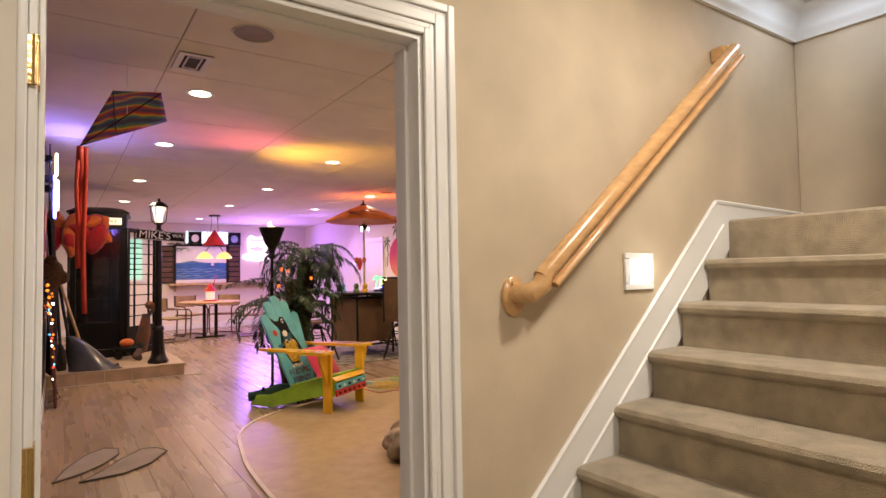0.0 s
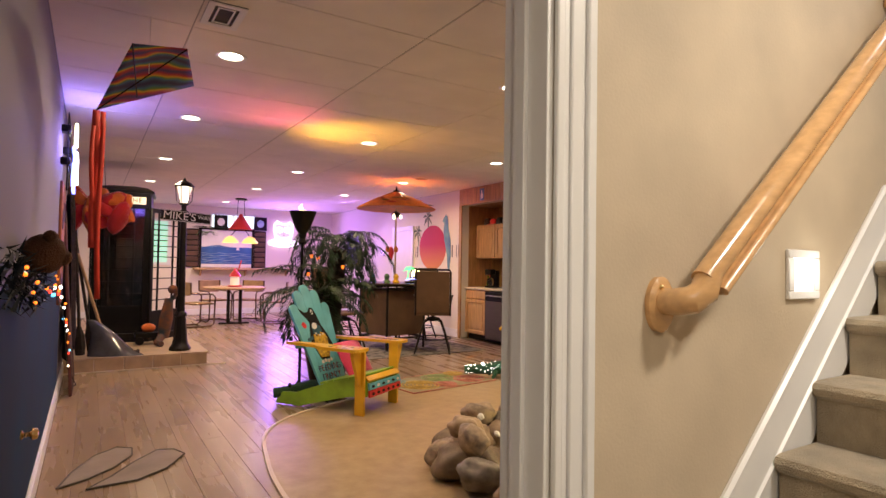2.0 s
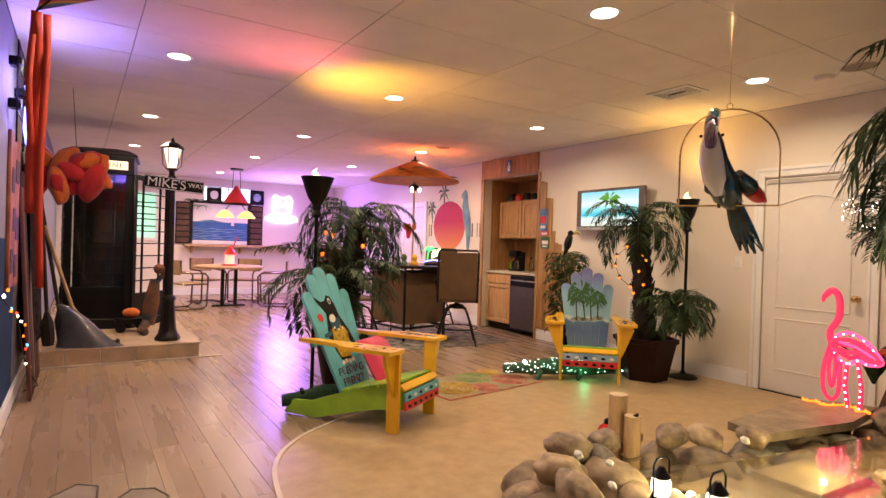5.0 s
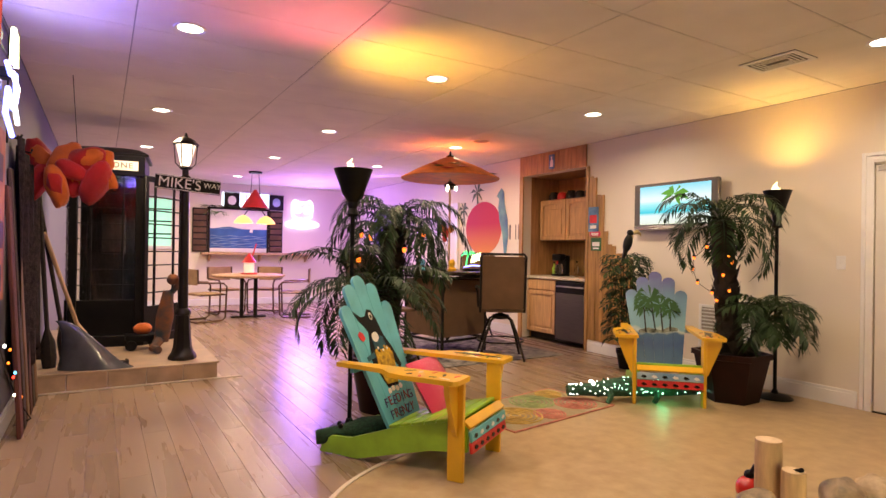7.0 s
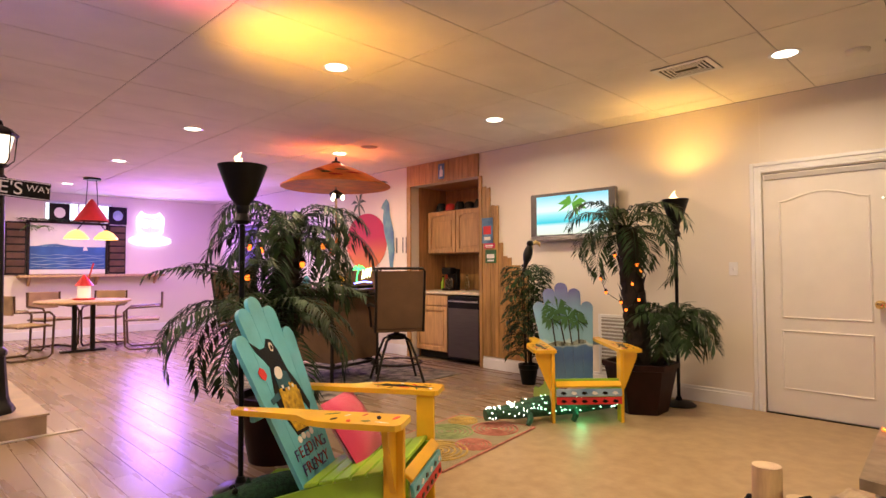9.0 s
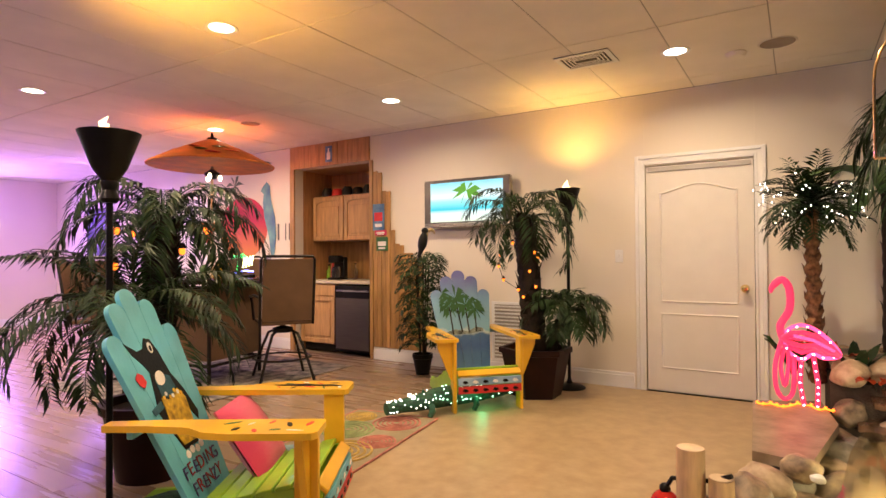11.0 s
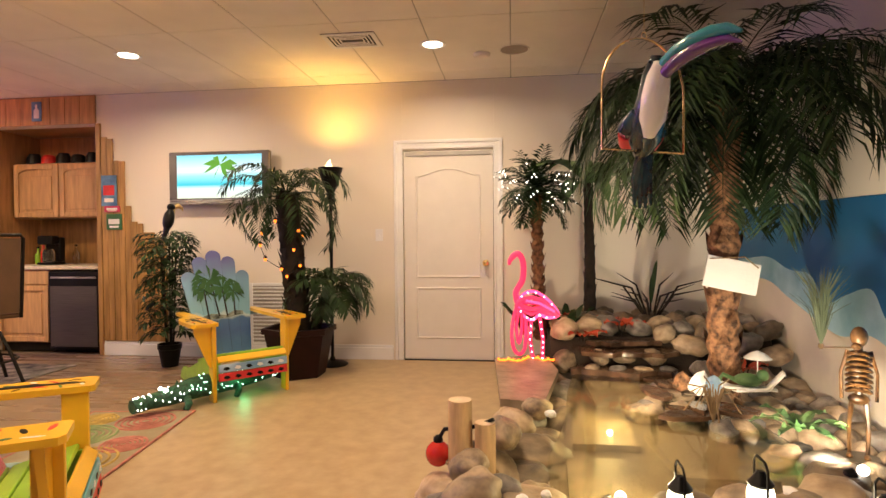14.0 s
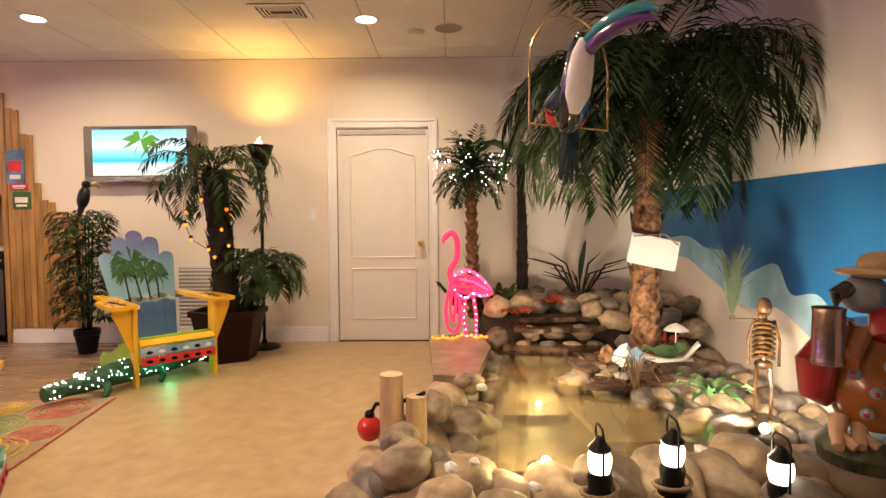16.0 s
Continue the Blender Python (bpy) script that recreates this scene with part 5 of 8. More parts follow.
# ---------- bar table, umbrella, bar chairs ----------
SLING = mat("brown_sling", (0.13, 0.072, 0.038), 0.75, var=0.2, scale=4, bump=0.5, bscale=260)
bt = thing("bar_table", "tall bar table with brown woven sides and a dark top", "table", pose(4.33, 8.32, 0, 0, 0, 10))
part("tabletop", M().lathe([(0.60, 0.97), (0.62, 0.985), (0.62, 1.0), (0.60, 1.005)], 8, Matrix.Rotation(radians(22.5), 4, "Z")), mat("dark_tile_top", (0.05, 0.035, 0.028), 0.25, var=0.3), bt)
for i in range(4):
    a = radians(45 + 90 * i)
    part("leg", M().tube([(0.5 * math.cos(a), 0.5 * math.sin(a), 0), (0.5 * math.cos(a), 0.5 * math.sin(a), 0.97)], 0.02, 8), IRON, bt)
    part("side_panel", M().box((-0.34, -0.008, 0.22), (0.34, 0.008, 0.90), 0.003, Matrix.Rotation(radians(90 * i), 4, "Z") @ Matrix.Translation((0, -0.35, 0))), SLING, bt)
    part("stretcher", M().box((-0.36, -0.012, 0.16), (0.36, 0.012, 0.19), 0.004, Matrix.Rotation(radians(90 * i), 4, "Z") @ Matrix.Translation((0, -0.355, 0))), IRON, bt)
    part("rail", M().box((-0.40, -0.012, 0.915), (0.40, 0.012, 0.945), 0.004, Matrix.Rotation(radians(90 * i), 4, "Z") @ Matrix.Translation((0, -0.40, 0))), IRON, bt)
ub = thing("parasol", "orange paper parasol with painted leaves over the bar table", "parasol", Matrix.Translation((4.36, 8.30, 1.006)) @ Matrix.Diagonal((0.85, 0.85, 1, 1)))
part("pole", M().lathe([(0.05, 0), (0.05, 0.02), (0.016, 0.03), (0.016, 1.36)], 12), LOGW, ub)
ORANGE = mat("orange_paper", (0.62, 0.17, 0.025), 0.6, var=0.25, scale=5, bump=0.2)
part("canopy", M().lathe([(0.73, 1.15), (0.735, 1.16), (0.45, 1.29), (0.12, 1.41), (0.05, 1.43), (0.045, 1.42), (0.12, 1.40), (0.45, 1.28), (0.72, 1.155)], 30), ORANGE, ub)
part("finial", M().lathe([(0.06, 1.41), (0.06, 1.445), (0.02, 1.455), (0.012, 1.50), (0.003, 1.51)], 14), DBARK, ub)
for i in range(15):
    a = 2 * math.pi * i / 15
    part("rib", M().tube([(0.04 * math.cos(a), 0.04 * math.sin(a), 1.40), (0.71 * math.cos(a), 0.71 * math.sin(a), 1.145)], 0.005, 5), LOGW, ub)
for i in range(9):
    a = -2.6 + 0.22 * i + (0.8 if i > 4 else 0)
    r = 0.38 + 0.11 * (i % 3)
    z = 1.43 - 0.27 * (r / 0.73) + 0.012
    part("painted_leaf", M().ball((r * math.cos(a), r * math.sin(a), z), (0.12, 0.06, 0.007), 10, 4, None), GREENP if i % 2 else RED, ub)
part("fixture", M().lathe([(0.04, 1.02), (0.09, 1.06), (0.09, 1.08), (0.02, 1.12)], 14), BLACK, ub)
bulbs(ub, [(0.06, -0.07, 1.03), (-0.07, -0.05, 1.04), (0.0, 0.08, 1.03)], BULBW, 0.025)
lb = thing("hanging_lobster", "orange lobster figure hanging from the parasol pole", "figure", Matrix.Translation((4.22, 8.17, 1.42)))
part("body", M().tube([(0, 0, 0.14), (0, 0, 0.05), (0, 0.01, -0.06)], [0.02, 0.045, 0.02], 8), RED, lb)
for s in (-1, 1):
    part("claw", M().ball((s * 0.07, -0.02, 0.1), (0.04, 0.02, 0.05), 8, 6), ORANGE, lb)


def bar_chair(m4, label):
    c = thing("bar_chair", label, "chair", m4, group="sling bar chairs")
    part("seat", M().box((-0.24, -0.22, 0.56), (0.24, 0.22, 0.595), 0.012), SLING, c)
    part("backrest", M().box((-0.235, -0.010, 0.0), (0.235, 0.004, 0.60), 0.004, pose(0, -0.225, 0.60, 8, 0, 0)), SLING, c)
    part("back_frame", M().tube([(-0.25, -0.21, 0.56), (-0.25, -0.31, 1.19), (-0.23, -0.315, 1.22), (0.23, -0.315, 1.22), (0.25, -0.31, 1.19), (0.25, -0.21, 0.56)], 0.014, 8), IRON, c)
    part("back_rail", M().tube([(-0.25, -0.228, 0.62), (0.25, -0.228, 0.62)], 0.010, 8), IRON, c)
    for s in (-1, 1):
        part("armrest", M().tube([(s * 0.25, -0.26, 0.83), (s * 0.285, -0.05, 0.845), (s * 0.285, 0.18, 0.82), (s * 0.265, 0.21, 0.76), (s * 0.25, 0.20, 0.58)], 0.014, 8), IRON, c)
    part("swivel", M().lathe([(0.10, 0.47), (0.10, 0.51), (0.03, 0.53), (0.03, 0.56)], 16), IRON, c)
    for i in range(4):
        a = radians(45 + 90 * i)
        part("leg", M().tube([(0.06 * math.cos(a), 0.06 * math.sin(a), 0.50), (0.17 * math.cos(a), 0.17 * math.sin(a), 0.46), (0.25 * math.cos(a), 0.25 * math.sin(a), 0.30), (0.36 * math.cos(a), 0.36 * math.sin(a), 0.012)], 0.014, 8), IRON, c)
    part("foot_ring", M().tube([(0.272 * math.cos(2 * math.pi * i / 20), 0.272 * math.sin(2 * math.pi * i / 20), 0.22) for i in range(21)], 0.010, 6), IRON, c)
    return c


bc = bar_chair(pose(4.60, 7.52, 0, 0, 0, -32), "tall brown sling bar chair on dark iron legs")
copy_thing(bc, pose(3.42, 8.05, 0, 0, 0, -90))
copy_thing(bc, pose(3.75, 9.25, 0, 0, 0, -140))
copy_thing(bc, pose(5.15, 8.95, 0, 0, 0, 130))
solo("patterned_rug", M().box((3.2, 7.35, 0.0005), (5.45, 9.3, 0.009), 0.003), mat("patterned_rug_pile", (0.09, 0.085, 0.10), 0.95, var=0.6, scale=9, bump=0.7, bscale=200, col2=(0.42, 0.38, 0.33)), "grey and cream patterned rug under the bar table", "rug")
ne = thing("neon_sign", "small green and white neon palm on the bar table", "neon sign", Matrix.Translation((4.50, 7.98, 1.006)))
part("base", M().box((-0.12, -0.04, 0), (0.12, 0.04, 0.03), 0.005), BLACK, ne)
part("white_tube", M().tube([(-0.02 + 0.018 * i, -0.01, 0.10 + 0.005 * i + (0.09 if i % 2 else 0.0)) for i in range(8)], 0.008, 6), NEONY, ne, "pale zigzag tube")
part("blue_tube", M().tube([(-0.12, 0, 0.05), (0, -0.01, 0.07), (0.12, 0, 0.06)], 0.008, 6), NEONB, ne, "blue tube")
part("stem_tube", M().tube([(-0.09, 0, 0.05), (-0.08, 0, 0.14), (-0.06, 0, 0.20)], 0.007, 6), GRN2, ne, "green tube")
for k in range(5):
    a = 0.1 + k * 0.75
    part("leaf_tube", M().tube([(-0.06, 0, 0.20), (-0.06 + 0.06 * math.cos(a), -0.01, 0.215 + 0.04 * math.sin(a)), (-0.06 + 0.10 * math.cos(a), -0.01, 0.185 + 0.05 * math.sin(a))], 0.007, 6), GRN2, ne)
for i, (x, y, mt) in enumerate(((4.12, 8.1, LEAF2), (4.0, 8.35, AQUA), (4.25, 8.05, YEL))):
    b = thing("drink_holder", "small coloured tabletop ornament on the bar table", "ornament", Matrix.Translation((x, y, 1.006)), group="bar table ornaments")
    part("base", M().lathe([(0.05, 0), (0.06, 0.02), (0.03, 0.05), (0.045, 0.10), (0.02, 0.14)], 14), mt, b)

# ---------- ceiling fixtures ----------
for cx, cy in CANS:
    c = thing("recessed_light", "round recessed ceiling light, lit, with a white trim ring", "ceiling light", Matrix.Translation((cx, cy, CEIL)), group="recessed ceiling lights")
    part("trim_ring", M().lathe([(0.075, -0.001), (0.098, -0.006), (0.102, -0.001), (0.102, 0.0), (0.075, 0.0)], 28, cap=False), TRIM, c)
    part("lens", M().lathe([(0.001, -0.0025), (0.076, -0.0015)], 28, cap=False), CANL, c, "glowing lens")


def vent(x, y, w, h, label):
    v = thing("ceiling_vent", label, "vent", Matrix.Translation((x, y, CEIL)), group="ceiling vents")
    part("backing", M().box((-w, -h, -0.004), (w, h, -0.001), 0.001), BLACK, v)
    m = M().box((-w, -h, -0.012), (w, -h + 0.03, -0.004), 0.002).box((-w, h - 0.03, -0.012), (w, h, -0.004), 0.002).box((-w, -h + 0.03, -0.012), (-w + 0.03, h - 0.03, -0.004), 0.002).box((w - 0.03, -h + 0.03, -0.012), (w, h - 0.03, -0.004), 0.002)
    part("frame", m, TRIM, v)
    for k in range(1, 5):
        e, g = w - 0.027 * k, h - 0.027 * k
        if e < 0.02:
            break
        m = M().box((-e, -g, -0.011), (e, -g + 0.010, -0.006), 0.001).box((-e, g - 0.010, -0.011), (e, g, -0.006), 0.001)
        m.box((-e, -g + 0.010, -0.011), (-e + 0.010, g - 0.010, -0.006), 0.001).box((e - 0.010, -g + 0.010, -0.011), (e, g - 0.010, -0.006), 0.001)
        part("louver", m, TRIM, v)


vent(4.74, 4.46, 0.15, 0.20, "white square ceiling air vent near the door wall")
vent(0.87, 3.63, 0.10, 0.16, "small white ceiling air vent near the entrance")
for x, y, r in ((1.08, 3.0, 0.12), (5.13, 3.26, 0.12), (4.70, 8.12, 0.11)):
    s = thing("ceiling_speaker", "round flush ceiling speaker with a tan grille", "speaker", Matrix.Translation((x, y, CEIL)), group="ceiling speakers")
    part("rim", M().lathe([(r * 0.9, -0.001), (r * 0.95, -0.007), (r, -0.001)], 26, cap=False), TILE, s)
    part("grille", M().lathe([(0.001, -0.005), (r * 0.9, -0.004)], 26, cap=False), mat("tan_grille", (0.36, 0.30, 0.25), 0.7, bump=0.6, bscale=300), s)
sd = thing("smoke_detector", "small white ceiling smoke detector", "detector", Matrix.Translation((5.20, 3.52, CEIL)))
part("base", M().lathe([(0.07, -0.001), (0.07, -0.012), (0.055, -0.03), (0.02, -0.036)], 22), TILE, sd)

# ---------- kite ----------
kt = thing("kite", "rainbow diamond kite with long red tails hung from the ceiling", "kite")
KM = bpy.data.materials.new("rainbow_nylon")
KM.use_nodes = True
nt = KM.node_tree
tc, wv, cr, nz, vm = (nt.nodes.new(k) for k in ("ShaderNodeTexCoord", "ShaderNodeTexWave", "ShaderNodeValToRGB", "ShaderNodeTexNoise", "ShaderNodeVectorMath"))
wv.wave_type, wv.inputs["Scale"].default_value, wv.inputs["Distortion"].default_value, wv.inputs["Detail Scale"].default_value = "RINGS", 1.25, 2.6, 3.2
kmap = nt.nodes.new("ShaderNodeMapping")
kmap.inputs["Location"].default_value = (-0.287, -4.25, -2.166)
nt.links.new(tc.outputs["Object"], kmap.inputs[0])
nt.links.new(kmap.outputs[0], wv.inputs[0])
nt.links.new(wv.outputs["Fac"], cr.inputs[0])
nt.links.new(cr.outputs[0], nt.nodes["Principled BSDF"].inputs["Base Color"])
e = cr.color_ramp.elements
e[0].position, e[0].color = 0.0, (0.02, 0.02, 0.10, 1)
e[1].position, e[1].color = 1.0, (0.05, 0.03, 0.14, 1)
for q, col in ((0.2, (0.03, 0.14, 0.25, 1)), (0.36, (0.10, 0.26, 0.05, 1)), (0.5, (0.65, 0.42, 0.03, 1)), (0.62, (0.6, 0.16, 0.02, 1)), (0.8, (0.45, 0.02, 0.03, 1))):
    k = e.new(q)
    k.color = col
nt.nodes["Principled BSDF"].inputs["Roughness"].default_value = 0.55
A, B, C, D = Vector((0.43, 3.57, 2.37)), Vector((0.69, 3.62, 2.415)), Vector((0.805, 4.18, 2.405)), Vector((0.287, 4.25, 2.166))
m = M()
N_ = 10
for i in range(N_ + 1):
    for j in range(N_ + 1):
        u, v = i / N_, j / N_
        p = A.lerp(B, u).lerp(D.lerp(C, u), v)
        p.z += 0.05 * math.sin(math.pi * u) * math.sin(math.pi * v) - 0.02 * v * u
        m.v.append(tuple(p))
for i in range(N_):
    for j in range(N_):
        a = i * (N_ + 1) + j
        m.f.append((a, a + 1, a + N_ + 2, a + N_ + 1))
sail = part("sail", m, KM, kt)
sol = sail.modifiers.new("cloth", "SOLIDIFY")
sol.thickness = 0.003
part("spar", M().tube([A, D.lerp(C, 0.4)], 0.004, 6).tube([B, D], 0.004, 6), BLACK, kt)
for k, (dx, w, zb) in enumerate(((0.0, 0.018, 1.35), (0.03, 0.014, 1.05), (-0.012, 0.012, 1.55))):
    m = M()
    q = [Vector((D.x + dx + 0.006 * math.sin(i * 0.5 + k), D.y + 0.02 * math.sin(i * 0.4 + k), D.z - (D.z - zb) * i / 12)) for i in range(13)]
    for p in q:
        m.v += [tuple(p + Vector((-w, 0, 0))), tuple(p + Vector((w, 0.004, 0)))]
    m.f += [(2 * i, 2 * i + 1, 2 * i + 3, 2 * i + 2) for i in range(12)]
    part("tail", m, mat("red_ribbon", (0.62, 0.05, 0.03), 0.6, var=0.2), kt).modifiers.new("cloth", "SOLIDIFY").thickness = 0.002
part("string", M().tube([B.lerp(D, 0.4), Vector((B.lerp(D, 0.4).x, B.lerp(D, 0.4).y, CEIL - 0.0005))], 0.002, 4), WHITE, kt)

# ---------- west wall: neon, string lights, boards, plush, fin ----------
ng = thing("neon_wall_sign", "blue and yellow neon tube sign on black brackets", "neon sign", Matrix.Translation((XW, 6.2, 2.15)))
for y, z in ((-0.2, 0.22), (-0.2, -0.05), (0.2, 0.1)):
    part("bracket", M().box((0.0, y - 0.05, z - 0.03), (0.07, y + 0.05, z + 0.03), 0.008), BLACK, ng)
part("rack", M().tube([(0.05, -0.25, 0.35), (0.05, -0.25, -0.3)], 0.006, 6).tube([(0.05, 0.25, 0.35), (0.05, 0.25, -0.3)], 0.006, 6).tube([(0.05, -0.28, 0.2), (0.05, 0.28, 0.2)], 0.006, 6).tube([(0.05, -0.28, -0.1), (0.05, 0.28, -0.1)], 0.006, 6).tube([(0.05, -0.28, 0.34), (0.05, 0.28, 0.34)], 0.006, 6), BLACK, ng)
part("yellow_tube", M().tube([(0.10, -0.05, 0.10), (0.10, 0.0, 0.31), (0.10, 0.1, 0.30), (0.10, 0.12, 0.12)], 0.014, 8), NEONY, ng)
part("blue_tube", M().tube([(0.09, -0.15, 0.08), (0.09, 0.0, 0.05), (0.09, 0.2, 0.1), (0.09, 0.24, -0.05), (0.09, 0.1, -0.12), (0.09, -0.1, -0.05), (0.09, -0.18, -0.2), (0.09, 0.1, -0.28)], 0.014, 8), NEONB, ng)
part("white_tube", M().tube([(0.11, -0.1, 0.04), (0.11, 0.12, 0.0), (0.11, 0.0, -0.12), (0.11, 0.14, -0.2)], 0.012, 8), WHB, ng)
sl = thing("string_lights", "string of coloured party lights hanging down the blue wall", "string lights")
path = [(0.11, 3.5, 1.16), (0.13, 3.9, 1.13), (0.12, 4.4, 1.06), (0.12, 5.2, 0.92), (0.12, 6.05, 0.72), (0.12, 6.5, 0.45), (0.13, 6.8, 0.25), (0.2, 6.95, 0.06), (0.1, 7.0, 0.012)]
part("wire", M().tube(path, 0.004, 5), BLACK, sl)
r3 = random.Random(3)
REDB = mat("red_bulb", (1, 0.05, 0.03), 0.3, emit=5, ecol=(1, 0.04, 0.02), bump=0)
BLUB = mat("blue_bulb", (0.2, 0.6, 1), 0.3, emit=4, ecol=(0.15, 0.6, 1), bump=0)
for i in range(26):
    s = (0.02 + 0.80 * i / 25) * (len(path) - 1)
    k = min(int(s), len(path) - 2)
    p = Vector(path[k]).lerp(Vector(path[k + 1]), s - k) + Vector((r3.uniform(-0.01, 0.03), r3.uniform(-0.06, 0.06), r3.uniform(-0.05, 0.05)))
    part("bulb", M().ball(p, (0.008, 0.008, 0.010), 6, 5), (ORB, BLUB, REDB, BULBW, WHB, ORB)[i % 6], sl)
pl = thing("plush_bear", "brown plush bear head above the blue wall", "plush toy", Matrix.Translation((0.13, 3.0, 1.30)))
BRN = mat("brown_plush", (0.10, 0.045, 0.025), 0.95, var=0.35, bump=1.0, bscale=160)
part("head", M().ball((0, 0, 0), 0.075, 14, 10, None, 0.15, 2), BRN, pl)
for s in (-1, 1):
    part("ear", M().ball((0.02, s * 0.055, 0.065), 0.024, 8, 6), BRN, pl)
part("muzzle", M().ball((0.06, 0, -0.015), 0.032, 8, 6), BRN, pl)
part("peg", M().tube([(-0.08, 0, -0.02), (-0.01, 0, 0)], 0.012, 6), BLACK, pl)
kb = thing("brass_ornament", "small round brass ornament on the blue wall", "ornament", Matrix.Translation((XW + 0.003, 3.3, 0.54)))
part("knob", M().lathe([(0.02, 0), (0.02, 0.006), (0.01, 0.012), (0.01, 0.03), (0.026, 0.042), (0.022, 0.06), (0.003, 0.066)], 16, Matrix.Rotation(radians(90), 4, "Y")), BRASS, kb)

rb_ = thing("wall_board", "tall orange-red painted board with dark patches on the wall", "sign", Matrix.Translation((XW + 0.002, 6.32, 1.42)))
part("board", M().box((0, -0.30, -0.52), (0.022, 0.30, 0.52), 0.005), mat("orange_red_paint", (0.34, 0.07, 0.03), 0.6, var=0.45, scale=5, col2=(0.45, 0.16, 0.06)), rb_)
for y, z in ((-0.16, 0.2), (0.1, 0.28), (-0.05, -0.06), (0.14, -0.12), (-0.16, -0.34), (0.08, -0.38)):
    part("dark_patch", M().box((0.022, y - 0.09, z - 0.08), (0.026, y + 0.09, z + 0.08), 0.002), mat("umber_paint", (0.05, 0.022, 0.02), 0.6, var=0.5), rb_)
# dark folded sheet and its hooks, added to darken this stretch of wall
DARKCLOTH = mat("dark_sheet_cloth", (0.022, 0.015, 0.014), 0.95, var=0.6, scale=30, bump=1.0, bscale=90, spec=0.15)
nt_ = M()
for i in range(25):
    for j in range(13):
        u, v = i / 24, j / 12
        nt_.v.append((XW + 0.05 + 0.035 * math.sin(u * 31 + v * 2) + 0.05 * v * math.sin(math.pi * u), 6.95 + 1.45 * u, 1.98 - 0.12 * math.sin(math.pi * u) - (1.55 + 0.12 * math.sin(u * 9)) * v))
for i in range(24):
    for j in range(12):
        k = i * 13 + j
        nt_.f.append((k, k + 1, k + 14, k + 13))
net = solo("hanging_net", nt_, DARKCLOTH, "dark sheet added in folds over the wall", "net")
net.modifiers.new("cloth", "SOLIDIFY").thickness = 0.006
for y in (6.98, 7.65, 8.36):
    solo("hook", M().tube([(XW, y, 1.97), (XW + 0.06, y, 1.96), (XW + 0.07, y, 1.99)], 0.008, 6), BLACK, "small black wall hook holding the dark sheet", "hook", group="net hooks")
FENCE = [("red-brown weathered board leaning on the wall", 6.75, 0.14, 1.62, (0.10, 0.03, 0.022)), ("dark board leaning on the wall", 6.95, 0.12, 1.75, (0.05, 0.03, 0.025)), ("tan driftwood board leaning on the wall", 7.15, 0.12, 1.5, (0.15, 0.085, 0.045)), ("red-brown weathered board leaning on the wall", 7.35, 0.13, 1.85, (0.08, 0.025, 0.02)), ("dark board leaning on the wall", 7.55, 0.13, 1.9, (0.04, 0.028, 0.022)), ("tan driftwood board leaning on the wall", 7.74, 0.13, 1.35, (0.16, 0.09, 0.05))]
for i, (lab, y, w, h, col) in enumerate(FENCE):
    b = solo("leaning_board", M().box((0, -w / 2, 0.001), (0.025, w / 2, h), 0.006), mat("board_wood", col, 0.8, var=0.4, scale=5, bump=0.4, stretch=(6, 6, 0.8)), lab, "board", group="leaning boards", at=pose(XW + 0.10, y, 0, 0, -3.2, 0))
plat = thing("platform", "low tan tiled platform with a pale stone edge", "platform", kind="structure")
part("core", M().box((XW + 0.002, 7.95, 0), (1.55, 10.9, 0.145), 0.002), EDGE, plat)
part("top", M().box((XW + 0.002, 7.93, 0.146), (1.575, 10.9, 0.163), 0.005), mat("tan_tile", (0.42, 0.31, 0.21), 0.4, var=0.2, scale=5, bump=0.1), plat)
for i in range(5):
    part("face_tile", M().box((XW + 0.005 + 0.302 * i, 7.936, 0.004), (XW + 0.30 + 0.302 * i, 7.949, 0.145), 0.003), mat("tan_tile", (0.36, 0.25, 0.16), 0.4, var=0.25, scale=6), plat)
part("shoe_strip", M().box((XW + 0.005, 7.90, 0.001), (1.78, 7.935, 0.012), 0.003).box((1.556, 7.95, 0.001), (1.6, 10.9, 0.012), 0.003), EDGE, plat)
for i, (x, y, tx, ty, h, mt, lab) in enumerate(((0.20, 8.25, 0.12, 8.22, 1.75, DBARK, "dark oar leaning on the wall"), (0.42, 8.62, 0.16, 8.30, 1.35, LOGW, "pale wooden oar leaning on the wall"), (0.30, 8.45, 0.12, 8.35, 1.6, DBARK, "dark oar leaning on the wall"))):
    o = thing("oar", lab, "oar", group="leaning oars")
    part("shaft", M().tube([(x, y, 0.45), (tx, ty, h)], 0.018, 8), mt, o)
    d = (Vector((tx, ty, h)) - Vector((x, y, 0.45))).normalized()
    q = Vector((x, y, 0.45))
    part("blade", M().tube([q + d * 0.05, q - d * 0.06, q - d * 0.2, (x + (x - tx) * 0.2, y + (y - ty) * 0.2, 0.166)], [0.02, 0.055, 0.06, 0.05], 8), mt, o)
RF, OF = mat("red_plush", (0.42, 0.012, 0.008), 0.85, var=0.35, scale=4, bump=0.6, bscale=180, sheen=0.15), mat("orange_plush", (0.60, 0.13, 0.012), 0.85, var=0.35, scale=4, bump=0.6, bscale=180, sheen=0.15)
pf = thing("plush_cluster", "hanging cluster of red and orange plush parrots", "plush toy", Matrix.Translation((0.42, 7.75, 1.83)))
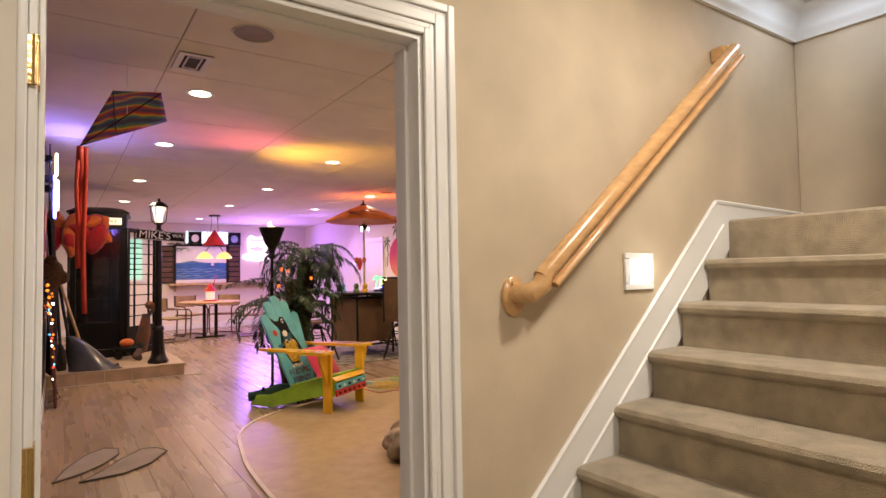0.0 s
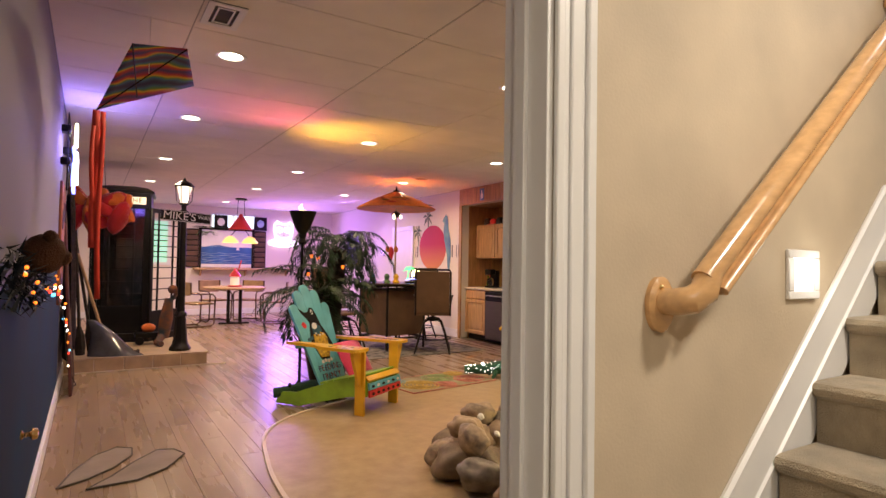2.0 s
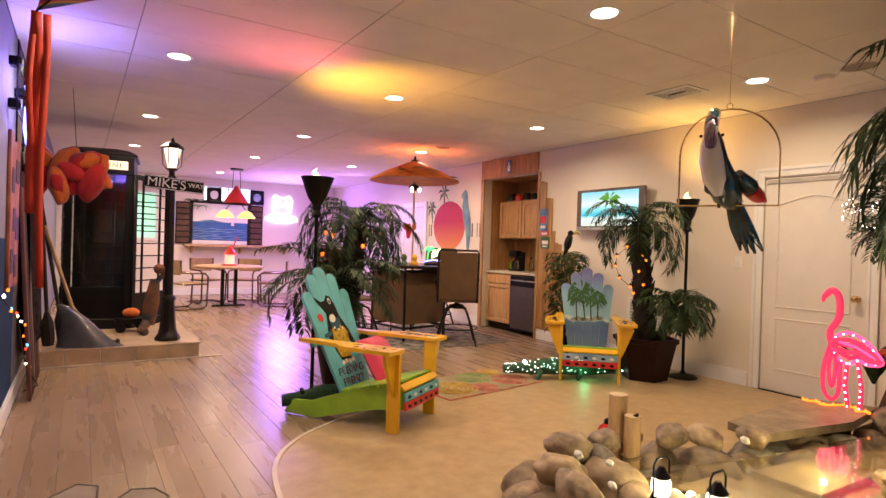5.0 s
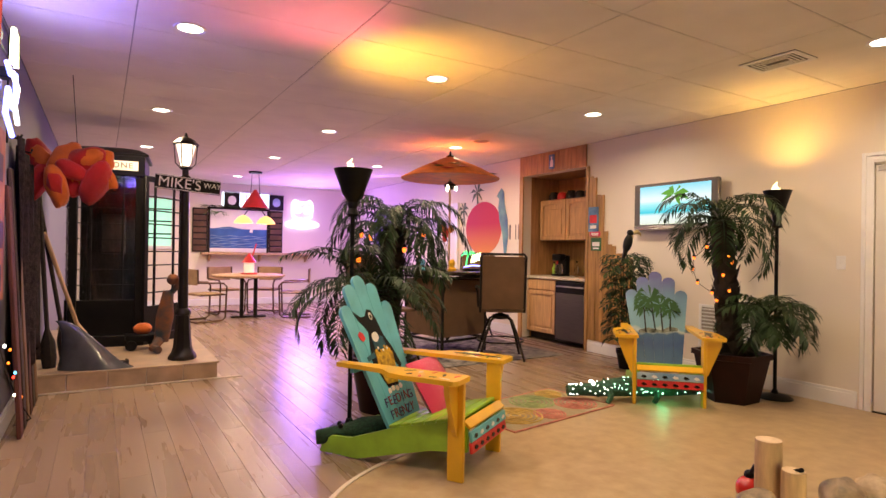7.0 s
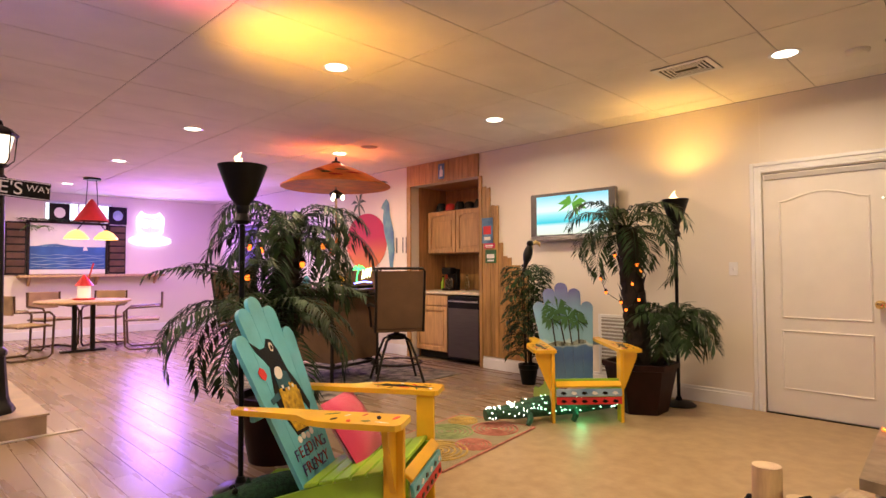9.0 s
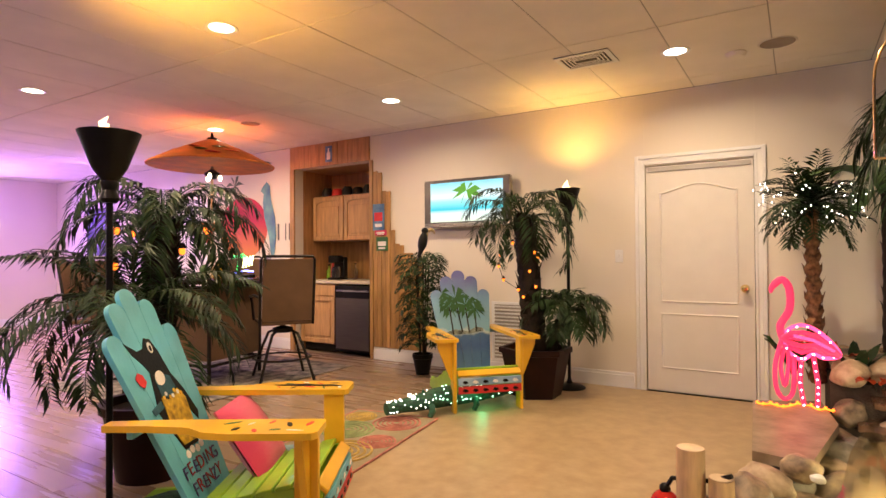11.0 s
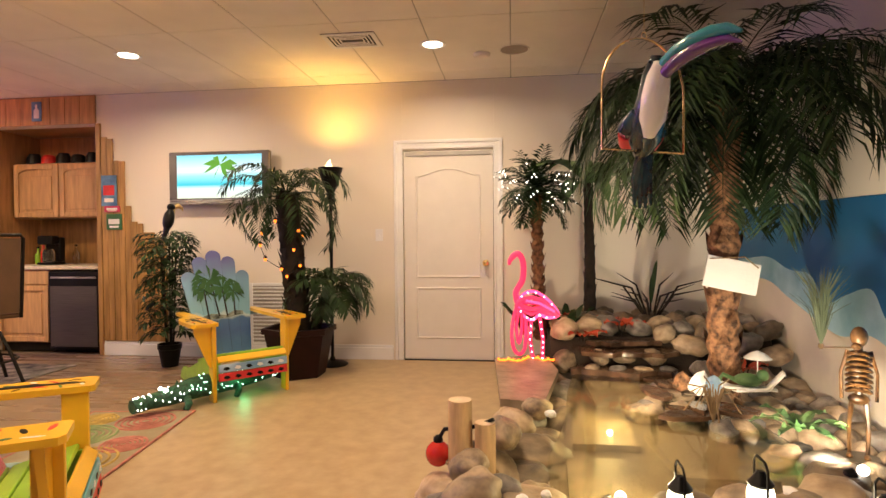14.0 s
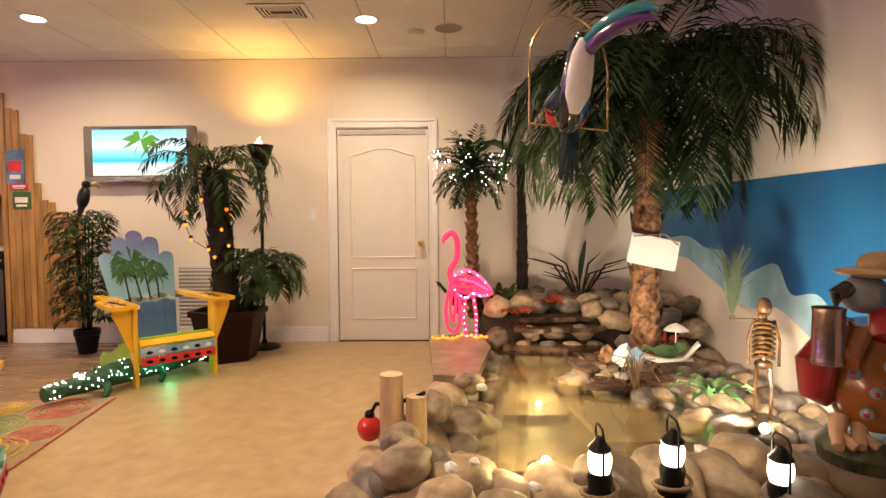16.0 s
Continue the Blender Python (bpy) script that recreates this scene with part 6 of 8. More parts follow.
for k, (x, y, z, r, ln, rx_, ry_, mt) in enumerate(((-0.24, 0.1, 0.10, 0.095, 0.19, 10, -30, RF), (-0.10, -0.02, 0.12, 0.085, 0.16, -15, 35, OF), (0.06, -0.05, 0.12, 0.10, 0.15, 0, 65, RF), (0.18, -0.02, 0.10, 0.075, 0.12, 10, 15, OF), (-0.14, -0.10, -0.12, 0.08, 0.17, 5, -14, OF), (0.12, -0.1, -0.08, 0.10, 0.18, 12, 22, RF), (0.0, 0.02, -0.02, 0.10, 0.17, 0, 10, RF), (-0.26, 0.05, -0.06, 0.085, 0.17, 0, 24, RF), (0.20, -0.08, -0.02, 0.06, 0.11, 0, -35, OF), (-0.04, -0.11, 0.02, 0.07, 0.12, 0, -60, RF))):
    bird = part("plush_bird", M().ball((0, 0, 0), (r, r * 0.9, ln), 18, 12, pose(x, y, z, rx_, ry_, 0), 0.22, k), mt, pf)
    if k % 2 == 0:
        part("wing_patch", M().ball((0.0, -r * 0.55, 0.02), (r * 0.7, r * 0.5, ln * 0.6), 12, 8, pose(x, y, z, rx_, ry_, 0), 0.3, k + 3), OF if mt is RF else RF, bird)
part("cord", M().tube([(0, 0, 0.1), (-0.05, 0.05, CEIL - 1.83 + 0.005)], 0.003, 5), BLACK, pf)
fin = M()
fd = Vector((0.97, -0.22, 0))
fs_ = Vector((0.22, 0.97, 0))
for z, xa, xb, th in ((0.0, 0.0, 0.60, 0.10), (0.05, 0.01, 0.50, 0.09), (0.12, 0.02, 0.42, 0.075), (0.20, 0.03, 0.345, 0.06), (0.28, 0.03, 0.265, 0.045), (0.35, 0.02, 0.185, 0.03), (0.40, 0.0, 0.11, 0.018), (0.425, -0.02, 0.05, 0.006)):
    mid = (xa + xb) / 2
    for k in range(20):
        q = 2 * math.pi * k / 20
        p = Vector((0.28, 8.12, 0.164 + z)) + fd * (mid + (xb - xa) / 2 * math.cos(q)) + fs_ * th * math.sin(q)
        fin.v.append(tuple(p))
for j in range(7):
    for k in range(20):
        n_ = (k + 1) % 20
        fin.f.append((j * 20 + k, j * 20 + n_, (j + 1) * 20 + n_, (j + 1) * 20 + k))
fin.f += [tuple(reversed(range(20))), tuple(140 + k for k in range(20))]
solo("dolphin_sculpture", fin, mat("grey_gloss", (0.07, 0.075, 0.085), 0.12, var=0.3, coat=0.6), "glossy grey fin-shaped dolphin sculpture on the platform", "sculpture")
solo("coiled_hose", M().tube([(0.72 + 0.10 * math.cos(a), 8.12 + 0.07 * math.sin(a), 0.172 + 0.001 * i) for i, a in enumerate([k * 0.4 for k in range(34)])], 0.008, 6), DBARK, "dark coiled rope lying on the platform", "rope")

# ---------- phone booth with its open side door ----------
bm_ = pose(0.30, 9.29, 0.163, 0, 0, -6.8)
bo = thing("phone_booth", "black glazed phone booth standing on the platform", "phone booth", bm_)
for x, y in ((0.035, 0.035), (0.645, 0.035), (0.035, 0.725), (0.645, 0.725)):
    part("post", M().box((x - 0.035, y - 0.035, 0), (x + 0.035, y + 0.035, 1.92), 0.006), BLACK, bo)
part("base", M().box((-0.02, -0.02, 0), (0.70, 0.78, 0.12), 0.006), BLACK, bo)
part("lintel", M().box((-0.015, -0.015, 1.84), (0.695, 0.775, 2.06), 0.008), BLACK, bo)
part("roof", M().lathe([(0.545, 2.06), (0.55, 2.085), (0.42, 2.14), (0.2, 2.175), (0.01, 2.185)], 4, Matrix.Translation((0.34, 0.38, 0)) @ Matrix.Rotation(radians(45), 4, "Z")), BLACK, bo)
sg = part("sign_panel", M().box((0.15, -0.022, 1.90), (0.63, -0.0155, 2.0), 0.002), mat("lit_sign", (0.8, 0.75, 0.6), 0.4, emit=0.35, ecol=(1, 0.85, 0.6), bump=0), bo, "small lit cream sign")
words("PHONE", 0.085, 0.001, BLACK, sg, Matrix.Translation((0.42, -0.0235, 1.95)) @ Matrix.Rotation(radians(90), 4, "X"), spread=1.2)
part("back_panel", M().box((0.07, 0.70, 0.12), (0.61, 0.72, 1.84), 0.003), BLACK, bo)
part("telephone", M().box((0.22, 0.58, 1.0), (0.46, 0.699, 1.45), 0.01), IRON, bo)
for side in range(3):
    mt_ = (Matrix(), Matrix.Translation((0.68, 0, 0)) @ Matrix.Rotation(radians(90), 4, "Z"), Matrix.Rotation(radians(90), 4, "Z"))[side]
    part("kick_panel", M().box((0.07, 0.02, 0.12), (0.61, 0.045, 0.5), 0.003, mt_), BLACK, bo)
    for i in range(1, 9):
        part("glazing_bar", M().box((0.07, 0.022, 0.5 + 0.165 * i - 0.012), (0.61, 0.044, 0.5 + 0.165 * i), 0.002, mt_), BLACK, bo)
    for x in (0.19, 0.49):
        part("glazing_bar", M().box((x - 0.01, 0.024, 0.5), (x + 0.01, 0.042, 1.84), 0.002, mt_), BLACK, bo)
    g = part("pane", M().box((0.07, 0.030, 0.5), (0.61, 0.035, 1.84), 0.0005, mt_), GLASS, bo)
    g.visible_shadow = False
od = thing("booth_door", "open black glazed phone booth door", "door", pose(0.985, 9.20, 0.163, 0, 0, 48))
part("frame", M().box((0, -0.02, 0.0), (0.06, 0.02, 1.86), 0.004).box((0.62, -0.02, 0.0), (0.68, 0.02, 1.86), 0.004).box((0.06, -0.02, 1.80), (0.62, 0.02, 1.86), 0.004).box((0.06, -0.02, 0.0), (0.62, 0.02, 0.10), 0.004), BLACK, od)
part("kick_panel", M().box((0.06, -0.012, 0.10), (0.62, 0.012, 0.42), 0.003), BLACK, od)
for i in range(1, 9):
    part("glazing_bar", M().box((0.06, -0.012, 0.42 + 0.153 * i - 0.012), (0.62, 0.012, 0.42 + 0.153 * i + 0.002), 0.002), BLACK, od)
for x in (0.18, 0.50):
    part("glazing_bar", M().box((x - 0.011, -0.011, 0.42), (x + 0.011, 0.011, 1.80), 0.002), BLACK, od)

# ---------- street lamp with a street sign ----------
st = thing("street_lamp", "black lamp post with a lit glass lantern", "street lamp", Matrix.Translation((1.28, 8.20, 0.163)))
part("base", M().lathe([(0.125, 0), (0.13, 0.02), (0.115, 0.05), (0.10, 0.07), (0.085, 0.12), (0.07, 0.30), (0.062, 0.42), (0.072, 0.43), (0.072, 0.46), (0.048, 0.49)], 8), IRON, st)
part("post", M().lathe([(0.045, 0.46), (0.036, 1.72), (0.05, 1.73), (0.05, 1.76), (0.03, 1.78), (0.03, 1.84)], 14), IRON, st)
part("lantern_glass", M().lathe([(0.042, 1.86), (0.088, 2.07), (0.086, 2.08), (0.04, 1.87)], 6), mat("frosted_lantern", (1, 0.9, 0.75), 0.35, emit=2.4, ecol=(1, 0.82, 0.62), bump=0), st, "glowing tapered lantern glass")
part("lantern_roof", M().lathe([(0.115, 2.07), (0.12, 2.085), (0.07, 2.13), (0.02, 2.15), (0.012, 2.18), (0.004, 2.19)], 6), IRON, st)
part("lantern_seat", M().lathe([(0.035, 1.83), (0.06, 1.845), (0.05, 1.86)], 12), IRON, st)
for i in range(6):
    a = 2 * math.pi * i / 6
    part("lantern_bar", M().tube([(0.05 * math.cos(a), 0.05 * math.sin(a), 1.85), (0.09 * math.cos(a), 0.09 * math.sin(a), 1.89), (0.105 * math.cos(a), 0.105 * math.sin(a), 2.08)], 0.005, 5), IRON, st)
ss = thing("street_sign", "black street name sign with white letters", "sign", Matrix.Translation((1.30, 8.135, 1.845)) @ Matrix.Rotation(radians(4), 4, "Y"))
part("plate", M().box((-0.29, -0.008, -0.068), (0.29, 0.008, 0.068), 0.003), BLACK, ss)
part("border", M().box((-0.285, -0.0095, 0.058), (0.285, -0.008, 0.064), 0.0005).box((-0.285, -0.0095, -0.064), (0.285, -0.008, -0.058), 0.0005), WHITE, ss)
words("MIKE'S", 0.135, 0.001, WHITE, ss, Matrix.Translation((-0.075, -0.0095, -0.003)) @ Matrix.Rotation(radians(90), 4, "X"))
words("WAY", 0.07, 0.001, WHITE, ss, Matrix.Translation((0.215, -0.0095, 0.01)) @ Matrix.Rotation(radians(90), 4, "X"))
sc = thing("scarecrow_doll", "blue and orange stuffed doll propped by the lamp post", "doll", pose(1.12, 8.75, 0.163, 0, 0, 0))
m = M().tube([(0.02, 0, 0.10), (0.05, 0, 0.35), (0.08, 0, 0.62)], [0.07, 0.085, 0.05], 10).ball((0.12, 0, 0.74), 0.06, 10, 8).tube([(0.09, 0, 0.58), (0.18, -0.04, 0.70), (0.24, -0.05, 0.86)], [0.03, 0.026, 0.02], 8).tube([(0.0, -0.04, 0.12), (-0.06, -0.12, 0.05), (-0.02, -0.2, 0.04)], [0.05, 0.045, 0.04], 8)
part("body", m, mat("patchwork_cloth", (0.05, 0.10, 0.13), 0.9, var=0.6, scale=7, col2=(0.25, 0.08, 0.02)), sc)
wg = thing("toy_wagon", "dark toy wagon with an orange pumpkin on it", "toy", Matrix.Translation((0.98, 8.95, 0.163)))
part("bed", M().box((-0.16, -0.1, 0.09), (0.16, 0.1, 0.16), 0.008), BLACK, wg)
for x in (-0.11, 0.11):
    for y in (-0.11, 0.11):
        part("wheel", M().lathe([(0.05, -0.012), (0.055, 0.0), (0.05, 0.012)], 16, Matrix.Translation((x, y, 0.055)) @ Matrix.Rotation(radians(90), 4, "X")), BLACK, wg)
part("pumpkin", M().ball((0, 0, 0.215), (0.09, 0.09, 0.06), 16, 10, None, 0.1, 1), OF, wg)

# ---------- far end: mural, shelf, table, chairs, lamps, neon ----------
mu = thing("beach_picture", "framed beach scene between brown shutters", "picture", Matrix.Translation((3.18, YN - 0.002, 1.62)))
part("sky_panel", M().box((-0.60, -0.02, 0.04), (0.60, -0.002, 0.46), 0.002), WHITE, mu)
part("sea_panel", M().box((-0.60, -0.02, -0.38), (0.60, -0.002, 0.039), 0.002), mat("mural_sea", (0.04, 0.13, 0.36), 0.6, var=0.3, scale=3), mu, "deep blue sea panel")
for k in range(5):
    part("surf_line", M().tube([(-0.58 + 1.16 * i / 16, -0.021, -0.34 + 0.055 * k + 0.012 * math.sin(i * 1.1 + k * 2)) for i in range(17)], 0.005 + 0.002 * (k % 2), 5), SKYB, mu)
part("painted_island", M().prism([(-0.5, 0.04), (-0.36, 0.075), (-0.2, 0.09), (-0.05, 0.06), (0.08, 0.04)], -0.003, Matrix.Translation((0, -0.0205, 0))), SEAB, mu)
part("painted_sail", M().prism([(0.22, -0.03), (0.30, -0.03), (0.26, 0.12)], -0.003, Matrix.Translation((0, -0.0205, 0))), WHITE, mu)
part("sand_panel", M().box((-0.60, -0.021, -0.46), (0.60, -0.002, -0.381), 0.002), WHITE, mu)
part("frame", M().box((-0.66, -0.045, 0.46), (0.66, -0.001, 0.50), 0.004).box((-0.64, -0.045, -0.5), (-0.60, -0.001, 0.46), 0.004).box((0.60, -0.045, -0.5), (0.64, -0.001, 0.46), 0.004), DBARK, mu)
for s in (-1, 1):
    sh = part("shutter", M().box((s * 0.80 - 0.15, -0.03, -0.47), (s * 0.80 + 0.15, -0.002, 0.47), 0.003), DBARK, mu, "brown louvred shutter")
    for i in range(7):
        part("slat", M().box((-0.13, -0.01, -0.05), (0.13, 0.01, 0.05), 0.004, pose(s * 0.80, -0.038, -0.39 + 0.13 * i, 18, 0, 0)), mat("shutter_slat", (0.13, 0.075, 0.05), 0.6, var=0.3), sh)
m = M()
for k in range(6):
    frond(m, (-0.48, -0.06, 0.36), 0.3 + k, 0.6, 0.28, 1.8, 8, 0.1, 0.008)
part("palm_leaf", m, LEAF2, mu)
shf = thing("wall_shelf", "long pale wooden bar shelf on brackets", "shelf", Matrix.Translation((3.6, YN, 1.125)))
part("board", M().box((-1.2, -0.26, -0.03), (1.2, -0.002, 0.02), 0.006), LOGW, shf)
for x in (-1.05, 0.0, 1.05):
    part("bracket", M().prism([(0, -0.03), (0.2, -0.03), (0.0, -0.18)], 0.04, Matrix.Translation((x, -0.002, 0)) @ Matrix.Rotation(radians(-90), 4, "Z")), LOGW, shf)
for x, z, lab in ((3.02, 2.14, "dark framed picture standing below the window"), (3.98, 2.14, "dark framed picture with a pale shape")):
    p = thing("framed_picture", lab, "picture", Matrix.Translation((x, YN - 0.03, z + 0.14)), group="far wall pictures")
    part("frame", M().box((-0.16, -0.02, -0.17), (0.16, 0.02, 0.17), 0.005), BLACK, p)
    part("print", M().ball((0, -0.021, 0), (0.09, 0.003, 0.10), 14, 6), SKYB if x > 3.5 else WHITE, p)
gl = thing("garland", "leafy green garland on top of the shutters", "garland", Matrix.Translation((3.1, YN - 0.08, 2.13)))
m = M()
for i in range(40):
    frond(m, (-0.7 + 1.3 * i / 40, rng.uniform(-0.03, 0.03), 0.0), rng.uniform(0, 6.28), 0.5, 0.15, 1.6, 5, 0.06, 0.008, r=0.003)
part("leaves", m, LEAF, gl)
nw = thing("neon_owl_sign", "violet-white neon owl sign on the far wall", "neon sign", Matrix.Translation((4.58, YN - 0.04, 1.95)))
part("head_tube", M().tube([(-0.22, 0, 0.05), (-0.24, 0, 0.32), (-0.17, 0, 0.42), (-0.08, 0, 0.36), (0.08, 0, 0.36), (0.17, 0, 0.42), (0.24, 0, 0.32), (0.22, 0, 0.05), (0.1, 0, -0.02), (-0.1, 0, -0.02), (-0.22, 0, 0.05)], 0.022, 8), NEONV, nw)
for s in (-1, 1):
    part("eye_tube", M().tube([(s * 0.1 + 0.065 * math.cos(a), -0.005, 0.2 + 0.065 * math.sin(a)) for a in [2 * math.pi * i / 14 for i in range(15)]], 0.016, 6), NEONV, nw)
part("script_tube", M().tube([(0.38 * math.cos(a), -0.005, -0.14 + 0.08 * math.sin(a)) for a in [2 * math.pi * i / 24 for i in range(25)]], 0.022, 8).tube([(-0.3 + 0.6 * i / 20, -0.008, -0.14 + 0.035 * math.sin(i * 1.6)) for i in range(21)], 0.016, 6), NEONV, nw)
part("backing", M().box((-0.008, 0.02, -0.2), (0.008, 0.038, 0.38), 0.003), WHITE, nw)
CW, CY = 2.88, 12.75
rt = thing("round_table", "round wooden dining table on a pedestal", "table", Matrix.Translation((CW, CY, 0)))
part("tabletop", M().lathe([(0.60, 0.73), (0.63, 0.745), (0.63, 0.765), (0.60, 0.775)], 36), LOGW, rt)
for x in (-0.12, 0.12):
    part("leg", M().box((x - 0.03, -0.03, 0.03), (x + 0.03, 0.03, 0.73), 0.006), IRON, rt)
part("foot", M().box((-0.3, -0.05, 0), (0.3, 0.05, 0.03), 0.006), IRON, rt)
BRONZE = mat("bronze_tube", (0.13, 0.08, 0.045), 0.35, 0.7, var=0.2)
CANE = mat("tan_cane", (0.40, 0.27, 0.15), 0.7, var=0.25, bump=0.5, bscale=180)


def cantilever(m4, label):
    c = thing("cantilever_chair", label, "chair", m4, group="dining chairs")
    part("seat", M().box((-0.23, -0.22, 0.44), (0.23, 0.22, 0.475), 0.012), CANE, c)
    part("backrest", M().box((-0.22, -0.27, 0.62), (0.22, -0.245, 0.88), 0.008), CANE, c)
    for s in (-1, 1):
        part("tube_frame", M().tube([(s * 0.24, -0.26, 0.88), (s * 0.24, -0.25, 0.66), (s * 0.25, 0.20, 0.64), (s * 0.25, 0.26, 0.58), (s * 0.25, 0.24, 0.06), (s * 0.25, 0.18, 0.014), (s * 0.25, -0.28, 0.014)], 0.016, 8), BRONZE, c)
        part("seat_rail", M().tube([(s * 0.24, -0.22, 0.45), (s * 0.245, 0.24, 0.45)], 0.014, 8), BRONZE, c)
    part("rear_foot", M().tube([(-0.25, -0.28, 0.014), (0.25, -0.28, 0.014)], 0.016, 8), BRONZE, c)
    return c


ch = cantilever(pose(CW - 0.78, CY - 0.25, 0, 0, 0, -68), "tan cane cantilever chair on a steel tube frame")
copy_thing(ch, pose(CW + 0.78, CY - 0.2, 0, 0, 0, 70))
copy_thing(ch, pose(CW - 0.25, CY + 0.75, 0, 0, 0, 198))
copy_thing(ch, pose(CW + 0.45, CY + 0.65, 0, 0, 0, 146))
ct = thing("snowman_lantern", "small red and white house-shaped ornament on the table", "ornament", Matrix.Translation((CW, CY, 0.776)))
part("tray", M().lathe([(0.14, 0), (0.15, 0.02), (0.10, 0.03)], 20), RED, ct)
part("body", M().lathe([(0.09, 0.03), (0.09, 0.20), (0.07, 0.22)], 14), mat("lit_house", (0.8, 0.7, 0.6), 0.5, emit=0.6, ecol=(1, 0.8, 0.6), bump=0), ct)
part("roof", M().lathe([(0.13, 0.21), (0.07, 0.30), (0.01, 0.38)], 14), RED, ct)
part("pole", M().tube([(0.05, 0, 0.3), (0.12, 0, 0.55)], 0.012, 6), RED, ct)
ptl = thing("pendant_lamp", "red cone pendant with two yellow glass shades over the table", "pendant lamp", Matrix.Translation((3.0, 12.9, 0)))
part("canopy", M().lathe([(0.12, CEIL - 0.03), (0.12, CEIL - 0.001)], 18), BLACK, ptl)
part("chain", M().tube([(-0.06, 0, CEIL - 0.03), (-0.09, 0, 2.1)], 0.006, 5).tube([(0.06, 0, CEIL - 0.03), (0.09, 0, 2.1)], 0.006, 5), BLACK, ptl)
part("red_shade", M().lathe([(0.24, 1.98), (0.235, 1.99), (0.02, 2.32), (0.01, 2.32), (0.22, 1.98)], 24), RED, ptl)
for s in (-1, 1):
    part("yellow_shade", M().lathe([(0.17, 1.70), (0.165, 1.72), (0.10, 1.80), (0.03, 1.84), (0.025, 1.83), (0.16, 1.70)], 18, Matrix.Translation((s * 0.20, 0, 0))), mat("amber_glass_shade", (0.9, 0.6, 0.15), 0.3, emit=1.6, ecol=(1, 0.62, 0.18), bump=0), ptl, "glowing amber glass shade")
    part("stem", M().tube([(s * 0.20, 0, 1.83), (s * 0.08, 0, 2.0)], 0.008, 6), BLACK, ptl)
dt = thing("wall_poster", "dark framed poster on the far side wall", "picture", Matrix.Translation((XE - 0.002, 13.6, 1.65)))
part("frame", M().box((-0.03, -0.42, -0.45), (0, 0.42, 0.45), 0.006), BLACK, dt)
part("print", M().box((-0.034, -0.36, -0.39), (-0.03, 0.36, 0.39), 0.001), mat("violet_print", (0.10, 0.09, 0.22), 0.25, var=0.5, scale=3), dt)
sb = thing("wall_control", "small grey wall control box", "control box", Matrix.Translation((XE - 0.001, 11.9, 1.55)))
part("box", M().box((-0.035, -0.07, -0.06), (0, 0.07, 0.06), 0.006), CHROME, sb)
d3 = thing("door_3", "white door at the far side wall", "door", Matrix.Translation((XE - 0.001, 11.0, 0)), kind="structure")
part("door_leaf", M().box((-0.02, -0.40, 0.01), (-0.001, 0.36, 2.0), 0.004), DOORP, d3)
part("casing", M().box((-0.028, -0.49, 0), (-0.001, -0.405, 2.09), 0.004).box((-0.028, 0.365, 0), (-0.001, 0.45, 2.09), 0.004).box((-0.028, -0.405, 2.005), (-0.001, 0.365, 2.09), 0.004), TRIM, d3)
# shelf with green lights, simplified to one glowing framed panel; no daylight here
gw = thing("window_2", "shelf with green lights behind the phone booth, as a glowing panel", "window", Matrix.Translation((1.35, YN, 1.75)), kind="structure")
part("window_frame", M().box((-0.55, -0.03, -0.55), (0.55, -0.001, -0.48), 0.004).box((-0.55, -0.03, 0.48), (0.55, -0.001, 0.55), 0.004).box((-0.55, -0.03, -0.48), (-0.48, -0.001, 0.48), 0.004).box((0.48, -0.03, -0.48), (0.55, -0.001, 0.48), 0.004), TRIM, gw)
part("pane", M().box((-0.48, -0.015, -0.48), (0.48, -0.004, 0.48), 0.001), mat("green_glow_panel", (0.4, 0.8, 0.6), 0.3, emit=0.9, ecol=(0.4, 0.9, 0.65), bump=0), gw)

# dark bars stand for the shelf boards across the glowing panel
for z in (-0.24, 0.02, 0.27):
    part("glazing_bar", M().box((-0.48, -0.024, z - 0.014), (0.48, -0.0155, z + 0.014), 0.002), DBARK, gw)

# ---------- beach mural on the south wall ----------
SM = lambda k: Matrix.Translation((0, YS + 0.0012 + 0.0012 * k, 0))
ms = thing("mural_south", "painted beach mural with blue sea and pale surf", "mural", kind="structure")
part("sea", M().prism([(2.3, 0.2), (5.86, 0.2), (5.86, 1.40), (5.0, 1.395), (2.3, 1.36)], 0.001, SM(0)), mat("mural_blue", (0.012, 0.19, 0.42), 0.55, var=0.25, scale=1.5, col2=(0.015, 0.11, 0.30), bump=0.05), ms)


def wavy(pts, keep):
    """Rounds the first points of an outline and keeps the rest."""
    out = []
    p = [Vector(q) for q in pts[:-keep]]
    for i in range(len(p) - 1):
        a, b, c, d = (p[min(max(i + o, 0), len(p) - 1)] for o in (-1, 0, 1, 2))
        for k in range(6):
            t = k / 6
            out.append(tuple(0.5 * ((2 * b) + (c - a) * t + (2 * a - 5 * b + 4 * c - d) * t * t + (3 * b - a - 3 * c + d) * t ** 3)))
    return out + [tuple(p[-1])] + list(pts[-keep:])


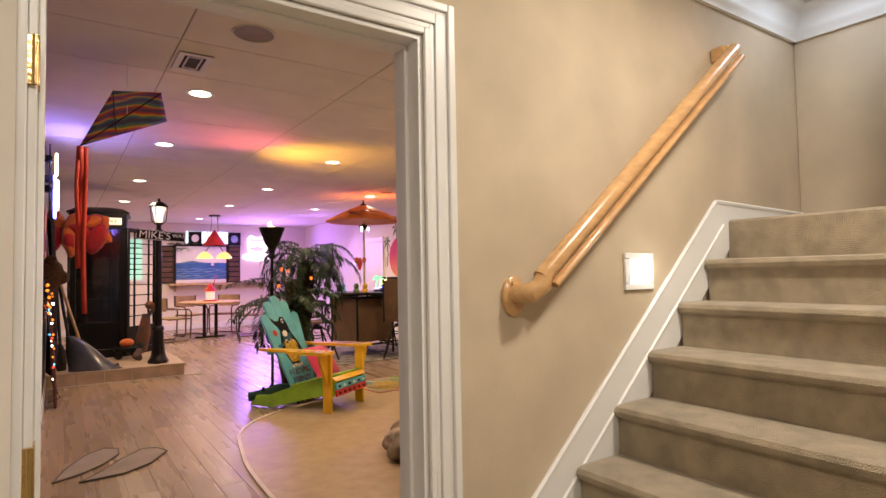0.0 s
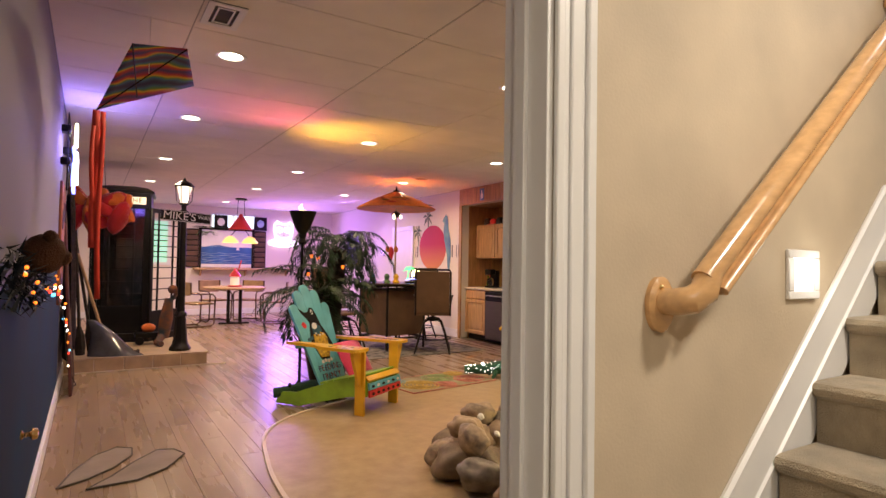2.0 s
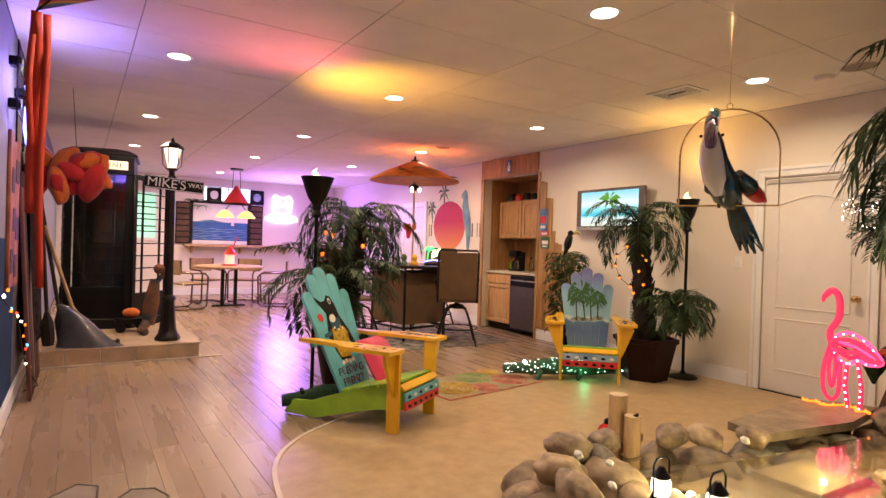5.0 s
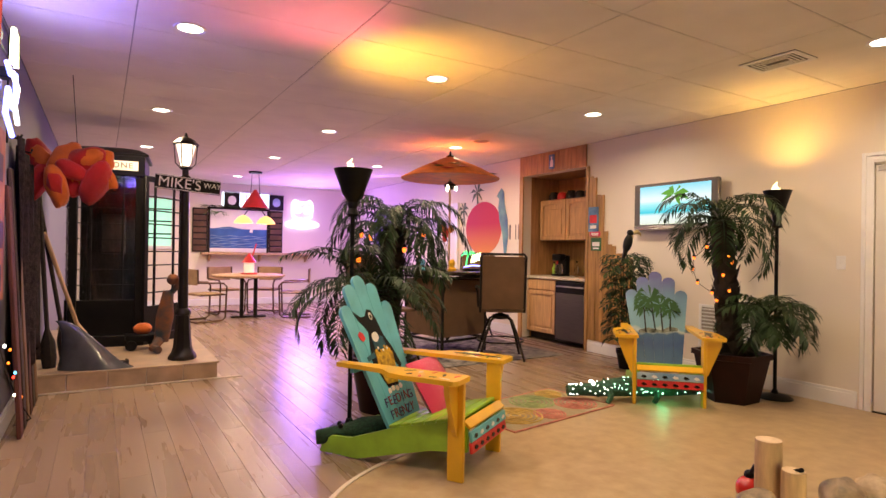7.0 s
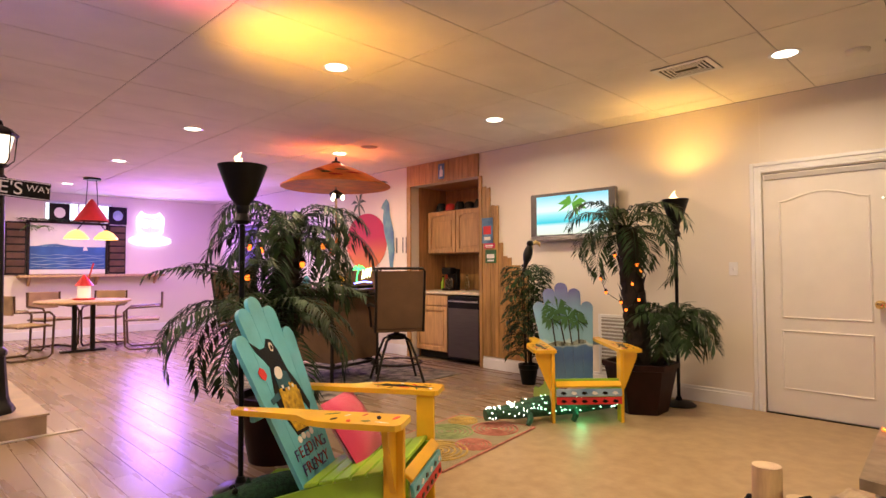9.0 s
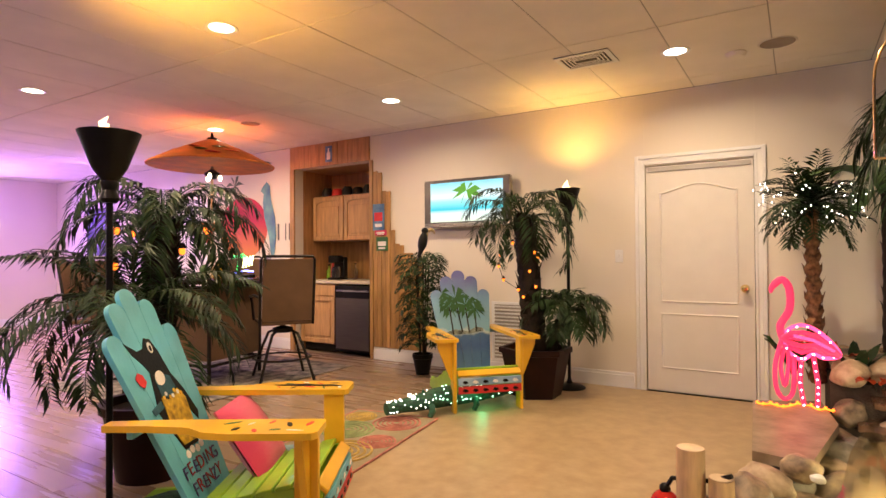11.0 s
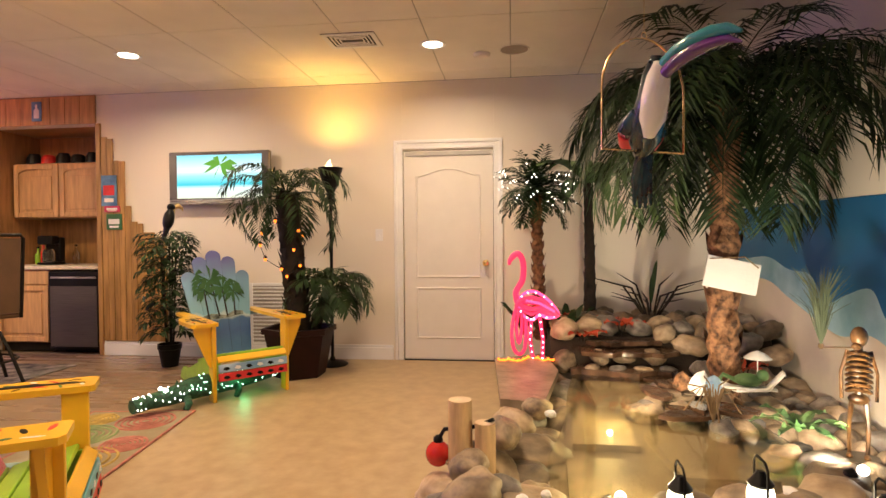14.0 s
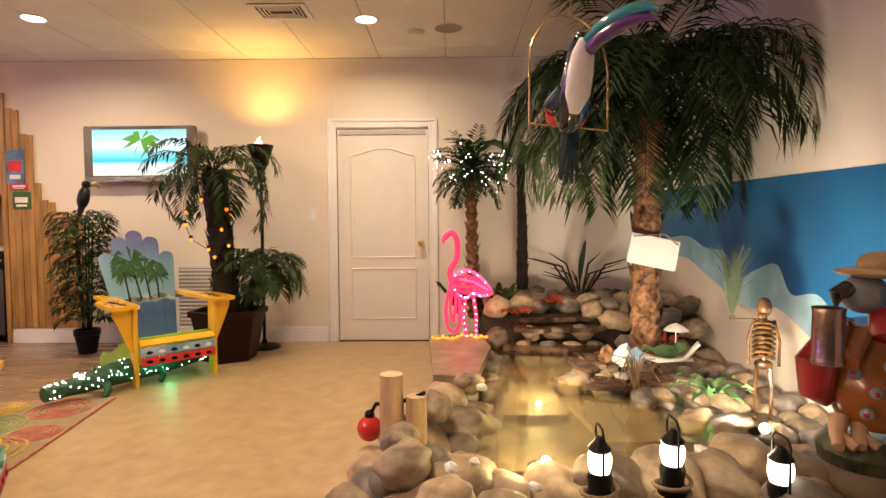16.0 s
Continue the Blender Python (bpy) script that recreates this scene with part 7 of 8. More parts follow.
surf = [(5.86, 0.95), (5.3, 1.0), (4.95, 0.92), (4.65, 0.90), (4.45, 0.74), (4.25, 0.80), (4.0, 0.86), (3.85, 0.70), (3.6, 0.72), (3.35, 0.52), (3.1, 0.45), (2.9, 0.42), (2.9, 0.2), (5.86, 0.2)]
part("surf", M().prism(wavy(surf, 2), 0.001, SM(1)), mat("mural_surf", (0.22, 0.50, 0.66), 0.6, var=0.35, scale=3, col2=(0.45, 0.66, 0.74), bump=0.05), ms)
sandp = [(5.86, 0.80), (5.3, 0.82), (4.95, 0.72), (4.6, 0.62), (4.3, 0.55), (4.0, 0.60), (3.75, 0.52), (3.5, 0.42), (3.2, 0.33), (2.9, 0.28), (2.3, 0.22), (2.3, 0.15), (5.86, 0.15)]
part("beach", M().prism(wavy(sandp, 2), 0.001, SM(2)), mat("mural_sand", (0.72, 0.64, 0.52), 0.7, var=0.08, scale=3), ms)

# ---------- pond ----------
rocks = []
for k in range(9):
    m = M()
    m.ball((0, 0, 0), (1, 0.86, 0.74), 22, 15, None, 0.26, k + 1)
    me = m.mesh("rock", False)
    me.polygons.foreach_set("use_smooth", [True] * len(me.polygons))
    me.materials.append((ROCK, ROCKG, ROCKT)[k % 3])
    rocks.append(me)
rk = random.Random(21)


def rock(x, y, z, r, name="rock", lab="smooth grey-brown river rock beside the pond", grp="pond rocks"):
    ob = new(name, rocks[rk.randrange(len(rocks))])
    ob.matrix_world = Matrix.Translation((x, y, z)) @ Euler((rk.uniform(-0.5, 0.5), rk.uniform(-0.5, 0.5), rk.uniform(0, 6.28))).to_matrix().to_4x4() @ Matrix.Diagonal((r * rk.uniform(0.9, 1.25), r * rk.uniform(0.85, 1.1), r * rk.uniform(0.8, 1.0), 1))
    return tagged(ob, lab, "rock", grp)


# basin floor, lit slabs under a thin sheet of water
basin = [(2.62, 2.2), (2.60, 2.9), (2.70, 3.15), (3.1, 3.14), (3.6, 3.02), (4.2, 2.95), (4.75, 2.85), (4.85, 2.3), (4.3, 2.1), (3.4, 2.0), (2.9, 1.95)]
flatm = lambda z: Matrix.Translation((0, 0, z)) @ Matrix.Rotation(radians(-90), 4, "X")
solo("pond_bed", M().prism(basin, 0.06, flatm(0.115)), SLATE, "tan slate bed of the pond", "pond bed", kind="structure")
for pts, z, lab in (([(2.75, 2.66), (2.75, 3.08), (3.20, 3.05), (3.22, 2.62)], 0.155, "flat tan slate slab lit under the water"), ([(3.05, 2.20), (3.05, 2.58), (3.6, 2.62), (3.68, 2.25)], 0.15, "flat tan slate slab lit under the water"), ([(3.4, 2.68), (3.4, 3.0), (3.95, 2.95), (4.0, 2.66)], 0.15, "flat tan slate slab lit under the water"), ([(4.05, 2.35), (4.0, 2.8), (4.6, 2.8), (4.6, 2.35)], 0.16, "wet slate slab under the waterfall")):
    solo("slate_slab", M().prism(pts, 0.035, flatm(z)), SLATE, lab, "stone slab", group="pond slabs")
wt = solo("water", M().prism([(x, y) for x, y in basin], 0.012, flatm(0.195)), WATER, "clear shallow pond water", "water", kind="structure")
wt.visible_shadow = False
# rim stones: large at the front and along the floor edge
rim = [(2.60, 3.24, .15), (2.58, 3.06, .11), (2.60, 2.90, .13), (2.61, 2.70, .15), (2.63, 2.47, .15), (2.68, 2.27, .14), (2.82, 2.12, .13), (3.0, 2.02, .13), (3.2, 1.96, .12), (3.3, 2.08, .10), (2.62, 3.40, .15), (2.18, 2.95, .15), (2.16, 2.62, .13), (2.13, 2.30, .14), (2.2, 3.2, .15), (2.42, 3.38, .17), (2.70, 3.52, .16), (2.95, 3.60, .13), (3.12, 3.40, .14), (3.30, 3.36, .13), (3.32, 3.20, .15), (3.52, 3.28, .12), (3.62, 3.14, .11), (3.78, 3.22, .12), (3.93, 3.02, .12), (4.15, 3.0, .11), (2.36, 3.12, .13), (2.55, 3.22, .12), (2.30, 2.92, .10), (2.62, 3.62, .12), (2.40, 3.6, .13), (2.22, 3.42, .12), (2.28, 2.40, .10), (2.35, 2.10, .15), (2.60, 1.98, .13), (2.85, 1.86, .13), (2.12, 2.05, .12), (2.95, 3.32, .10), (2.78, 3.38, .11), (4.45, 2.98, .12), (4.70, 2.95, .13), (4.95, 3.0, .13), (2.80, 3.22, .11), (2.97, 3.20, .10), (3.14, 3.22, .11), (3.46, 3.14, .11), (3.28, 3.14, .09)]
for i, (x, y, r) in enumerate(rim):
    rock(x, y, r * 0.62 + (0.085 if i < 11 else 0.01), r)
    if i < 11:
        rock(x - 0.03, y + 0.02, 0.06, 0.10)
for x, y, z, r in ((2.22, 3.08, .26, .09), (2.50, 3.42, .30, .11), (2.80, 3.46, .27, .10), (3.2, 3.34, .27, .10), (3.42, 3.28, .25, .09), (3.7, 3.16, .24, .09), (2.26, 2.72, .24, .08), (2.30, 3.28, .27, .10), (2.62, 3.34, .25, .08), (3.05, 3.52, .23, .08), (2.3, 2.2, .26, .1)):
    rock(x, y, z, r)
# back bank built up to the waterfall and round the palm
def pile(x0, x1, y0, y1, step, height, skip):
    nx, ny = int((x1 - x0) / step), int((y1 - y0) / step)
    for i in range(nx + 1):
        for j in range(ny + 1):
            x = x0 + step * (i + (0.5 if j % 2 else 0)) + rk.uniform(-0.03, 0.03)
            y = y0 + step * j + rk.uniform(-0.03, 0.03)
            if not skip(x, y) and x < XE - 0.08 and y > YS + 0.08:
                r = step * rk.uniform(0.46, 0.68)
                rock(x, y, height(x, y) + r * 0.45, r)


pile(4.66, 5.8, 1.42, 3.02, 0.185, lambda x, y: 0.40 * max(0, min(1, (x - 4.60) / 0.42)), lambda x, y: 4.5 < x < 5.12 and 2.16 < y < 2.84)
pile(2.62, 4.62, 1.42, 1.98, 0.15, lambda x, y: 0.06, lambda x, y: abs(x - 2.74) < 0.2 and abs(y - 1.66) < 0.2 or abs(x - 3.42) < 0.12 and abs(y - 1.7) < 0.12)
solo("bank_soil", M().prism([(4.62, 0.0), (5.02, 0.40), (5.88, 0.40), (5.88, 0.0)], -1.6, Matrix.Translation((0, 3.0, 0))), SOIL, "dark earth bank under the rocks", "ground", kind="structure")
solo("bank_south", M().box((2.5, 1.335, 0.001), (4.66, 1.98, 0.07), 0.03), SOIL, "dark earth bank along the mural wall", "ground", kind="structure")
for x0, x1, y0, y1, z, th in ((4.60, 5.1, 2.14, 2.88, 0.235, 0.04), (4.70, 5.2, 2.10, 2.80, 0.32, 0.03), (4.86, 5.3, 2.2, 2.74, 0.405, 0.03), (4.52, 4.8, 2.26, 2.56, 0.185, 0.03)):
    pts = [(x0 + rk.uniform(0, .11) - 0.05 * math.sin(math.pi * k / 10), y0 + (y1 - y0) * k / 10) for k in range(11)] + [(x1, y1 - (y1 - y0) * k / 3) for k in range(4)]
    solo("waterfall_ledge", M().prism(pts, th, pose(0, 0, z, rk.uniform(-1.2, 1.2), 0, 0) @ Matrix.Rotation(radians(-90), 4, "X")), WETROCK, "wet dark slate ledge of the waterfall", "stone ledge", group="waterfall ledges")
for y, z in ((2.2, 0.20), (2.36, 0.19), (2.55, 0.20), (2.72, 0.20), (2.28, 0.29), (2.5, 0.29), (2.66, 0.285)):
    rock(4.72 + 0.9 * (z - 0.19), y, z + 0.005, 0.075)
# island of flat stones with the big palm
for i in range(30):
    u = rk.random()
    rock(3.55 + 0.9 * u, rk.uniform(2.0, 2.36 + 0.28 * math.sin(math.pi * u)), rk.uniform(0.11, 0.18), rk.uniform(0.055, 0.10))
for i in range(15):
    u = rk.random()
    x, y = 3.56 + 0.7 * u, rk.uniform(2.08, 2.34 + 0.28 * math.sin(math.pi * u))
    ax, ay = rk.uniform(.07, .16), rk.uniform(.05, .10)
    pts = [(ax * rk.uniform(0.75, 1.1) * math.cos(a), ay * rk.uniform(0.75, 1.1) * math.sin(a)) for a in [k * 0.9 for k in range(7)]]
    solo("slate_chip", M().prism(pts, 0.022, pose(x, y, 0.215 + 0.0045 * i, rk.uniform(-7, 7), rk.uniform(-7, 7), rk.uniform(0, 180)) @ Matrix.Rotation(radians(-90), 4, "X")), (WETROCK, SLATE, WETROCK)[i % 3], "thin broken slate piece on the island", "stone slab", group="slate chips")
slab = solo("bridge_slab", M().prism([(3.72, 3.12), (3.78, 3.36), (4.85, 3.42), (5.05, 3.05), (4.5, 2.98)], 0.05, flatm(0.262)), SLATE, "large flat slate slab at the pond edge", "stone slab")
for x, y in ((3.95, 3.2), (4.35, 3.2), (4.75, 3.22)):
    rock(x, y, 0.10, 0.13)
for x, y, z, r in ((2.40, 3.26, .33, .025), (2.52, 3.18, .30, .02), (2.33, 3.0, .30, .022), (2.75, 2.3, .24, .03), (3.5, 3.1, .27, .03), (2.5, 2.15, .3, .03)):
    rock(x, y, z, r, "white_pebble", "small white pebble among the rocks", "white pebbles").data = rocks[0]
WPM = rocks[0].copy()
WPM.materials.clear()
WPM.materials.append(WHITE)
for o in [o for o in scene.objects if o.name.startswith("white_pebble")]:
    o.data = WPM


def log(x, y, r, h):
    g = thing("log_post", "peeled log post bound with rope beside the pond", "post", Matrix.Translation((x, y, 0.006)), group="log posts")
    part("shaft", M().lathe([(r * 1.04, 0), (r, 0.03), (r * 0.97, h - 0.01), (r * 0.93, h - 0.002)], 18), LOGW, g)
    part("cut_end", M().lathe([(0.001, h + 0.001), (r * 0.93, h)], 18, cap=False), LOGEND, g, "pale sawn end")
    part("rope_band", M().tube([((r + 0.004) * math.cos(a), (r + 0.004) * math.sin(a), h * 0.45 + 0.004 * math.sin(3 * a)) for a in [2 * math.pi * i / 20 for i in range(21)]], 0.008, 6), ROPE, g)


log(2.965, 3.51, 0.052, 0.48)
log(2.955, 3.405, 0.045, 0.39)
bk = thing("red_fishing_float", "shiny red float hanging by a dark rope from the log post", "float", Matrix.Translation((3.0, 3.61, 0.24)))
part("ball", M().ball((0, 0, 0), 0.055, 16, 11), mat("red_gloss", (0.55, 0.02, 0.015), 0.15, coat=0.6), bk)
part("rope", M().tube([(0, 0, 0.055), (-0.01, -0.03, 0.11), (-0.03, -0.1, 0.12), (-0.02, -0.17, 0.13), (-0.05, -0.24, 0.17)], 0.009, 6).ball((0, 0, 0.06), 0.022, 8, 6), BLACK, bk)


def lantern(x, y, z):
    l = thing("lantern", "small black lit lantern on a rope-bound post", "lantern", Matrix.Translation((x, y, 0.006)), group="pond lanterns")
    part("post", M().lathe([(0.055, 0), (0.05, z - 0.14)], 14), LOGW, l)
    part("rope_band", M().tube([(0.056 * math.cos(a), 0.056 * math.sin(a), z - 0.16 + 0.003 * i) for i, a in enumerate([0.5 * k for k in range(26)])], 0.007, 6), ROPE, l)
    part("base", M().lathe([(0.045, z - 0.139), (0.048, z - 0.12), (0.036, z - 0.10), (0.04, z - 0.06), (0.034, z - 0.045)], 16), BLACK, l)
    part("glass", M().lathe([(0.030, z - 0.045), (0.037, z - 0.02), (0.037, z + 0.005), (0.030, z + 0.022)], 16), LANTG, l, "glowing lantern glass")
    part("cap", M().lathe([(0.033, z + 0.022), (0.037, z + 0.03), (0.02, z + 0.05), (0.01, z + 0.065)], 14), BLACK, l)
    part("handle", M().tube([(-0.047, 0, z - 0.06), (-0.047, 0, z + 0.08), (-0.03, 0, z + 0.10), (0.03, 0, z + 0.10), (0.047, 0, z + 0.08), (0.047, 0, z - 0.06)], 0.004, 5), BLACK, l)


lantern(2.36, 2.793, 0.375)
lantern(2.36, 2.565, 0.40)
lantern(2.32, 2.25, 0.36)

# big palm
bp_ = thing("tall_palm", "tall artificial palm with a rough brown trunk among the rocks", "palm", Matrix.Translation((4.30, 1.97, 0.0)))
part("trunk", trunk([(0, 0.0, 0.05), (0, 0.02, 0.6), (0.0, 0.01, 1.3), (-0.02, 0.0, 2.06)], 0.092, 0.082, 0.16), BARK, bp_)
m = crown((-0.02, 0.0, 2.06), 32, 1.12, 0.27, (-0.25, 0.9), (1.2, 2.1), 38, 0.0105, 0.6)
m.v = [(x, max(y, YS - 1.97 + 0.03), min(z, CEIL - 0.02)) for x, y, z in m.v]
part("crown", m, LEAF, bp_)
m = M()
for k in range(5):
    frond(m, (0.0, 0.06, 1.72), 1.3 + 0.28 * k, 0.45, 1.0 + 0.08 * (k % 2), 2.35, 36, 0.20, 0.009, sag=0.6)
part("lower_leaf", m, LEAF2, bp_)
m = M()
for k in range(13):
    frond(m, (-0.02, 0.02, 2.02), 1.2 + 0.25 * k, 0.55 - 0.12 * (k % 3), 1.15 - 0.12 * (k % 2), 1.85, 38, 0.26, 0.010, sag=0.6)
m.v = [(x, y, min(z, CEIL - 0.02)) for x, y, z in m.v]
part("hanging_leaf", m, LEAF, bp_)
sgn = thing("blank_sign", "white cloth sign tied to the palm trunk", "sign", pose(4.16, 1.99, 0.93, 0, 0, 270) @ pose(0, 0, 0, -6, 12, 0))
part("panel", M().box((-0.155, -0.012, -0.095), (0.155, 0.004, 0.095), 0.008), WHITE, sgn)
part("cord", M().tube([(-0.15, 0, 0.07), (0, -0.15, 0.10), (0.15, 0, 0.07)], 0.004, 5), ROPE, sgn)
# hammock lounger with frog
lo = thing("toy_lounger", "tiny white lounger with a green frog figure and parasol", "figure", pose(4.02, 1.95, 0.27, 0, 0, -20))
part("frame", M().tube([(0.0, 0.16, 0.03), (0, 0.05, 0.0), (0, -0.10, 0.02), (0, -0.18, 0.12)], 0.012, 6).tube([(0.06, 0.16, 0.03), (0.06, 0.05, 0.0), (0.06, -0.10, 0.02), (0.06, -0.18, 0.12)], 0.012, 6).box((0, -0.15, 0.012), (0.06, 0.14, 0.02), 0.002), WHITE, lo)
part("frog", M().ball((0.03, 0.0, 0.06), (0.045, 0.075, 0.04), 12, 8).ball((0.03, -0.075, 0.095), 0.034, 10, 8).tube([(0.03, 0.05, 0.05), (0.03, 0.13, 0.08), (0.03, 0.15, 0.04)], 0.015, 6), LEAF2, lo)
part("parasol", M().lathe([(0.075, 0.19), (0.04, 0.22), (0.004, 0.235)], 12, Matrix.Translation((0.03, -0.05, 0))).tube([(0.03, -0.05, 0.03), (0.03, -0.05, 0.2)], 0.004, 5), WHITE, lo)
# stones figures by the trunk
for x, y, z, r, mt, lab in ((4.05, 2.2, 0.30, 0.06, WHITE, "small pale skull ornament on the island"), (4.12, 2.28, 0.29, 0.05, BARK, "small brown mask ornament on the island"), (3.95, 2.16, 0.31, 0.05, SKYB, "small blue-white shell ornament on the island")):
    solo("ornament", M().ball((0, 0, 0), (r, r * 0.9, r), 14, 10, None, 0.5, r * 100).ball((r * 0.4, r * 0.6, -r * 0.4), r * 0.5, 8, 6), mt, lab, "ornament", group="island ornaments", at=Matrix.Translation((x, y, z)))
m = M()
for k in range(12):
    a = k * 0.6
    m.tube([(3.6, 2.28, 0.22), (3.6 + 0.05 * math.cos(a), 2.28 + 0.05 * math.sin(a), 0.40), (3.6 + 0.14 * math.cos(a), 2.28 + 0.14 * math.sin(a), 0.42 - 0.16 * (k % 3) / 2)], 0.004, 4)
solo("dry_grass", m, ROPE, "dry brown grass tuft on the island", "grass")

# small palm with white lights, banana plant, agave, ferns
sp2 = thing("small_palm", "small palm with a bushy crown beside the door", "palm", Matrix.Translation((5.45, 3.05, 0.30)), group="pond plants")
part("trunk", trunk([(0, 0, 0), (0, 0.02, 0.6), (0, 0.03, 1.24)], 0.05, 0.04, 0.3), BARK, sp2)
part("crown", crown((0, 0.03, 1.29), 46, 0.36, 0.11, (-0.5, 1.3), (0.5, 1.5), 14, 0.010, 0.25), LEAF, sp2)
lt = thing("string_lights", "string of tiny white lights in the small palm crown", "string lights", Matrix.Translation((5.45, 3.05, 0.30)))
r5 = random.Random(5)
wp_ = []
for i in range(80):
    a, el, rr = r5.uniform(0, 6.28), r5.uniform(-0.7, 0.6), r5.uniform(0.20, 0.40)
    wp_.append((rr * math.cos(a) * math.cos(el) - 0.04, rr * math.sin(a) * math.cos(el) + 0.03, 1.28 + rr * 0.8 * math.sin(el)))
part("wire", M().tube(sorted(wp_), 0.0015, 4), BLACK, lt)
bulbs(lt, wp_, WHB, 0.0042)
bn = thing("banana_plant", "tall broad-leaved plant with a dark stem", "plant", Matrix.Translation((5.62, 2.62, 0.32)), group="pond plants")
part("stem", trunk([(0, 0, 0), (0, 0, 0.75), (0.0, 0.02, 1.38)], 0.055, 0.03, 0.1), DBARK, bn)


def broad(m, base, az, el, L, w, droop):
    p, prev = Vector(base), None
    for i in range(9):
        s = i / 8
        e2 = el - droop * s
        d = Vector((math.cos(az) * math.cos(e2), math.sin(az) * math.cos(e2), math.sin(e2)))
        sd = Vector((-math.sin(az), math.cos(az), 0)) * w * math.sin(math.pi * min(1, 0.08 + 0.92 * s)) ** 0.7
        row = [p - sd + Vector((0, 0, 0.012 * math.sin(i * 2))), p - Vector((0, 0, 0.25 * w)), p + sd]
        if prev:
            m.add(prev + row, [(0, 1, 4, 3), (1, 2, 5, 4)])
        prev = row
        p = p + d * (L / 8)


m = M()
for k in range(9):
    broad(m, (0, 0.02, 1.30), 0.6 + k * 0.75, 1.15 - 0.08 * k, 0.66, 0.085, 1.9)
m.v = [(min(x, XE - 5.62 - 0.02), y, z) for x, y, z in m.v]
part("leaf", m, LEAF2, bn)
ag = thing("bird_of_paradise", "spiky dark plant with thin arching stems", "plant", Matrix.Translation((5.45, 2.15, 0.42)), group="pond plants")
m = M()
for k in range(15):
    a = k * 2.4
    L = 0.35 + 0.1 * (k % 3)
    m.tube([(0, 0, 0), (0.4 * L * math.cos(a), 0.4 * L * math.sin(a), 0.6 * L), (L * math.cos(a), L * math.sin(a), 0.75 * L)], [0.006, 0.009, 0.002], 5)
m.v = [(min(x, XE - 5.45 - 0.02), y, z) for x, y, z in m.v]
part("stem", m, DBARK, ag)
m = M()
broad(m, (0, 0, 0.2), 4.0, 1.5, 0.36, 0.05, 0.2)
part("leaf", m, LEAF, ag)
for x, y, z, a in ((5.30, 2.92, 0.55, 0.4), (5.22, 3.12, 0.62, 2.6), (5.0, 2.75, 0.45, 1.2), (5.15, 1.9, 0.42, 4.0), (4.6, 1.75, 0.30, 5.0), (5.3, 2.55, 0.5, 3.0), (5.1, 2.45, 0.52, 1.0)):
    f = thing("red_leaf_plant", "small plant with red autumn-coloured leaves among the rocks", "plant", Matrix.Translation((x, y, z - 0.15)), group="red leaf plants")
    m, m2 = M(), M()
    for k in range(5):
        m2.tube([(0, 0, 0), (0.04 * math.cos(a + k), 0.04 * math.sin(a + k), 0.13)], 0.004, 4)
        broad(m, (0.04 * math.cos(a + k), 0.04 * math.sin(a + k), 0.12), a + k * 1.25, 0.7, 0.16, 0.04, 1.3)
    part("stem", m2, DBARK, f)
    part("leaf", m, mat("red_leaf", (0.50, 0.06, 0.02), 0.5, var=0.3), f)
for x, y, z in ((5.38, 3.2, 0.36), (5.2, 2.85, 0.36)):
    f = thing("broadleaf_plant", "dark green pointed-leaf plant among the rocks", "plant", Matrix.Translation((x, y, z)), group="pond plants")
    m = M()
    for k in range(6):
        broad(m, (0, 0, 0), k * 1.1, 1.2, 0.34, 0.04, 0.7)
    part("leaf", m, LEAF, f)
fe = thing("green_fern", "bright green star-shaped plant on the rocks", "plant", Matrix.Translation((3.38, 1.98, 0.26)))
m = M()
for k in range(11):
    broad(m, (0, 0, 0), k * 0.58, 0.7 + 0.25 * (k % 2), 0.22, 0.024, 1.4)
part("leaf", m, LEAF2, fe)
gs = thing("grass_tuft", "pale wiry grass tuft before the mural", "grass", Matrix.Translation((4.14, 1.50, 0.10)))
m = M()
for k in range(110):
    a, L = rng.uniform(0, 6.28), rng.uniform(0.25, 0.50)
    sp = rng.uniform(0.05, 0.26)
    m.tube([(0, 0, 0.42), (sp * 0.4 * math.cos(a), sp * 0.25 * math.sin(a), 0.42 + L * 0.7), (sp * math.cos(a), max(-0.18, sp * 0.6 * math.sin(a)), 0.42 + L * 0.95)], [0.003, 0.002, 0.0008], 3)
part("blade", m, mat("grey_green_grass", (0.16, 0.20, 0.12), 0.7), gs)
part("clump", M().lathe([(0.008, 0.40), (0.016, 0.41), (0.014, 0.43)], 10).tube([(0, 0, 0.41), (0, -0.17, 0.41), (0, -0.187, 0.41)], 0.005, 6), ROPE, gs)

# flamingo made of rope light
def smooth_path(pts, n=5):
    """A rounded path through the points given."""
    p = [Vector(q) for q in pts]
    out = []
    for i in range(len(p) - 1):
        a, b, c, d = (p[min(max(i + o, 0), len(p) - 1)] for o in (-1, 0, 1, 2))
        for k in range(n):
            t = k / n
            out.append(0.5 * ((2 * b) + (c - a) * t + (2 * a - 5 * b + 4 * c - d) * t * t + (3 * b - a - 3 * c + d) * t ** 3))
    return out + [p[-1]]


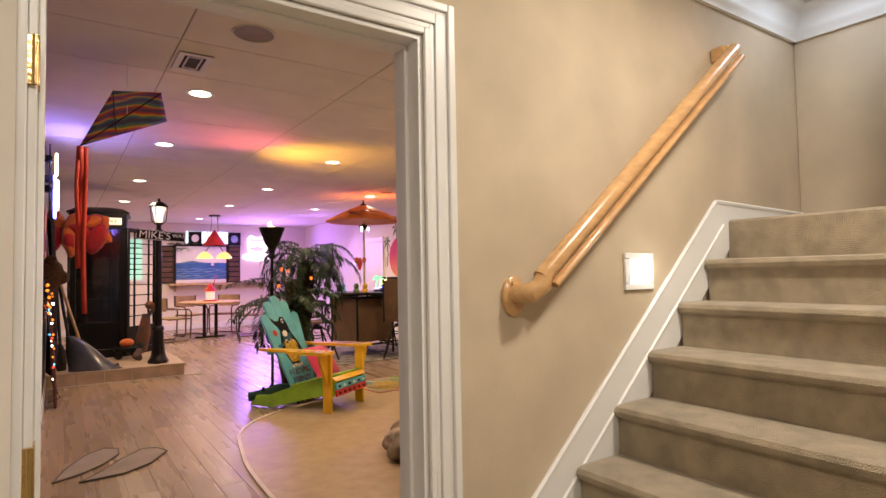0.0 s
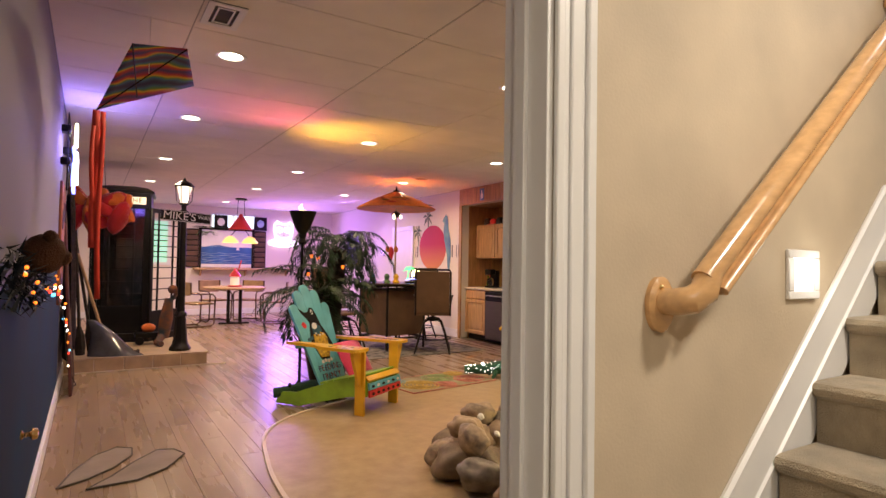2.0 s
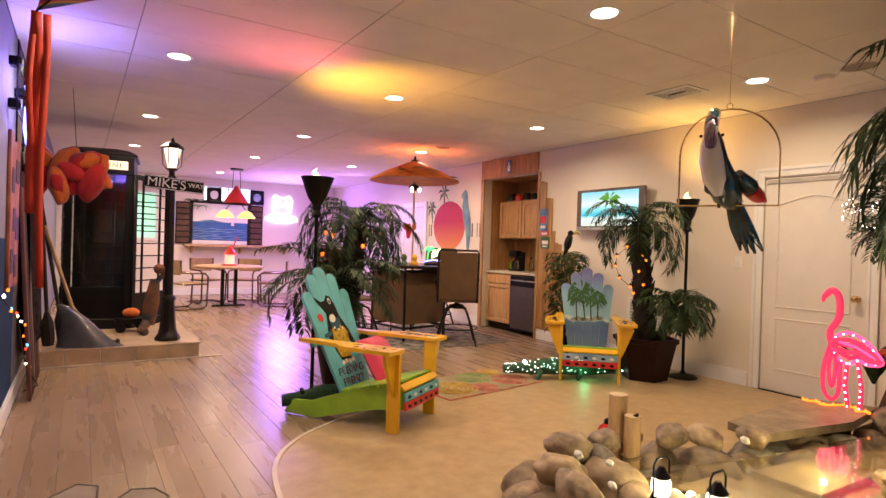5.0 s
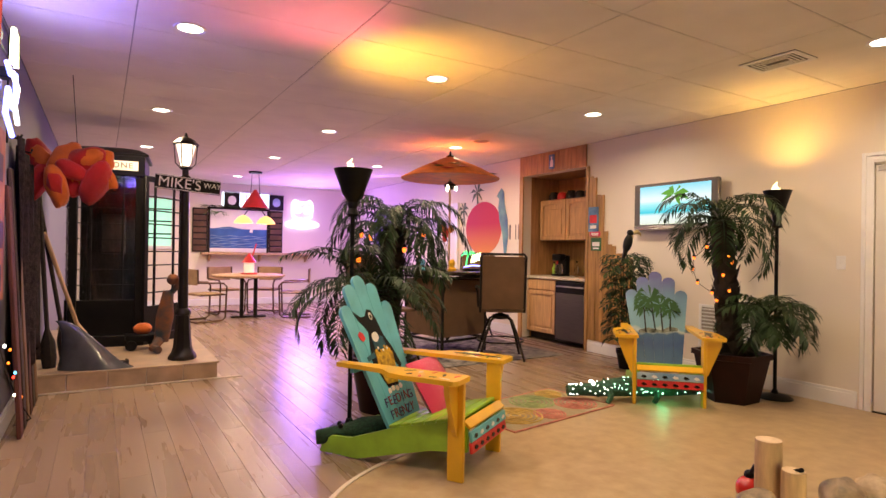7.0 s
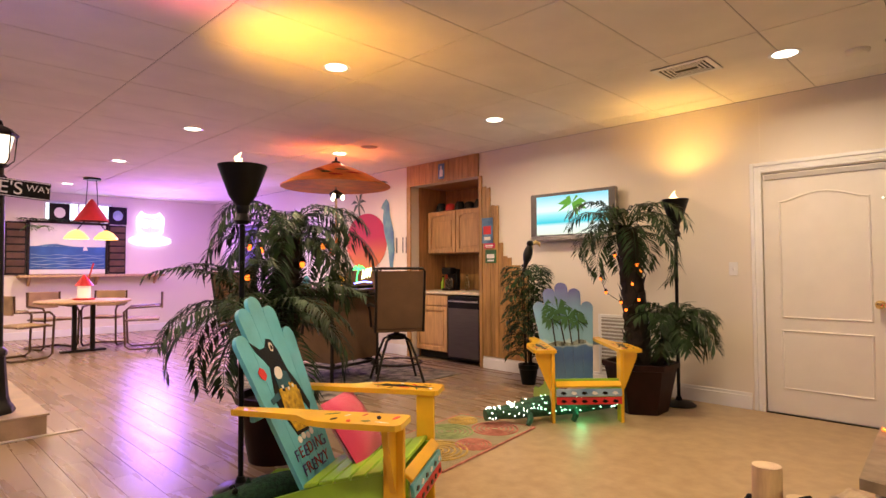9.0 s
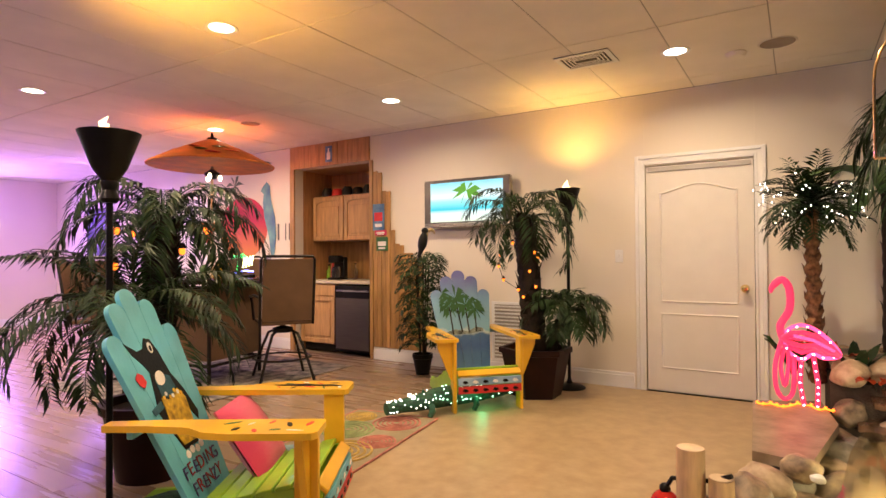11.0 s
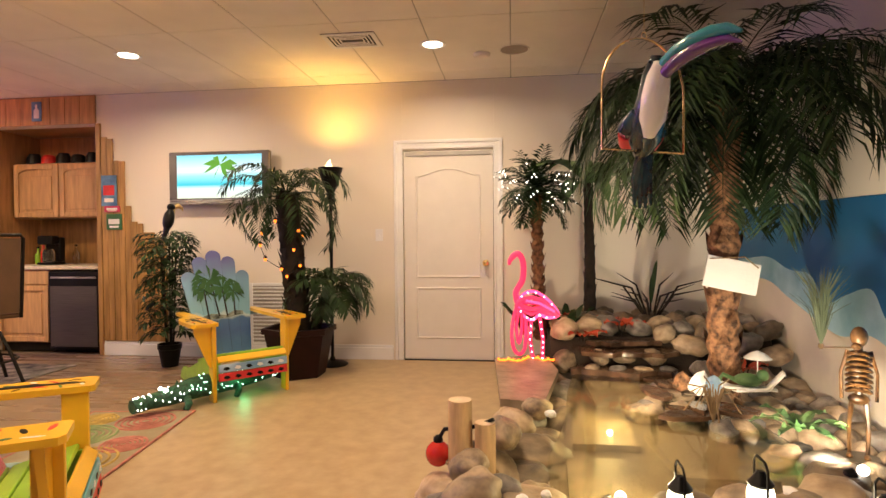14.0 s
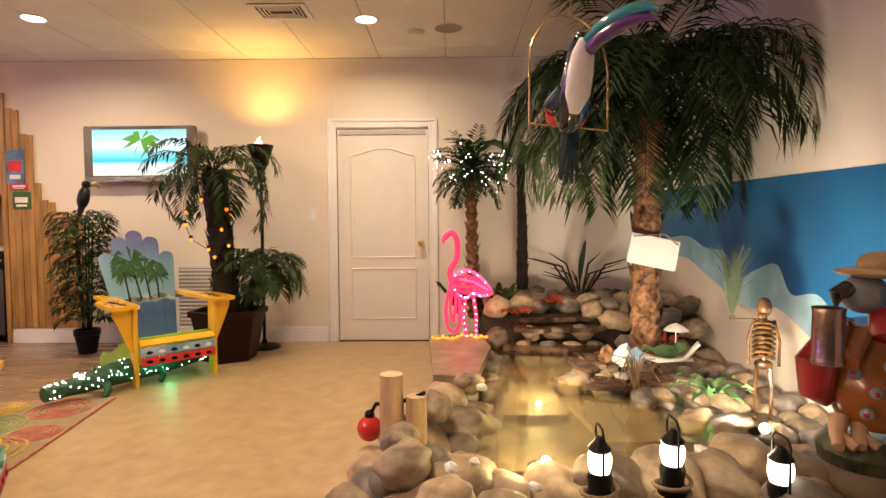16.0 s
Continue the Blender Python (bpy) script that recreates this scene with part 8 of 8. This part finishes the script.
fl = thing("flamingo_light", "glowing pink rope-light flamingo beside the door", "light figure", pose(4.82, 3.19, 0.263, 0, 0, -90))
neck = [(-0.12, 0, 0.70), (-0.11, 0, 0.74), (-0.06, 0, 0.785), (-0.02, 0, 0.73), (-0.02, 0, 0.60), (-0.07, 0, 0.50), (-0.06, 0, 0.42)]
PKP = mat("pink_plastic", (0.85, 0.05, 0.16), 0.4, emit=0.65, ecol=(1, 0.05, 0.16), bump=0.1)
part("neck", M().tube(smooth_path(neck), [0.008 + 0.014 * min(1, i / 7) for i in range(31)], 10), PKP, fl)
body = [(-0.06, 0, 0.42), (-0.02, 0, 0.48), (0.05, 0, 0.505), (0.13, 0, 0.47), (0.20, 0, 0.40), (0.235, 0, 0.33), (0.16, 0, 0.31), (0.10, 0, 0.33), (0.04, 0, 0.29), (-0.03, 0, 0.34), (-0.06, 0, 0.42)]
upper, lower = [Vector(body[i]) for i in (0, 1, 2, 3, 4, 5)], [Vector(body[i]) for i in (10, 9, 8, 7, 6, 5)]
for k in range(1, 5):
    row = [u.lerp(w_, k / 5) + Vector((0, 0.02 * (-1) ** k, 0)) for u, w_ in zip(upper, lower)]
    part("body_strand", M().tube(row, 0.016, 8), PKP, fl, "glowing pink rope strand")
part("outline", M().tube(smooth_path(body), 0.012, 8), PKB, fl)
part("wing", M().tube([(0.0, -0.03, 0.44), (0.1, -0.035, 0.42), (0.21, -0.03, 0.36)], 0.010, 6), PKB, fl)
loop = [(-0.06, -0.01, 0.42), (-0.10, -0.01, 0.25), (-0.095, -0.01, 0.10), (-0.05, -0.01, 0.04), (-0.005, -0.01, 0.10), (0.0, -0.01, 0.31)]
part("rope_loop", M().tube(smooth_path(loop), 0.014, 8), PKP, fl)
part("rope_loop", M().tube(smooth_path([(-0.045, -0.005, 0.38), (-0.07, -0.005, 0.24), (-0.05, -0.005, 0.12), (-0.03, -0.005, 0.24), (-0.03, -0.005, 0.36)]), 0.012, 8), PKP, fl)
legs = ([(0.04, 0, 0.30), (0.03, 0, 0.15), (0.05, 0, 0.012)], [(0.10, 0, 0.33), (0.125, 0, 0.15), (0.12, 0, 0.012)])
for lg in legs:
    part("leg", M().tube(lg, 0.014, 8), PKP, fl)
for src, n in ((legs[0], 7), (legs[1], 8), (body, 14)):
    for i in range(n):
        q = i / (n - 1) * (len(src) - 1.01)
        k = int(q)
        p = Vector(src[k]).lerp(Vector(src[k + 1]), q - k)
        part("bulb", M().ball((p.x, p.y - 0.014, p.z), 0.006, 6, 4), PKB2, fl)
rb = random.Random(4)
ring_ = [(-0.20 + 0.036 * i, rb.uniform(-0.10, 0.06), 0.007) for i in range(12)]
part("base_light", M().tube(ring_, 0.006, 6), ORB, fl, "orange rope light round the base")
for p in ring_:
    part("base_bulb", M().ball((p[0], p[1], 0.013), 0.010, 6, 4), ORB, fl)

# toucan figure on a hanging ring
pr = thing("hanging_toucan", "large glossy toucan figure on a hanging wire perch", "bird figure", Matrix.Translation((2.76, 2.805, 1.477)) @ Matrix.Rotation(radians(-60.5), 4, "Z"))
ringp = [(-0.19, 0, 0.0), (0.19, 0, 0.0), (0.19, 0, 0.22)] + [(0.19 * math.cos(a), 0, 0.22 + 0.19 * math.sin(a)) for a in [math.pi * k / 14 for k in range(1, 14)]] + [(-0.19, 0, 0.22), (-0.19, 0, 0.0)]
part("perch_ring", M().tube(ringp, 0.004, 6), BRASS, pr)
part("hook", M().tube([(0.012 * math.cos(a), 0, 0.422 + 0.012 * math.sin(a)) for a in [0.5 * k for k in range(14)]], 0.002, 5).tube([(0, 0, 0.434), (0, 0, CEIL - 1.477 - 0.001)], 0.0012, 4), BRASS, pr)
BG = mat("blue_black_gloss", (0.008, 0.014, 0.03), 0.14, var=0.6, scale=12, col2=(0.012, 0.055, 0.08), coat=0.7)
part("bib", M().tube([(-0.03, -0.055, 0.045), (-0.045, -0.09, 0.10), (-0.058, -0.118, 0.17), (-0.063, -0.138, 0.23), (-0.06, -0.150, 0.275)], [0.022, 0.046, 0.047, 0.040, 0.026], 16), mat("white_gloss", (0.75, 0.72, 0.68), 0.15, coat=0.6), pr, "glossy white breast")
part("body", M().tube([(0.03, 0.05, 0.0), (0, 0.0, 0.05), (-0.025, -0.05, 0.11), (-0.045, -0.088, 0.18), (-0.055, -0.112, 0.25), (-0.058, -0.128, 0.305)], [0.03, 0.062, 0.062, 0.048, 0.040, 0.020], 16), BG, pr, "glossy blue-black body")
for s_ in (-1, 1):
    part("wing", M().tube([(s_ * 0.055 - 0.015, -0.04, 0.13), (s_ * 0.068 + 0.01, 0.02, 0.085), (s_ * 0.055 + 0.05, 0.085, 0.05)], [0.020, 0.038, 0.022], 12), BG, pr)
    part("wing_patch", M().tube([(s_ * 0.066 + 0.022, 0.04, 0.07), (s_ * 0.058 + 0.06, 0.095, 0.045), (s_ * 0.045 + 0.105, 0.165, 0.03)], [0.034, 0.030, 0.004], 12), RED, pr, "red wing tip")
    part("foot", M().tube([(s_ * 0.03, -0.02, 0.03), (s_ * 0.03, -0.01, 0.006), (s_ * 0.03, 0.012, -0.004)], 0.008, 6), BLACK, pr)
for k in range(4):
    x = -0.03 + 0.02 * k
    part("tail_feather", M().tube([(x * 0.6 + 0.03, 0.03, 0.0), (x * 0.9 + 0.06, 0.08, -0.09), (x * 1.4 + 0.10, 0.12, -0.205 + 0.012 * abs(k - 1.5))], [0.018, 0.021, 0.006], 8), BG, pr)
bk1 = [(-0.062, -0.160, 0.25), (-0.06, -0.22, 0.278), (-0.053, -0.28, 0.293), (-0.045, -0.34, 0.300), (-0.037, -0.395, 0.295), (-0.03, -0.435, 0.275)]
part("upper_beak", M().tube([(x, y, z + 0.014) for x, y, z in bk1], [0.022, 0.026, 0.026, 0.024, 0.018, 0.006], 14), mat("teal_gloss", (0.015, 0.20, 0.22), 0.15, coat=0.7), pr, "glossy teal upper beak")
part("lower_beak", M().tube([(x, y, z - 0.018) for x, y, z in bk1], [0.022, 0.025, 0.024, 0.020, 0.013, 0.004], 14), mat("purple_gloss", (0.075, 0.015, 0.14), 0.15, coat=0.7), pr, "glossy purple lower beak")
for p in ((-0.10, -0.14, 0.275), (-0.02, -0.14, 0.275)):
    part("eye", M().ball(p, 0.007, 8, 6), BLACK, pr)

# skeleton figure and large pirate parrot statue
SK = mat("bone_brown", (0.022, 0.009, 0.004), 0.35, var=0.9, scale=16, col2=(0.20, 0.095, 0.03))
m = M().ball((0, 0, 0.60), (0.042, 0.042, 0.052), 14, 10).ball((0.012, 0.03, 0.555), (0.024, 0.022, 0.018), 8, 6)
m.tube([(0, 0, 0.55), (0, 0, 0.28)], [0.018, 0.02], 8).ball((0, -0.004, 0.43), (0.046, 0.03, 0.10), 12, 9)
for k in range(8):
    z = 0.515 - 0.026 * k
    m.tube([(0.058 * math.cos(a), 0.04 * math.sin(a), z - 0.008 * math.cos(a * 2)) for a in [2 * math.pi * i / 12 for i in range(13)]], 0.0075, 5)
m.ball((0, 0, 0.29), (0.052, 0.034, 0.03), 10, 6)
for s in (-1, 1):
    m.tube([(s * 0.05, 0, 0.53), (s * 0.082, 0.0, 0.42), (s * 0.078, 0.03, 0.29)], [0.012, 0.009, 0.01], 6)
    m.tube([(s * 0.032, 0, 0.28), (s * 0.045, 0.012, 0.15), (s * 0.04, 0, 0.0)], [0.014, 0.011, 0.01], 6)
    m.ball((s * 0.04, 0.03, 0.008), (0.018, 0.04, 0.012), 8, 5)
solo("skeleton_figure", m, SK, "brown standing skeleton ornament with an eye patch", "statue", at=pose(3.42, 1.70, 0.135, 0, 0, 62) @ Matrix.Diagonal((0.84, 0.8, 0.93, 1)))
solo("flat_rock", M().lathe([(0.10, 0), (0.11, 0.03), (0.09, 0.133)], 8), ROCK, "flat rock under the skeleton ornament", "rock", group="pond rocks", at=Matrix.Translation((3.42, 1.70, 0.001)))
m = M()
slots = []


def paint(k):
    """Give the faces added since the last call the slot k."""
    slots.extend([k] * (len(m.f) - len(slots)))


m.tube([(0, 0, 0.0), (0, 0, 0.05), (0, 0, 0.11)], [0.17, 0.18, 0.14], 16)
paint(0)
m.tube([(0, 0, 0.14), (0, 0, 0.28), (0, 0, 0.42), (0, 0.02, 0.54)], [0.10, 0.16, 0.145, 0.08], 18)
m.tube([(-0.06, 0.10, 0.50), (-0.11, 0.17, 0.42), (-0.09, 0.21, 0.46)], [0.05, 0.045, 0.03], 10)
paint(1)
m.ball((-0.02, 0.05, 0.645), (0.07, 0.085, 0.075), 16, 11)
paint(2)
m.tube([(-0.03, 0.115, 0.665), (-0.035, 0.165, 0.645), (-0.035, 0.165, 0.60)], [0.035, 0.028, 0.006], 10)
paint(0)
m.ball((-0.01, 0.0, 0.725), (0.14, 0.14, 0.022), 18, 6).ball((0.0, -0.02, 0.755), (0.075, 0.075, 0.05), 14, 7).prism([(-0.12, 0.70), (-0.05, 0.71), (-0.09, 0.79)], 0.012, pose(-0.02, 0.06, 0, 0, 0, 70))
paint(3)
m.tube([(0.03, 0.13, 0.50), (0.0, 0.205, 0.38), (0.01, 0.20, 0.27), (0.02, 0.15, 0.22)], [0.04, 0.075, 0.06, 0.02], 14).tube([(-0.04, 0.0, 0.58), (-0.09, 0.04, 0.50), (-0.10, -0.02, 0.46)], [0.04, 0.045, 0.02], 10)
paint(4)
for fx in (0.06, 0.14):
    m.tube([(-0.03, fx, 0.18), (-0.07, fx + 0.03, 0.13), (-0.12, fx + 0.06, 0.10)], [0.035, 0.028, 0.020], 10).tube([(-0.07, fx + 0.03, 0.13), (-0.13, fx, 0.10)], [0.024, 0.018], 8)
paint(5)
for az, zz in ((150, 0.30), (185, 0.25), (215, 0.32), (165, 0.40), (200, 0.42), (125, 0.36), (235, 0.40), (240, 0.24), (140, 0.22)):
    c = Vector((0.15 * math.cos(radians(az)), 0.15 * math.sin(radians(az)), zz))
    m.ball(c, 0.024, 10, 6)
    paint(2)
    m.ball(c * 1.08 - Vector((0, 0, 0.08 * zz)), 0.014, 8, 5)
    paint(4)
PM = mat("glazed_orange", (0.50, 0.17, 0.03), 0.18, var=0.6, scale=11, col2=(0.28, 0.07, 0.02), coat=0.6)
st_ = solo("parrot_statue", m, mat("glazed_black", (0.02, 0.02, 0.018), 0.2, var=0.5, scale=9, coat=0.6, col2=(0.05, 0.06, 0.03)), "glazed parrot statue in an orange robe, red cape and hat", "statue", at=pose(2.755, 1.66, 0.20, 0, 0, 0))
for mt_ in (PM, mat("glazed_cream", (0.36, 0.33, 0.28), 0.2, var=0.5, scale=9, coat=0.5, col2=(0.16, 0.24, 0.28)), mat("glazed_tan", (0.36, 0.22, 0.09), 0.3, var=0.3, scale=8, coat=0.4), mat("glazed_red", (0.26, 0.012, 0.015), 0.2, var=0.3, scale=8, coat=0.6), mat("glazed_flesh", (0.42, 0.25, 0.14), 0.25, var=0.3, scale=9, coat=0.5)):
    st_.data.materials.append(mt_)
st_.data.polygons.foreach_set("material_index", slots)
pk = thing("statue_tankard", "steel tankard held by the parrot statue", "tankard", Matrix.Translation((2.667, 1.885, 0.60)))
PEWTER = mat("pewter", (0.30, 0.20, 0.17), 0.24, 0.85, var=0.25, scale=9)
part("cup", M().lathe([(0.058, 0), (0.058, 0.012), (0.054, 0.02), (0.052, 0.19), (0.056, 0.205), (0.050, 0.205), (0.050, 0.01)], 24), PEWTER, pk)
part("handle", M().tube([(0.02, -0.052, 0.17), (0.025, -0.10, 0.15), (0.025, -0.10, 0.07), (0.02, -0.052, 0.04)], 0.010, 8), PEWTER, pk)
solo("flat_rock", M().lathe([(0.16, 0), (0.18, 0.05), (0.15, 0.199)], 10), ROCK, "dark rock under the parrot statue", "rock", group="pond rocks", at=Matrix.Translation((2.74, 1.66, 0.001)))
for x, y, z in ((2.93, 1.99, 0.25), (2.72, 2.93, 0.20)):
    pls = thing("pond_spotlight", "small black spotlight with a bright lens", "spotlight", Matrix.Translation((x, y, z)), group="pond spotlights")
    part("body", M().lathe([(0.012, -0.04), (0.022, -0.03), (0.022, 0.0)], 14, Matrix.Rotation(radians(70), 4, "X")), BLACK, pls)
    part("lens", M().ball((0, -0.03, 0.012), 0.021, 10, 8), WHB, pls)

# dark garland along the blue wall
gl_ = thing("garland", "dark tinsel garland with tiny red lights on the blue wall", "garland", Matrix.Translation((XW, 0, 0)))
rg = random.Random(8)
m = M()
ga, gb, gzz = 2.01, 3.69, 1.2
for k in range(420):
    u = rg.random()
    c = Vector((0.05 + rg.uniform(-0.03, 0.03), ga + (gb - ga) * u, gzz + 0.05 * math.sin(u * 9) + rg.uniform(-0.06, 0.06)))
    d = Vector((rg.uniform(-0.4, 1), rg.uniform(-1, 1), rg.uniform(-1, 1))).normalized() * 0.05
    w = d.cross(Vector((0.3, 0.5, 1))).normalized() * 0.006
    q = c + d
    m.add([c - w, c + w, Vector((max(0.006, q.x), q.y, q.z))], [(0, 1, 2)])
part("needle", m, mat("dark_tinsel", (0.015, 0.02, 0.025), 0.3, var=0.5), gl_)
part("wire", M().tube([(0.045, ga + (gb - ga) * i / 10, gzz + 0.05 * math.sin(i * 0.9)) for i in range(11)], 0.008, 6), BLACK, gl_)
for k in range(12):
    part("bulb", M().ball((0.10, rg.uniform(ga, gb), gzz + rg.uniform(-0.07, 0.07)), 0.005, 6, 4), ORB, gl_)


# ---------- floor pieces last ----------
shared = {}
for xa, xb, ya, yb, _ in PIECES:
    key = (round(xb - xa, 3), round(yb - ya, 3))
    if key not in shared:
        hx, hy = key[0] / 2 - 0.0006, key[1] / 2 - 0.0006
        shared[key] = M().box((-hx, -hy, -0.011), (hx, hy, 0.0), 0.001).mesh("plank", False)
        shared[key].materials.append(PLANK)
    ob = new("plank", shared[key])
    ob.parent = FLOOR
    ob.location = ((xa + xb) / 2, (ya + yb) / 2, 0)
